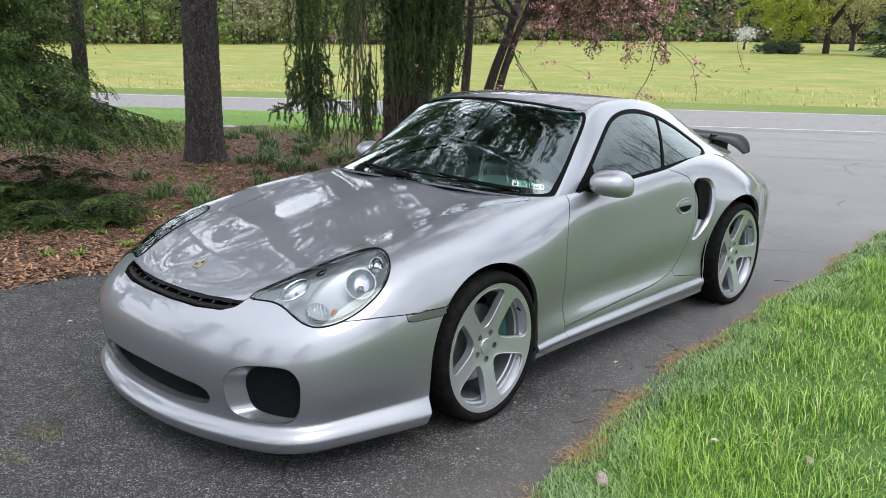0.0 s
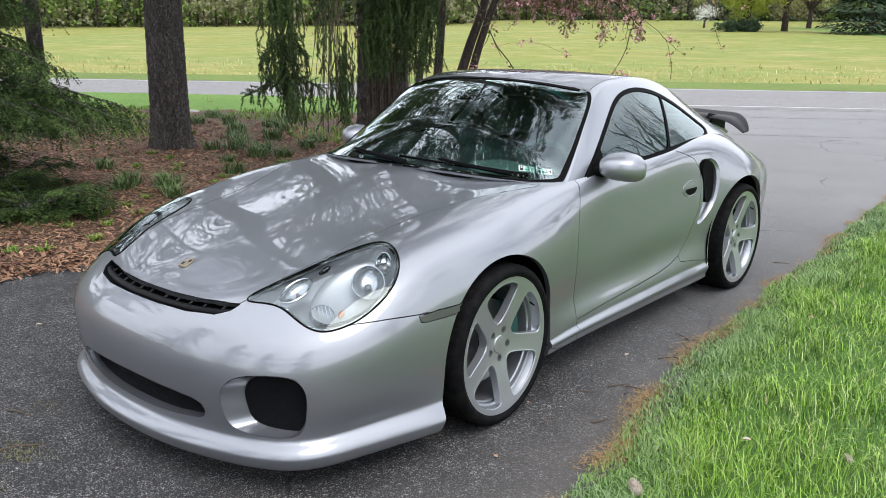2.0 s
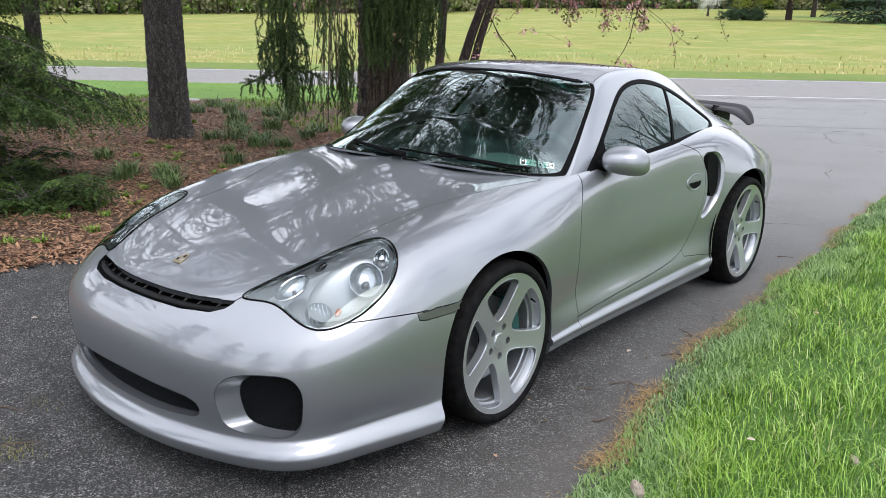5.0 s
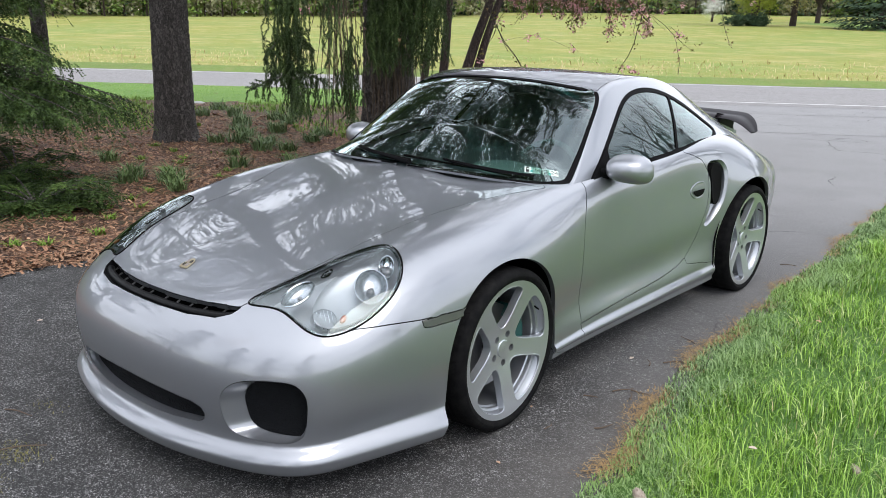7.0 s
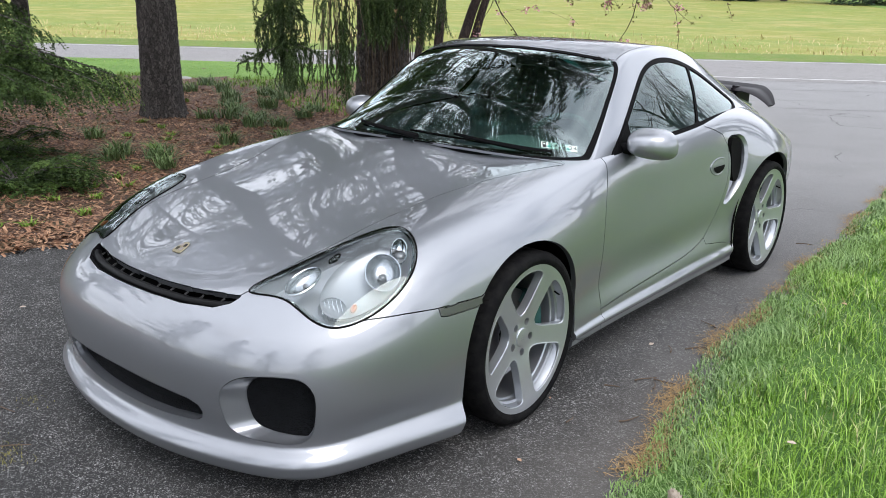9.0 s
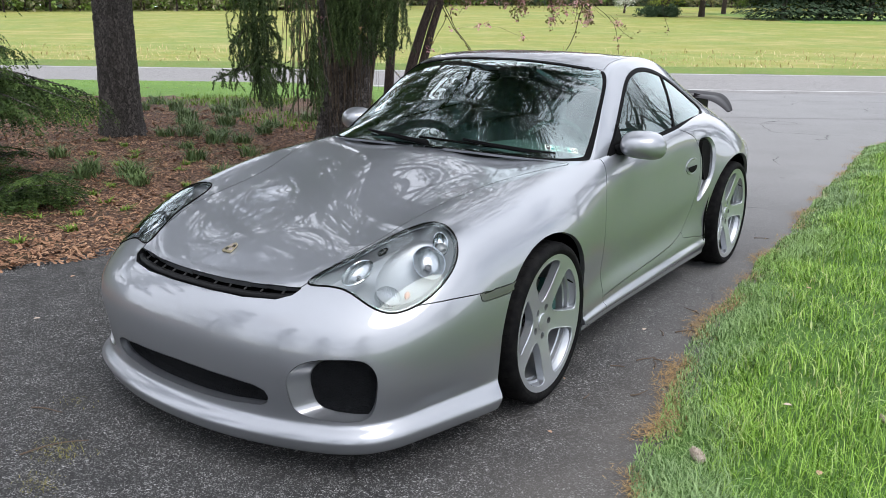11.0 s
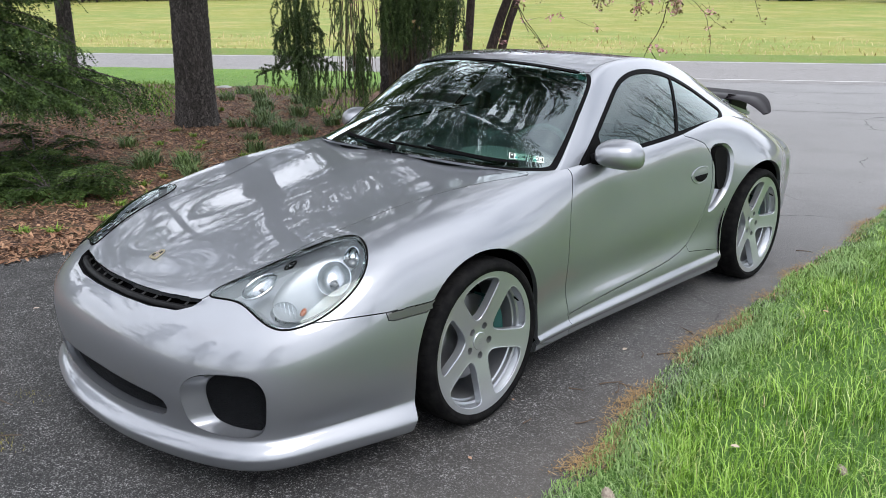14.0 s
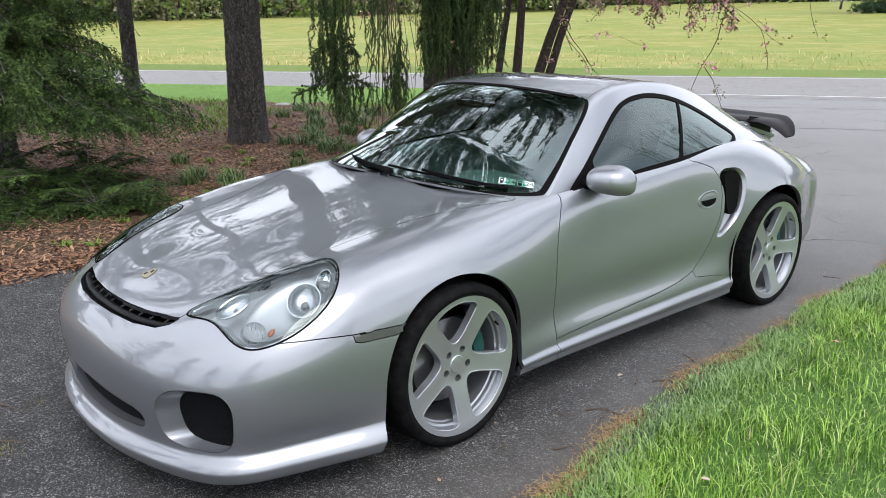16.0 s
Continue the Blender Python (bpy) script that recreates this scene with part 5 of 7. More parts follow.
# ---- mirrors, handles ----
for way in (1, -1):
    bm = bmesh.new()
    bmesh.ops.create_uvsphere(bm, u_segments=40, v_segments=24, radius=1)
    for v in bm.verts:
        x, y, z = v.co
        sx = math.copysign(abs(x) ** 0.72, x)
        sz = math.copysign(abs(z) ** 0.80, z)
        fy = y if y < 0 else 0.25 * y
        v.co = (sx * 0.104 * (1 - 0.06 * z), fy * (0.115 - 0.030 * sx), sz * (0.064 + 0.004 * sx) - 0.006 * x)
    bmesh.ops.rotate(bm, matrix=Matrix.Rotation(radians(12), 3, "Z"), cent=(0, 0, 0), verts=bm.verts)
    bmesh.ops.translate(bm, vec=(0.848, 0.905, 0.906), verts=bm.verts)
    if way < 0:
        bmesh.ops.scale(bm, vec=(-1, 1, 1), verts=bm.verts)
        bmesh.ops.reverse_faces(bm, faces=bm.faces)
    house = part("wing_mirror", bm, SILVER, car, "silver rounded wing mirror")
    bm = bmesh.new()
    bmesh.ops.create_circle(bm, cap_ends=True, segments=32, radius=1)
    bmesh.ops.transform(bm, matrix=pose(0.840 * way, 0.938, 0.906, 90, 0, 12 * way) @ Matrix.Diagonal((0.092, 0.055, 1, 1)), verts=bm.verts)
    part("mirror_glass", bm, MIRROR, house)
    bm = tube([(0.735 * way, 0.84, 0.872), (0.765 * way, 0.87, 0.880), (0.80 * way, 0.90, 0.885)], [0.030, 0.026, 0.03], 14)
    part("mirror_stalk", bm, BLACK_TRIM, house)
    # sail panel in the window's front corner
    bm = bmesh.new()
    tri = [(0.742, 0.755, 0.862), (0.700, 0.925, 0.985), (0.742, 0.925, 0.868)]
    a = [bm.verts.new((way * (x + 0.010), y, z)) for x, y, z in tri]
    b = [bm.verts.new((way * (x - 0.01), y, z)) for x, y, z in tri]
    bm.faces.new(a if way > 0 else a[::-1])
    for i in range(3):
        bm.faces.new((a[i], b[i], b[(i + 1) % 3], a[(i + 1) % 3]))
    part("mirror_sail", bm, BLACK_TRIM, house)
    # handle in an oval dish
    hp = loop_points([(1.655, 0.688), (1.69, 0.720), (1.76, 0.730), (1.818, 0.715), (1.822, 0.672), (1.775, 0.646), (1.70, 0.648)], 48)
    uv = on_side(hp)
    ring, rn = body.at(uv), body.normal(uv)
    r0 = inward(ring, (0, 0, 0), 1.0) + rn * 0.0025
    r1 = inward(ring, (0, 0, 0), 0.93) + rn * 0.004
    r2 = inward(ring, (0, 0, 0), 0.80) + rn * 0.002
    bm = loop_mesh(flipped([ring, r0, r1, r2, inward(r2, (0.001, 0, 0), 0.86)], way))
    hd = part("door_handle", bm, SILVER, doors[way], "silver oval door handle")
    c = ring.mean(0)
    low = np.array([p for p in inward(ring, (0, 0, 0), 0.72) if p[2] < c[2] + 0.002])
    bm = loop_mesh(flipped([low + (0.006, 0, 0), inward(low, (0.007, 0, 0), 0.6)], way))
    part("handle_recess", bm, BLACK_TRIM, hd)

# ---- rear wing ----
bm = bmesh.new()
span = np.linspace(-1, 1, 61)
rows = []
for s in span:
    a = abs(s)
    x = 0.675 * s
    drop = 0.075 * max(0, (a - 0.80) / 0.20) ** 1.8
    chord = (0.34 - 0.03 * a) * (1 - 0.62 * max(0, (a - 0.80) / 0.20) ** 2)
    y0 = 2.66 + 0.05 * a**2 + 0.05 * max(0, (a - 0.86) / 0.14)
    z0 = 0.985 - 0.022 * a**2 - drop
    prof = [(0.0, 0.0), (0.12, 0.010), (0.40, 0.013), (0.62, 0.004), (0.78, 0.008), (0.95, 0.020), (1.0, 0.019), (0.98, 0.010), (0.72, -0.006), (0.3, -0.010), (0.05, -0.007)]
    thin = 1 - 0.65 * max(0, (a - 0.75) / 0.25)
    rows.append([bm.verts.new((x, y0 + chord * p, z0 + q * thin)) for p, q in prof])
for p, q in zip(rows, rows[1:]):
    for i in range(len(p)):
        j = (i + 1) % len(p)
        bm.faces.new((p[i], p[j], q[j], q[i]))
bm.faces.new(rows[0])
bm.faces.new(rows[-1][::-1])
bmesh.ops.recalc_face_normals(bm, faces=bm.faces)
WING = Mat("wing_gloss", (0.010, 0.008, 0.010), 0.34, 0.0, Specular_IOR_Level=0.035).m
wing = part("rear_wing", bm, WING, car, "glossy dark rear wing with drooped ends")
for way in (1, -1):
    bm = bmesh.new()
    box(bm, (way * 0.47, 2.82, 0.925), (0.05, 0.26, 0.12), pose(0, 0, 0, -8))
    bmesh.ops.bevel(bm, geom=bm.edges[:], offset=0.018, segments=3, affect="EDGES")
    part("wing_post", bm, WING, wing)
bm = bmesh.new()
box(bm, (0, 2.80, 0.905), (1.0, 0.40, 0.06), pose(0, 0, 0, -14))
bmesh.ops.bevel(bm, geom=bm.edges[:], offset=0.02, segments=3, affect="EDGES")
part("engine_lid", bm, SILVER, car)

# ---- wipers, cowl, stickers, badge ----
cowl = [(x, 0.335 + 0.30 * (abs(x) / 0.735) ** 2.6, 0.880 - 0.036 * (abs(x) / 0.735) ** 2) for x in np.linspace(-0.70, 0.70, 41)]
bm = bmesh.new()
front = [bm.verts.new((x, y - 0.06, z - 0.012)) for x, y, z in cowl]
back = [bm.verts.new((x, y + 0.05, z + 0.012)) for x, y, z in cowl]
for i in range(40):
    bm.faces.new((front[i], front[i + 1], back[i + 1], back[i]))
part("cowl_panel", bm, BLACK_TRIM, car, "black cowl panel below the windscreen")


def screen_point(x, y, lift):
    uv = cabin.find([(abs(x), y, 0.9 + 0.6 * (y - 0.35))], (1, 1, 0.05), 38)
    p, n = cabin.at(uv)[0], cabin.normal(uv)[0]
    p = p + n * lift
    return (math.copysign(p[0], x), p[1], p[2])


def cowl_at(x, back, up):
    k = min(abs(x) / 0.735, 1)
    return (x, 0.335 + 0.30 * k**2.6 + back, 0.880 - 0.036 * k**2 + up)


for tip, root in ((-0.62, 0.02), (-0.03, 0.58)):
    w = new("wiper")
    w.parent = car
    f = np.linspace(0, 1, 16)
    part("wiper_blade", tube([cowl_at(tip + (root - tip) * k, 0.035 - 0.015 * k, 0.045 - 0.012 * k) for k in f], [0.006] * 16, 6), RUBBER_SEAL, w)
    part("wiper_arm", tube([cowl_at(tip + (root - tip) * (0.40 + 0.64 * k), 0.02 - 0.03 * k, 0.058 - 0.030 * k) for k in f], list(np.linspace(0.006, 0.013, 16)), 8), BLACK_TRIM, w)


def text_mesh(body_text, size):
    cu = bpy.data.curves.new("writing", "FONT")
    cu.body = body_text
    cu.size = size
    cu.align_x, cu.align_y = "CENTER", "CENTER"
    ob = bpy.data.objects.new("writing", cu)
    scene.collection.objects.link(ob)
    bpy.context.view_layer.update()
    me = bpy.data.meshes.new_from_object(ob.evaluated_get(bpy.context.evaluated_depsgraph_get()))
    bpy.data.objects.remove(ob)
    return me


a = Vector(screen_point(0.555, 0.497, 0.001))
b = Vector(screen_point(0.672, 0.598, 0.001))
along = (b - a).normalized()
uvn = cabin.find([(0.61, 0.55, 0.905)])
out = Vector(cabin.normal(uvn)[0])
upv = out.cross(along).normalized()
out = along.cross(upv)
base = Matrix((along, upv, out)).transposed().to_4x4()
for k in (0.25, 0.75):
    c = a.lerp(b, k) + upv * 0.006
    st = new("inspection_sticker")
    st.parent = car
    tagged(st, "pale green windscreen inspection sticker with the number 24")
    m = Matrix.Translation(c) @ base
    bm = bmesh.new()
    box(bm, (0, 0, 0), (0.070, 0.040, 0.0006))
    bmesh.ops.transform(bm, matrix=m, verts=bm.verts)
    part("paper", bm, STICKER, st, smooth=False)
    for x, wd, y, ht, mat in ((-0.022, 0.016, 0.0, 0.034, INK), (-0.022, 0.008, 0.006, 0.008, STICKER), (-0.004, 0.012, -0.008, 0.012, STICKER_TEAL)):
        bm = bmesh.new()
        box(bm, (x, y, 0.0006 if mat != STICKER else 0.0010), (wd, ht, 0.0006))
        bmesh.ops.transform(bm, matrix=m, verts=bm.verts)
        part("print", bm, mat, st, smooth=False)
    me = text_mesh("24", 0.034)
    me.materials.append(INK)
    me.transform(m @ Matrix.Translation((0.017, 0, 0.0008)))
    ob = new("number", me)
    ob.parent = st

uvb = np.array([body.find([(0.0, -0.806, 0.657)])[0]])
bc = Vector(body.at(uvb)[0])
bc.x = 0
bn = Vector((0, *body.normal(uvb)[0][1:])).normalized()
bx = Vector((-1, 0, 0))
by = bn.cross(bx)
bm4 = Matrix.Translation(bc + bn * 0.002) @ Matrix((bx, by, bn)).transposed().to_4x4()
shield = loop_points([(-0.021, 0.026), (0, 0.029), (0.021, 0.026), (0.021, 0.0), (0.014, -0.02), (0.0, -0.031), (-0.014, -0.02), (-0.021, 0.0)], 40)


def plate(outline, z, mat, name, parent, label=""):
    low = [bm4 @ Vector((x, y, z - 0.003)) for x, y in outline]
    high = [bm4 @ Vector((x * 0.96, y * 0.96, z)) for x, y in outline]
    return part(name, loop_mesh([low, high]), mat, parent, label)


crest = plate(shield, 0.003, GOLD, "hood_badge", car, "small gold shield badge")
for sx, sy, mat in ((1, 1, INK), (-1, -1, INK), (-1, 1, RED), (1, -1, RED)):
    for k in range(2):
        q = [(sx * (0.004 + 0.008 * k), sy * 0.003), (sx * (0.008 + 0.008 * k), sy * 0.003), (sx * (0.008 + 0.007 * k), sy * 0.017), (sx * (0.004 + 0.007 * k), sy * 0.019)]
        plate(q if sx * sy > 0 else q[::-1], 0.0045, mat, "badge_field", crest)

# ---- interior ----
bm = bmesh.new()
box(bm, (0, 1.35, 0.30), (1.36, 2.0, 0.06))
box(bm, (0, 2.42, 0.62), (1.30, 0.3, 0.5))
part("cabin_floor", bm, CARPET, car, "dark carpeted cabin floor")
for way in (1, -1):
    bm = bmesh.new()
    box(bm, (way * 0.715, 1.25, 0.58), (0.05, 1.25, 0.56))
    bmesh.ops.bevel(bm, geom=bm.edges[:], offset=0.02, segments=2, affect="EDGES")
    part("door_trim", bm, LEATHER, car)
bm = bmesh.new()
prof = [(0.36, 0.78), (0.37, 0.868), (0.50, 0.885), (0.66, 0.880), (0.76, 0.855), (0.80, 0.80), (0.79, 0.70), (0.70, 0.52), (0.45, 0.50)]
rows = []
for x in np.linspace(-0.66, 0.66, 33):
    k = (abs(x) / 0.66) ** 3
    hump = 0.035 * math.exp(-((x - 0.36) / 0.17) ** 2)
    rows.append([bm.verts.new((x, y + 0.12 * k, z - 0.03 * k + (hump if 0.6 < y < 0.79 and z > 0.7 else 0))) for y, z in prof])
for p, q in zip(rows, rows[1:]):
    for i in range(len(prof)):
        bm.faces.new((p[i], p[(i + 1) % len(prof)], q[(i + 1) % len(prof)], q[i]))
bmesh.ops.recalc_face_normals(bm, faces=bm.faces)
part("dashboard", bm, DASH, car, "grey-green padded dashboard")
sw = new("steering_wheel")
sw.parent = car
sw.matrix_basis = pose(0.36, 0.93, 0.80, 62)
bm = bmesh.new()
ringp = [(0.185 * math.cos(a), 0.185 * math.sin(a), 0) for a in np.linspace(0, 2 * math.pi, 49)]
part("wheel_rim", tube(ringp, [0.016] * 49, 12, False), LEATHER, sw)
bm = bmesh.new()
box(bm, (0, 0, -0.01), (0.14, 0.11, 0.05))
bmesh.ops.bevel(bm, geom=bm.edges[:], offset=0.02, segments=3, affect="EDGES")
part("wheel_hub", bm, LEATHER, sw)
for a in (0, math.pi, -math.pi / 2):
    part("wheel_spoke", tube([(0.05 * math.cos(a), 0.05 * math.sin(a), 0), (0.18 * math.cos(a), 0.18 * math.sin(a), 0)], [0.018, 0.014], 8), LEATHER, sw)


def cushion(size, bevel=0.05):
    bm = bmesh.new()
    box(bm, (0, 0, 0), size)
    bmesh.ops.bevel(bm, geom=bm.edges[:], offset=bevel, segments=4, affect="EDGES")
    return bm


for x in (0.36, -0.36):
    seat = new("seat")
    seat.parent = car
    seat.location = (x, 1.35, 0.33)
    for name, size, at, tilt in (("seat_base", (0.50, 0.52, 0.17), (0, 0, 0.13), 8), ("seat_back", (0.50, 0.14, 0.62), (0, 0.34, 0.47), -20), ("side_bolster", (0.08, 0.20, 0.48), (0.23, 0.28, 0.45), -20), ("side_bolster", (0.08, 0.20, 0.48), (-0.23, 0.28, 0.45), -20), ("headrest", (0.27, 0.10, 0.17), (0, 0.47, 0.82), -14)):
        bm = cushion(size, min(size) * 0.42)
        bmesh.ops.transform(bm, matrix=pose(*at, tilt), verts=bm.verts)
        part(name, bm, LEATHER, seat)
bm = bmesh.new()
box(bm, (0, 0, 0), (0.20, 0.03, 0.055))
bmesh.ops.bevel(bm, geom=bm.edges[:], offset=0.014, segments=3, affect="EDGES")
bmesh.ops.transform(bm, matrix=pose(0, 0.86, 1.185, -18), verts=bm.verts)
part("rear_view_mirror", bm, BLACK_TRIM, car, "black interior rear view mirror")
bm = bmesh.new()
rows = []
for y in np.linspace(1.10, 1.85, 12):
    zz = np.interp(y, (1.0, 1.3, 1.6, 1.85), (1.245, 1.275, 1.262, 1.215)) - 0.005
    rows.append([bm.verts.new((x, y, zz - 0.05 * (abs(x) / 0.52) ** 2.5)) for x in np.linspace(-0.52, 0.52, 15)])
for p, q in zip(rows, rows[1:]):
    for i in range(14):
        bm.faces.new((p[i], p[i + 1], q[i + 1], q[i]))
part("headliner", bm, LEATHER, car)


# ---- plants ----
def tri_object(name, tris, material, parent=None, label="", kind="", at=(0, 0, 0)):
    """A mesh of loose triangles, n x 3 x 3, given in world places."""
    tris = np.asarray(tris, float) - np.asarray(at, float)
    n = len(tris)
    me = bpy.data.meshes.new(name)
    me.vertices.add(n * 3)
    me.vertices.foreach_set("co", tris.reshape(-1))
    me.loops.add(n * 3)
    me.loops.foreach_set("vertex_index", np.arange(n * 3, dtype=np.int32))
    me.polygons.add(n)
    me.polygons.foreach_set("loop_start", np.arange(0, n * 3, 3, dtype=np.int32))
    me.polygons.foreach_set("loop_total", np.full(n, 3, dtype=np.int32))
    me.update(calc_edges=True)
    me.materials.append(material)
    ob = new(name, me)
    if parent:
        ob.parent = parent
    return tagged(ob, label, kind=kind)


def unit(v):
    return v / np.maximum(np.linalg.norm(v, axis=-1, keepdims=True), 1e-9)


def feathers(P, D, L, sag, n, needle, width, spread=0.9, flat=None):
    """Needles along twigs: starts P, ways D, lengths L; each twig sags towards its end. flat: how far the needles lie in one plane."""
    m = len(P)
    D = unit(D)
    side = unit(np.cross(D, np.array((0, 0, 1.0)) + 0.05 * rng.normal(size=(m, 3))))
    up = np.cross(side, D)
    t = (np.arange(n)[None, :] + rng.random((m, n))) / n
    B = P[:, None] + D[:, None] * (L[:, None] * t)[..., None] + np.array((0, 0, -1.0)) * (sag * L[:, None] * t**2)[..., None]
    tris = []
    for s in (-1, 1):
        roll = rng.normal(0, 0.35 if flat else 1.6, (m, n))
        out = side[:, None] * np.cos(roll)[..., None] * s + up[:, None] * np.sin(roll)[..., None]
        w = unit(out * spread + D[:, None] * (0.55 + 0.3 * rng.random((m, n)))[..., None] + np.array((0, 0, -0.18)))
        ln = needle * (0.7 + 0.6 * rng.random((m, n))) * (1.05 - 0.45 * t)
        tip = B + w * ln[..., None]
        h = np.cross(w, rng.normal(size=(m, n, 3)))
        h = unit(h) * width * 0.5
        tris.append(np.stack((B - h, B + h, tip), 2).reshape(-1, 3, 3))
    return np.concatenate(tris)


def limb_path(p0, way, length, droop, n=8, lift=0.0):
    t = np.linspace(0, 1, n)
    p = np.asarray(p0) + np.asarray(way) * (length * t)[:, None]
    p[:, 2] += lift * length * t - droop * length * t**2
    return p


def trunk_mesh(x, y, r, h, base_z, lean=(0, 0), flare=1.5, seed=0, n=28, knobs=0.075):
    """A tapered trunk with a root flare and uneven bark plates, as a bmesh about (0, 0)."""
    q = np.random.default_rng(seed)
    zs = np.concatenate((np.linspace(-0.1, 2.4, 110 if n > 40 else 24), np.linspace(2.6, 4, 10), np.linspace(4.5, h, 12)))
    bm = bmesh.new()
    rings = []
    ph = q.random(6) * 6.28
    for z in zs:
        rad = r * (1 - 0.78 * max(z, 0) / h) * (1 + (flare - 1) * math.exp(-max(z, 0) / 0.16))
        ring = []
        for k in range(n):
            a = 2 * math.pi * k / n
            lob = 1 + 0.10 * math.exp(-max(z, 0) / 0.25) * math.sin(5 * a + ph[0]) + 0.03 * math.sin(3 * a + ph[1] + z * 1.2)
            lob += knobs * (q.random() - 0.5)
            ring.append(bm.verts.new((rad * lob * math.cos(a) + lean[0] * z, rad * lob * math.sin(a) + lean[1] * z, z + base_z)))
        rings.append(ring)
    for a, b in zip(rings, rings[1:]):
        for k in range(n):
            bm.faces.new((a[k], a[(k + 1) % n], b[(k + 1) % n], b[k]))
    bm.faces.new(rings[-1])
    return bm


def conifer(label, x, y, r, h, z0, crown_from, reach, limbs, twigs, seed, lean=(0, 0), needle=0.075, material=None, droop=0.35, flare=1.5, parts_limit=40):
    """Trunk, drooping limbs and a crown of needled twigs."""
    q = np.random.default_rng(seed)
    t = empty("spruce_tree", label, "tree", (x, y, z0), group="conifers")
    part("trunk", trunk_mesh(x, y, r, h, 0, lean, flare, seed, 64 if parts_limit > 15 else 28), BARK, t)
    P, D, L = [], [], []
    for k in range(limbs):
        z = crown_from + (h - crown_from) * (k / limbs) ** 0.9
        a = q.random() * 6.28
        ln = reach * (1 - 0.85 * ((z - crown_from) / (h - crown_from)) ** 1.4) * (0.75 + 0.4 * q.random())
        path = limb_path((lean[0] * z, lean[1] * z, z), (math.cos(a), math.sin(a), 0), ln, droop, 8, 0.12)
        seg = np.diff(path, axis=0)
        if k < parts_limit:
            part("limb", tube([tuple(p) for p in path], list(np.linspace(0.035, 0.006, 8)), 6), BARK, t)
        for i in range(twigs):
            s = 0.15 + 0.85 * q.random()
            j = min(int(s * 7), 6)
            p = path[j] + seg[j] * (s * 7 - j)
            side = np.array((-math.sin(a), math.cos(a), 0)) * (1 if i % 2 else -1)
            d = side * 0.8 + np.array((math.cos(a), math.sin(a), 0)) * 0.7 + np.array((0, 0, -0.35)) + 0.25 * q.normal(size=3)
            P.append(p)
            D.append(d)
            L.append((0.30 + 0.45 * q.random()) * (1.15 - 0.6 * s))
    tri_object("crown", feathers(np.array(P), np.array(D), np.array(L), 0.4, 9, needle, needle * 0.40, flat=True), material or NEEDLE, t, "dark green needled crown", "stuff")
    return t


def bed_level(x, y):
    return float(bed_height(np.array(x), np.array(y)))


conifer("tall spruce with a bare rough grey-brown trunk in the mulch bed", -6.15, 2.95, 0.222, 15, bed_level(-6.15, 2.95) - 0.02, 3.25, 3.5, 120, 42, 3, parts_limit=30, flare=1.22)
conifer("slim spruce with a bare trunk behind the hemlock boughs", -8.0, 2.29, 0.098, 13, bed_level(-8.0, 2.29) - 0.02, 3.0, 2.7, 80, 34, 4, lean=(0.03, -0.012), parts_limit=20)


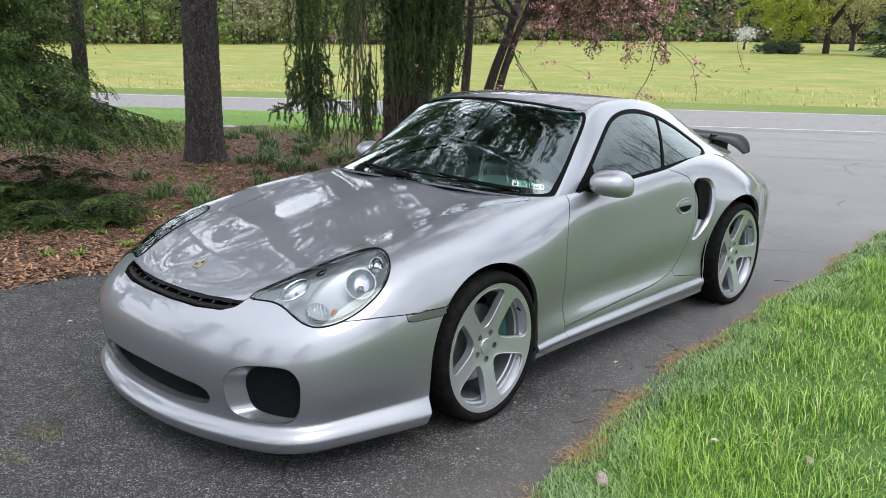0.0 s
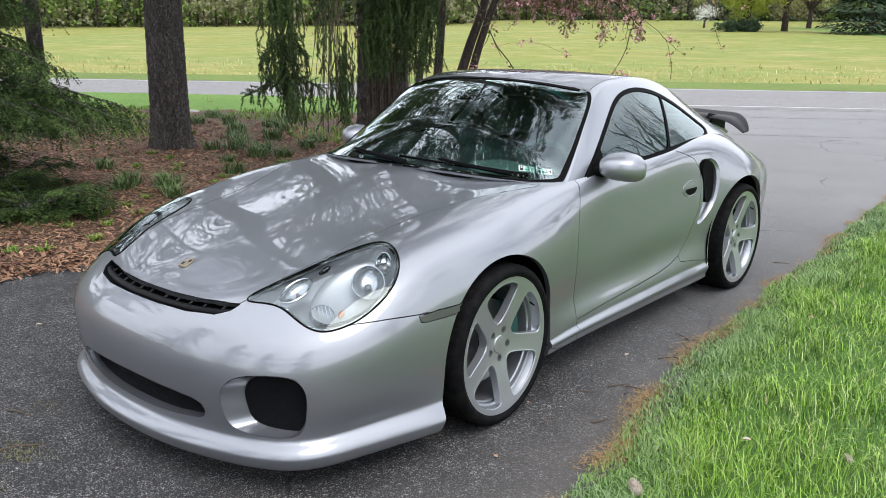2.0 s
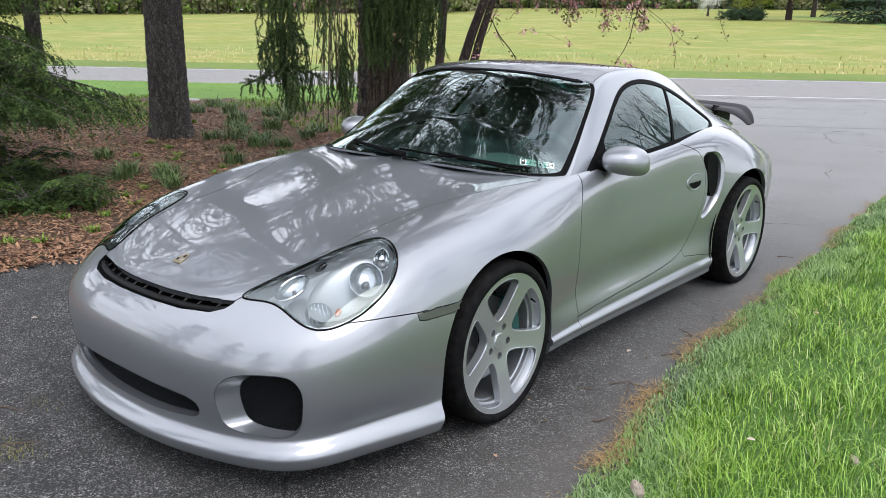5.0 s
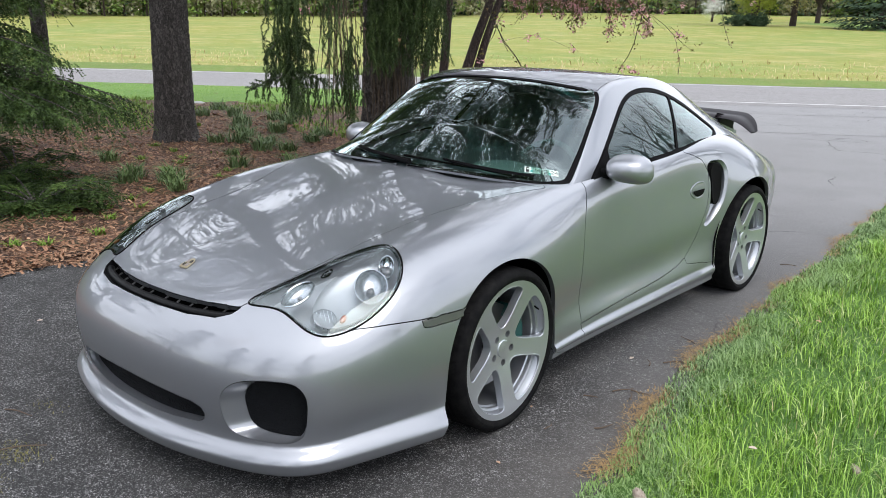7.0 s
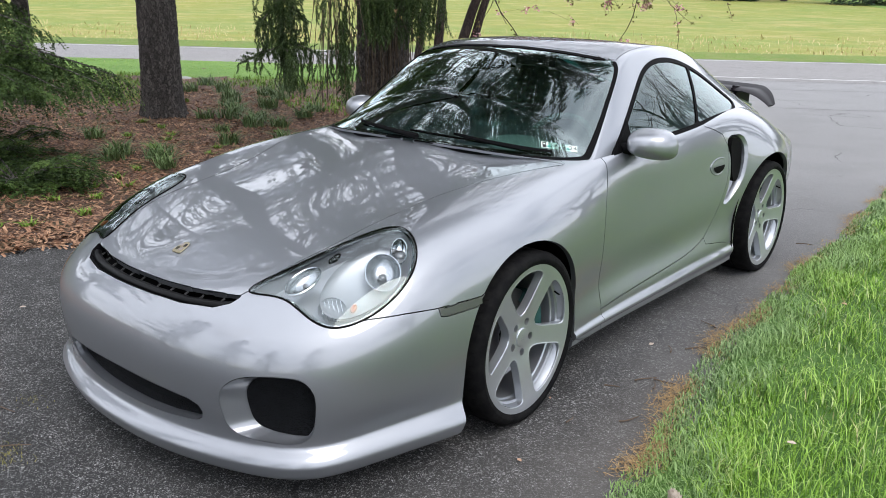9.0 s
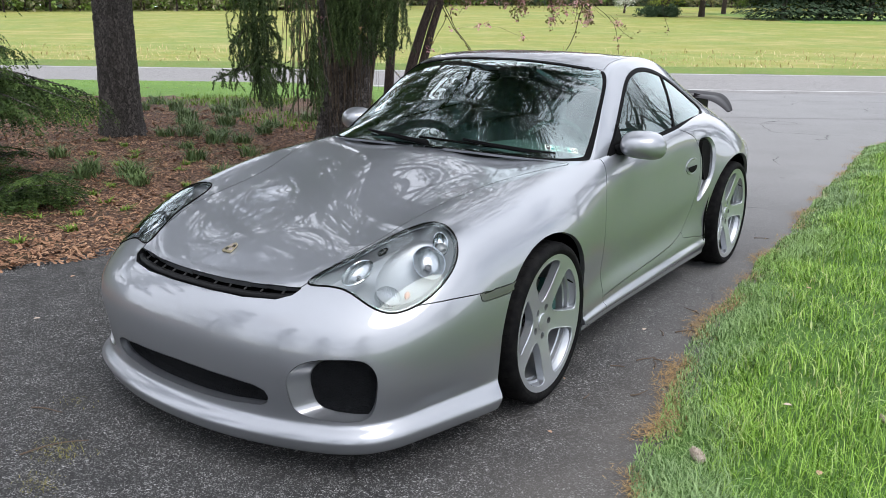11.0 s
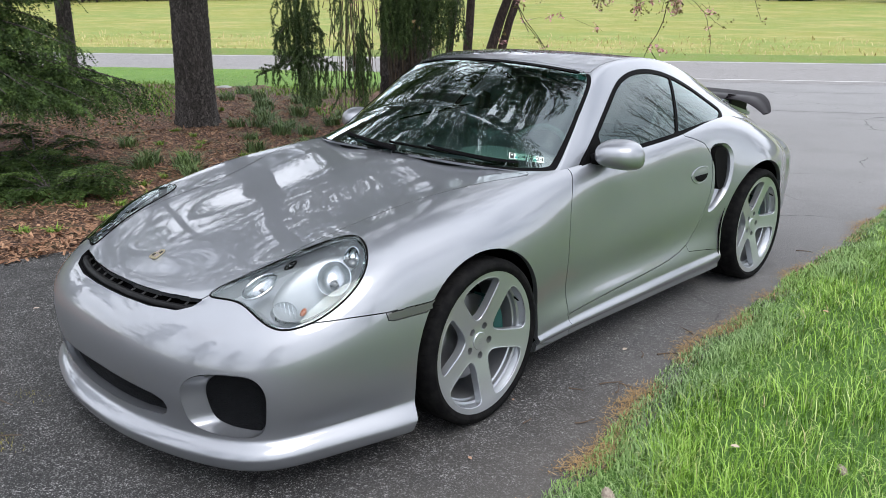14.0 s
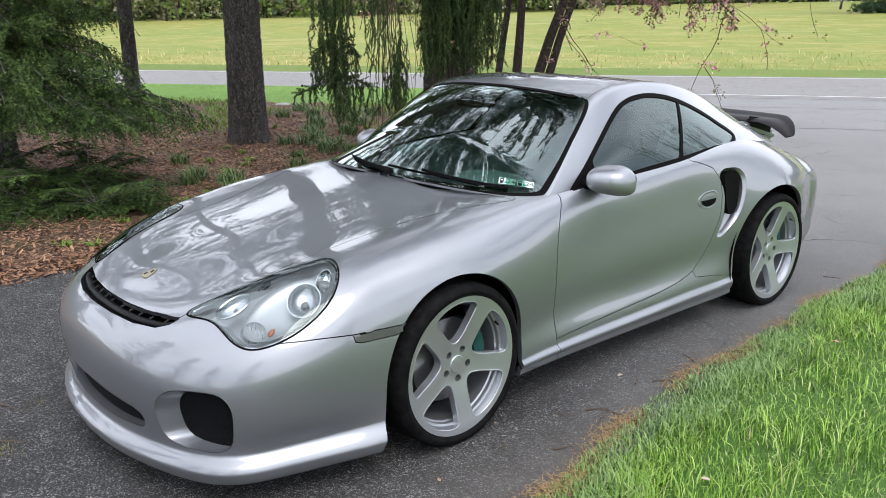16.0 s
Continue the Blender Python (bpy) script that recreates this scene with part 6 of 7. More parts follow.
def weeping_spruce():
    """Old spruce with curtains of hanging branchlets close to the drive."""
    q = np.random.default_rng(7)
    x, y = -3.93, 4.25
    z0 = bed_level(x, y) - 0.02
    t = empty("weeping_spruce_tree", "old spruce with hanging curtains of needled branchlets and stringy dead twigs", "tree", (x, y, z0))
    part("trunk", trunk_mesh(x, y, 0.29, 14, 0, (0, 0), 1.3, 9, 72, 0.13), BARK, t)
    P, D, L = [], [], []
    limbs = [(q.random() * 6.28, z, (1.6 + 2.5 * math.sin(math.pi * (z - 1.2) / 13)) * (0.75 + 0.35 * q.random())) for z in np.linspace(3.3, 13, 120)]
    for px, py, z in ((-2.88, 2.08, 2.5), (-2.97, 2.7, 2.6), (-3.0, 3.1, 2.5), (-2.83, 3.3, 2.7), (-2.6, 3.5, 2.6), (-2.4, 3.2, 2.9), (-2.5, 4.0, 2.8)):
        limbs.append((math.atan2(py - y, px - x), z, math.hypot(px - x, py - y)))
    for k in range(46):
        limbs.append((-1.05 + 1.75 * q.random(), 6.2 + 6.0 * k / 46, 2.9 + 1.9 * q.random()))
    for k in range(34):
        limbs.append((-0.80 + 0.75 * q.random(), 7.0 + 4.6 * k / 34, 3.9 + 1.3 * q.random()))
    for k, (a, z, ln) in enumerate(limbs):
        path = limb_path((0, 0, z), (math.cos(a), math.sin(a), 0), ln, 0.16, 9, 0.08)
        if k % 2 == 0 or z < 3:
            part("limb", tube([tuple(p) for p in path], list(np.linspace(0.05, 0.012, 9)), 7), BARK, t)
        seg = np.diff(path, axis=0)
        for i in range(18 if k < 127 else 48):
            s = 0.25 + 0.75 * q.random() ** 0.8
            j = min(int(s * 8), 7)
            p = path[j] + seg[j] * (s * 8 - j) + q.normal(0, 0.06, 3)
            for m in range(2 + int(q.random() * 3)):
                P.append(p + (q.normal(0, 0.015), q.normal(0, 0.015), -m * 0.16))
                D.append(np.array((q.normal(0, 0.2), q.normal(0, 0.2), -1.0)))
                L.append(0.19)
    far = feathers(np.array(P), np.array(D), np.array(L), 0.12, 6, 0.066, 0.025, 0.8)
    # hanging strands close by: thin needled ropes, one by one
    side, deep = np.array((0.633, 0.774)), np.array((-0.774, 0.633))
    P, D, L = [], [], []
    paths = []

    def strand(base, k, d, top, low, wander=0.02):
        c = np.array((*(np.array(base) + side * k + deep * d - (x, y)), top - z0))
        n = max(1, int((top - low) / 0.075))
        for m in range(n):
            w = np.array((q.normal(0, wander), q.normal(0, wander), -0.075))
            P.append(c)
            D.append(w)
            L.append(0.085)
            if q.random() < 0.16:
                a = q.random() * 6.28
                P.append(c)
                D.append(np.array((0.7 * math.cos(a), 0.7 * math.sin(a), -1.0)))
                L.append(0.06 + 0.07 * q.random())
            c = c + w

    def bough(base, ends, r, hang, count):
        """A spreading limb, needled, from which short strands hang."""
        pts = loop_points([(*(np.array(base) + side * k + deep * d - (x, y)), z - z0) for k, d, z in ends], 9, False)
        part("limb", tube([tuple(v) for v in pts], list(np.linspace(r, r * 0.35, 9)), 6), BARK, t)
        for v, w in zip(pts, np.diff(pts, axis=0)):
            for _ in range(3):
                P.append(v)
                D.append(w + q.normal(0, 0.02, 3))
                L.append(0.09)
        for _ in range(count):
            v = pts[int(q.random() * 9)]
            strand((x + v[0], y + v[1]), q.normal(0, 0.02), q.normal(0, 0.05), v[2] + z0, v[2] + z0 - hang * (0.3 + 0.9 * q.random()))

    frond = (-2.91, 2.05)
    for _ in range(44):
        k = q.normal(0, 0.050)
        strand(frond, k, q.normal(0, 0.06), 2.6, 0.98 + 0.45 * q.random(), 0.012)
    for _ in range(40):
        strand(frond, q.normal(0, 0.10), q.normal(0, 0.08), 1.42 - 0.25 * q.random(), 0.95 + 0.1 * q.random())
    for ends, hang, count in (((0.0, 0.0, 1.10), (-0.14, -0.03, 1.06), (-0.32, -0.05, 0.97)), 0.16, 14), (((0.0, 0.0, 1.12), (0.14, 0.05, 1.10), (0.30, 0.08, 1.02)), 0.36, 26), (((0.0, 0.0, 1.08), (0.05, -0.16, 1.05), (0.08, -0.30, 0.95)), 0.30, 18), (((0.0, 0.0, 1.10), (0.0, 0.16, 1.08), (0.05, 0.30, 1.0)), 0.32, 16), (((0.0, 0.0, 1.42), (-0.08, -0.05, 1.38), (-0.16, -0.08, 1.28)), 0.16, 8), (((0.0, 0.0, 1.45), (0.09, 0.04, 1.40), (0.16, 0.1, 1.30)), 0.2, 8):
        bough(frond, ends, 0.009, hang, count)
    for _ in range(7):
        strand(frond, 0.34 + q.normal(0, 0.035), q.normal(0, 0.05), 2.5, 1.05 + 0.35 * q.random())
    tangle = (-3.02, 2.71)
    for _ in range(34):
        strand(tangle, 0.06 + q.normal(0, 0.05), q.normal(0, 0.06), 1.5 - 0.5 * q.random(), 0.55 + 0.35 * q.random())
    for _ in range(9):
        strand(tangle, q.normal(-0.06, 0.06), q.normal(0, 0.06), 2.4, 1.1 + 0.6 * q.random())
    # a high fringe between the frond and the trunk, above eye level
    for _ in range(70):
        strand((-3.3, 2.6), 0.9 * q.random() - 0.45, 0.9 * q.random() - 0.6, 3.6, 1.95 + 0.8 * q.random())
    thin = feathers(np.array(P), np.array(D), np.array(L), 0.0, 19, 0.025, 0.0075, 0.9)
    P, D, L = [], [], []
    curtain = (-3.2, 3.7)
    for _ in range(250):
        k = 0.76 * q.random() - 0.35
        strand(curtain, k, 0.5 * q.random() - 0.25, 2.6, 1.0 + 0.85 * q.random() ** 1.3 + 0.35 * max(0, k - 0.15), 0.014)
    for _ in range(40):
        strand(curtain, 0.76 * q.random() - 0.38, -0.28, 1.9 - 0.5 * q.random(), 1.0 + 0.2 * q.random())
    thick = feathers(np.array(P), np.array(D), np.array(L), 0.0, 12, 0.030, 0.0085, 0.9)
    tri_object("crown", np.concatenate((far, thin, thick)), NEEDLE, t, "hanging green needled branchlets", "stuff")
    # dead stringy twigs
    for i in range(108):
        if i < 43:
            c = np.array(tangle) + side * q.normal(-0.01, 0.034) + deep * q.normal(0, 0.05) - (x, y)
            ztop, zlow, fan = 2.4 + 0.2 * q.random(), 0.55 + 1.0 * q.random() ** 1.5, q.normal(0, 0.008)
        else:
            a = -0.75 + q.normal(0, 0.55)
            c = np.array((0.36 * math.cos(a), 0.36 * math.sin(a)))
            ztop, zlow, fan = 1.5 + q.random(), 0.15 + 0.8 * q.random(), q.normal(0, 0.002)
        zz = np.linspace(ztop, zlow, 16)
        wob = np.cumsum(q.normal(0, 0.005, (16, 2)), 0) + side * (fan * np.arange(16))[:, None]
        paths.append([(c[0] + wob[k, 0], c[1] + wob[k, 1], zz[k] - z0) for k in range(16)])
    verts, faces = [], []
    for path in paths:
        rr = 0.0016 + 0.0022 * q.random()
        for k, p in enumerate(path):
            b = len(verts)
            verts += [(p[0] + rr, p[1], p[2]), (p[0] - rr * 0.5, p[1] + rr * 0.87, p[2]), (p[0] - rr * 0.5, p[1] - rr * 0.87, p[2])]
            if k:
                for i in range(3):
                    faces.append((b - 3 + i, b - 3 + (i + 1) % 3, b + (i + 1) % 3, b + i))
    tagged(mesh_object("dead_brush", verts, faces, DEAD_TWIG, t), "grey-brown dead hanging twigs", kind="stuff")


DEAD_TWIG = leaf_mat("dead_twig", (0.045, 0.034, 0.024), (0.17, 0.13, 0.095), None, 0.9)
weeping_spruce()


def hemlock():
    """Layered drooping boughs at the edge of the bed."""
    q = np.random.default_rng(21)
    x, y = -5.9, 0.1
    z0 = bed_level(x, y) - 0.02
    t = empty("hemlock_tree", "hemlock with layered drooping dark green boughs over the mulch bed", "tree", (x, y, z0))
    part("trunk", trunk_mesh(x, y, 0.17, 9, 0, (0, 0), 1.4, 5), BARK, t)
    P, D, L = [], [], []
    boughs = []
    for k in range(120):
        z = 0.95 + 7.4 * (k / 120) ** 1.25
        a = q.random() * 6.28
        boughs.append((a, z, (2.3 - 0.24 * z) * (0.7 + 0.4 * q.random()) * (0.75 if z < 1.7 else 1.0), 20 if z < 3.2 else 7))
    for px, py, z in ((-3.99, 1.35, 0.88), (-3.85, 0.80, 0.80), (-4.1, 0.75, 1.22), (-3.9, 0.30, 0.92), (-3.82, 0.45, 0.86), (-3.75, 1.10, 0.85), (-3.9, 0.58, 1.28), (-3.85, 0.12, 0.90), (-3.85, 0.5, 0.80), (-4.05, 0.05, 1.5), (-3.98, 0.63, 1.6),
                      (-3.75, -0.30, 1.02), (-4.2, 1.2, 1.35), (-4.3, 1.3, 1.65), (-4.1, 0.95, 1.85), (-4.0, 0.3, 1.9), (-4.0, -0.2, 1.2), (-3.9, -0.1, 0.95), (-4.2, 0.9, 0.97), (-4.3, 0.5, 1.4), (-4.4, 1.4, 2.0), (-4.1, 0.6, 2.2), (-4.3, 0.2, 1.10), (-4.15, 1.1, 0.86)):
        boughs.append((math.atan2(py - y, px - x), z + 0.17, math.hypot(px - x, py - y), 50))
    for k, (a, z, ln, count) in enumerate(boughs):
        w = np.array((math.cos(a), math.sin(a), 0))
        ln = ln * (0.93 if z < 1.45 else 0.63)
        path = limb_path((0, 0, z - z0), w, ln, 0.26, 9, 0.16)
        seg = np.diff(path, axis=0)
        if z < 3.4:
            part("limb", tube([tuple(p) for p in path], list(np.linspace(0.022, 0.004, 9)), 6), BARK, t)
        side = np.array((-w[1], w[0], 0))
        for i in range(count):
            s = 0.2 + 0.8 * (i + q.random()) / count
            j = min(int(s * 8), 7)
            p = path[j] + seg[j] * (s * 8 - j)
            sg = 1 if i % 2 else -1
            tw = (0.16 + 0.34 * q.random()) * (1.25 - 0.75 * s) + 0.06
            d = side * sg * 0.75 + w * 0.8 + np.array((0, 0, -0.30 + 0.12 * q.normal()))
            P.append(p)
            D.append(d)
            L.append(tw)
            d = unit(d)
            for m in range(4):
                f = 0.25 + 0.2 * m
                P.append(p + d * tw * f + (0, 0, -0.25 * tw * f * f))
                D.append(d * 0.6 + w * 0.7 * (1 if m % 2 else -0.4) + side * sg * 0.3 * q.normal() + np.array((0, 0, -0.75)))
                L.append(tw * 0.46)
    tri_object("crown", feathers(np.array(P), np.array(D), np.array(L), 0.45, 12, 0.026, 0.0125, 1.0, flat=True), HEMLOCK, t, "feathery dark green boughs", "stuff")


hemlock()


def low_boughs(cx, cy, n, seed, rad):
    q = np.random.default_rng(seed)
    z = bed_level(cx, cy)
    t = empty("low_evergreen_shrub", "low spreading dark evergreen shrub on the mulch", "shrub", (cx, cy, z - 0.02), group="low evergreen shrubs")
    P, D, L = [], [], []
    for k in range(n):
        a = q.random() * 6.28
        w = np.array((math.cos(a), math.sin(a), 0))
        path = limb_path((0, 0, 0.04), w, rad * (0.6 + 0.5 * q.random()), 0.45, 7, 0.75 * q.random() + 0.15)
        part("stem", tube([tuple(p) for p in path], list(np.linspace(0.010, 0.003, 7)), 5), BARK, t)
        seg = np.diff(path, axis=0)
        side = np.array((-w[1], w[0], 0))
        for i in range(62):
            s = 0.15 + 0.85 * q.random()
            j = min(int(s * 6), 5)
            P.append(path[j] + seg[j] * (s * 6 - j))
            D.append(side * (1 if i % 2 else -1) * 0.8 + w * 0.6 + np.array((0, 0, 0.1 * q.normal())))
            L.append(0.10 + 0.16 * q.random())
    tri_object("foliage", feathers(np.array(P), np.array(D), np.array(L), 0.25, 13, 0.028, 0.009, 1.0, flat=True), HEMLOCK, t, "", "stuff")


for k, (cx, cy, rad) in enumerate(((-4.35, -0.05, 0.75), (-4.0, 0.35, 0.6), (-4.9, 0.6, 0.7), (-4.6, -0.6, 0.8), (-5.3, 0.2, 0.7), (-5.2, -0.35, 0.9))):
    low_boughs(cx, cy, 20, 40 + k, rad)


def leaf_cards(centres, spread, count, size, q, squash=0.8):
    """Many small leaves round clump centres."""
    c = np.repeat(centres, count, 0)
    sp = np.repeat(np.broadcast_to(np.asarray(spread, float), (len(centres),)), count)[:, None]
    p = c + unit(q.normal(size=c.shape)) * (q.random(len(c)) ** 0.5)[:, None] * sp * np.array((1, 1, squash))
    a, b = unit(q.normal(size=p.shape)), unit(q.normal(size=p.shape))
    s = size * (0.6 + 0.8 * q.random(len(p)))[:, None]
    return np.stack((p - a * s * 0.5, p + a * s * 0.5, p + b * s), 1)


BLOSSOM = leaf_mat("dogwood_blossom", (0.70, 0.30, 0.36), (0.82, 0.55, 0.56), (0.62, 0.24, 0.32), 0.7)
DOG_LEAF = leaf_mat("young_dogwood_leaf", (0.22, 0.14, 0.07), (0.16, 0.18, 0.05), None, 0.6)


def dogwood():
    q = np.random.default_rng(33)
    x, y = -5.28, 6.62
    z0 = bed_level(x, y) - 0.02
    t = empty("dogwood_tree", "pink flowering dogwood with several dark leaning stems", "tree", (x, y, z0))
    tips = []

    def grow(p, d, ln, r, depth):
        n = 6
        path, d = [np.array(p)], np.array(d)
        for i in range(n):
            d = unit(d + q.normal(0, 0.13 if depth else 0.045, 3) + np.array((0, 0, 0.03 if depth < 2 else -0.02)))
            path.append(path[-1] + d * ln / n)
        if depth < 3:
            part("stem" if depth == 0 else "branch", tube([tuple(v) for v in path], list(np.linspace(r, r * 0.55, n + 1)), 12 if depth == 0 else 6), BARK_DOG, t)
        else:
            twigs.append((path, r))
        if depth >= 2:
            tips.extend(path[2:])
        if depth < 4:
            for k in range((3, 4, 3, 3)[depth]):
                i = 2 + int(q.random() * (n - 1)) if depth else n - k % 2
                nd = unit(d * 0.7 + q.normal(0, 0.42, 3) + np.array((0.22, 0.08, 0.12)) * (1 if depth < 3 else 0.3))
                grow(path[i], nd, ln * (0.72 if depth else 0.85), r * 0.5, depth + 1)

    twigs = []
    for dx, dy, lx, ly, r in ((0.0, 0.0, 0.10, 0.08, 0.075), (0.14, 0.10, 0.17, 0.13, 0.085), (0.24, 0.16, 0.24, 0.18, 0.070), (-0.25, -0.15, 0.08, 0.06, 0.06)):
        grow((dx, dy, -0.05), (lx, ly, 1.0), 2.7, r, 0)
    # long low branches reaching out beside the road
    for tx, ty, tz, from_z in [(0.75 + (a - 0.75) * 0.8 - 0.1, 0.6 + (b - 0.6) * 0.8, max(c, 1.85), d) for a, b, c, d in ((1.35, 1.65, 1.60, 2.0), (1.65, 1.85, 1.30, 2.1), (2.0, 2.05, 1.80, 2.2), (2.4, 2.2, 1.60, 2.3), (2.6, 2.35, 1.75, 2.3), (1.0, 1.3, 1.75, 1.9), (1.25, 1.6, 1.05, 2.0), (2.2, 2.1, 2.1, 2.4), (0.7, 1.2, 1.95, 2.0))]:
        path = loop_points([(0.75, 0.6, from_z), (0.75 + (tx - 0.75) * 0.35, 0.6 + (ty - 0.6) * 0.35, from_z + 0.2), (0.75 + (tx - 0.75) * 0.75, 0.6 + (ty - 0.6) * 0.75, tz + 0.3), (tx, ty, tz)], 9, False)
        path = path + np.concatenate((np.zeros((1, 3)), q.normal(0, 0.035, (8, 3))))
        part("branch", tube([tuple(v) for v in path], list(np.linspace(0.028, 0.007, 9)), 6), BARK_DOG, t)
        for i in range(3, 9):
            for k in range(4):
                grow(path[i], unit(q.normal(0, 0.6, 3) + np.array((0.3, 0.25, 0.05))), 0.34, 0.007, 3)
    verts, faces = [], []
    for path, r in twigs:
        for k, p in enumerate(path):
            rr = max(0.0035, r * (1 - 0.1 * k))
            b = len(verts)
            verts += [(p[0] + rr, p[1], p[2]), (p[0] - rr * 0.5, p[1] + rr * 0.87, p[2]), (p[0] - rr * 0.5, p[1] - rr * 0.87, p[2])]
            if k:
                for i in range(3):
                    faces.append((b - 3 + i, b - 3 + (i + 1) % 3, b + (i + 1) % 3, b + i))
    tagged(mesh_object("twig_brush", verts, faces, BARK_DOG, t), kind="stuff")
    tips = np.array(tips)
    pick = tips[q.random(len(tips)) < 0.20]
    tri_object("blossom", leaf_cards(pick, 0.07, 11, 0.032, q), BLOSSOM, t, "pink dogwood blossom", "stuff")
    pick = tips[q.random(len(tips)) < 0.45]
    tri_object("young_leaves", leaf_cards(pick, 0.09, 5, 0.035, q), DOG_LEAF, t, "small bronze-green young leaves", "stuff")


dogwood()


def bare_tree(label, x, y, r, h, seed, leaf=None, per=0, size=0.05):
    q = np.random.default_rng(seed)
    t = empty("shade_tree", label, "tree", (x, y, 0), group="shade trees")
    tips, verts, faces = [], [], []

    def limb(p, d, ln, rr, depth):
        n = 6
        path, d = [np.array(p)], np.array(d)
        for i in range(n):
            d = unit(d + q.normal(0, 0.14, 3) + np.array((0, 0, 0.05)))
            path.append(path[-1] + d * ln / n)
        rad = np.linspace(rr, rr * 0.6, n + 1)
        if depth < 2:
            part("trunk" if depth == 0 else "limb", tube([tuple(v) for v in path], list(rad), 14 if depth == 0 else 8), BARK_DOG, t)
        else:
            for k, v in enumerate(path):
                b = len(verts)
                verts.extend([(v[0] + rad[k], v[1], v[2]), (v[0] - rad[k] * .5, v[1] + rad[k] * .87, v[2]), (v[0] - rad[k] * .5, v[1] - rad[k] * .87, v[2])])
                if k:
                    for i in range(3):
                        faces.append((b - 3 + i, b - 3 + (i + 1) % 3, b + (i + 1) % 3, b + i))
        if depth >= 3:
            tips.extend(path[2:])
        if depth < 5:
            for k in range((6, 4, 3, 3, 2)[depth]):
                i = n - k % 4
                grow_way = unit(d * 0.6 + q.normal(0, 0.6, 3))
                limb(path[i], grow_way, ln * 0.70, rr * 0.52, depth + 1)

    limb((0, 0, -0.05), (0.04, 0.02, 1), h * 0.33, r, 0)
    tagged(mesh_object("twig_brush", verts, faces, BARK_DOG, t), kind="stuff")
    if leaf:
        tips = np.array(tips)
        tri_object("leaves", leaf_cards(tips, 0.35, per, size, q), leaf, t, "", "stuff")


SPRING_LEAF = leaf_mat("spring_leaf", (0.20, 0.26, 0.03), (0.32, 0.36, 0.05), (0.26, 0.30, 0.04), 0.6)
OLIVE_LEAF = leaf_mat("olive_leaf", (0.22, 0.21, 0.07), (0.32, 0.29, 0.11), None, 0.6)
GREY_LEAF = leaf_mat("budding_leaf", (0.17, 0.18, 0.09), (0.27, 0.25, 0.15), None, 0.7)
MID_LEAF = leaf_mat("green_leaf", (0.10, 0.17, 0.035), (0.17, 0.24, 0.05), None, 0.6)
FIR = leaf_mat("far_fir", (0.026, 0.050, 0.026), (0.052, 0.085, 0.042), None, 0.8)
WHITE_BLOOM = leaf_mat("white_bloom", (0.65, 0.65, 0.60), (0.8, 0.8, 0.76), None, 0.8)

# unseen trees on the lawn side, added from what the paint and glass reflect
bare_tree("bare shade tree with a fork of dark limbs on the lawn", 5.7, 12.4, 0.22, 9.5, 51)
bare_tree("budding shade tree on the lawn", 13.5, 3.0, 0.2, 9, 52, GREY_LEAF, 2, 0.06)
# spruces added out of view to darken the horizon in the car's reflections
for k, (x, y, h) in enumerate(((-7.5, -9.5, 12), (-2.0, -13.0, 13), (4.0, -14.0, 11), (10.5, -11.0, 12), (-9.5, -3.5, 13))):
    conifer("dense unseen spruce, added to darken the reflections", x, y, 0.2, h, 0, 0.5, 2.8, 90, 17, 60 + k, needle=0.17, parts_limit=12)


# ---- the far side of the field ----
def bearing(px):
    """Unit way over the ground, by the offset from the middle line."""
    f = np.array((-0.680, 0.733))
    rgt = np.array((0.733, 0.680))
    v = f + rgt * (px - 784) / 1459.0 * 0.972
    return v / np.linalg.norm(v)


EYE = np.array((2.906, -2.5))


def out_there(px, d):
    p = EYE + bearing(px) * d
    return float(p[0]), float(p[1]), float(field_height(p[0], p[1]))


def crown_points(q, rx, rz, cz, n):
    """Clump centres filling an uneven crown."""
    v = unit(q.normal(size=(n, 3))) * (q.random(n) ** 0.4)[:, None]
    lump = 1 + 0.18 * np.sin(v[:, 0] * 7 + 1) + 0.15 * np.sin(v[:, 1] * 6 + v[:, 2] * 5)
    return v * lump[:, None] * np.array((rx, rx, rz)) + np.array((0, 0, cz))


def broad_tree(label, x, y, z, r, trunk_h, rx, rz, leaf, seed, clumps=260, per=26, size=0.22):
    q = np.random.default_rng(seed)
    t = empty("field_tree", label, "tree", (x, y, z - 0.1), group="trees across the field")
    part("trunk", tube([(0, 0, 0), (0.05, 0, trunk_h * 0.6), (0.1, 0.05, trunk_h + rz)], [r * 1.2, r, r * 0.35], 10), BARK_DOG, t)
    for k in range(9):
        a = q.random() * 6.28
        part("limb", tube([(0.05, 0, trunk_h * (0.75 + 0.3 * q.random())), (rx * 0.35 * math.cos(a), rx * 0.35 * math.sin(a), trunk_h + rz * 0.5), (rx * 0.8 * math.cos(a), rx * 0.8 * math.sin(a), trunk_h + rz * (0.5 + q.random()))], [r * 0.5, r * 0.3, r * 0.08], 6), BARK_DOG, t)
    c = crown_points(q, rx, rz, trunk_h + rz * 0.85, clumps)
    tri_object("crown", leaf_cards(c, 0.55, per, size, q), leaf, t, "", "stuff")


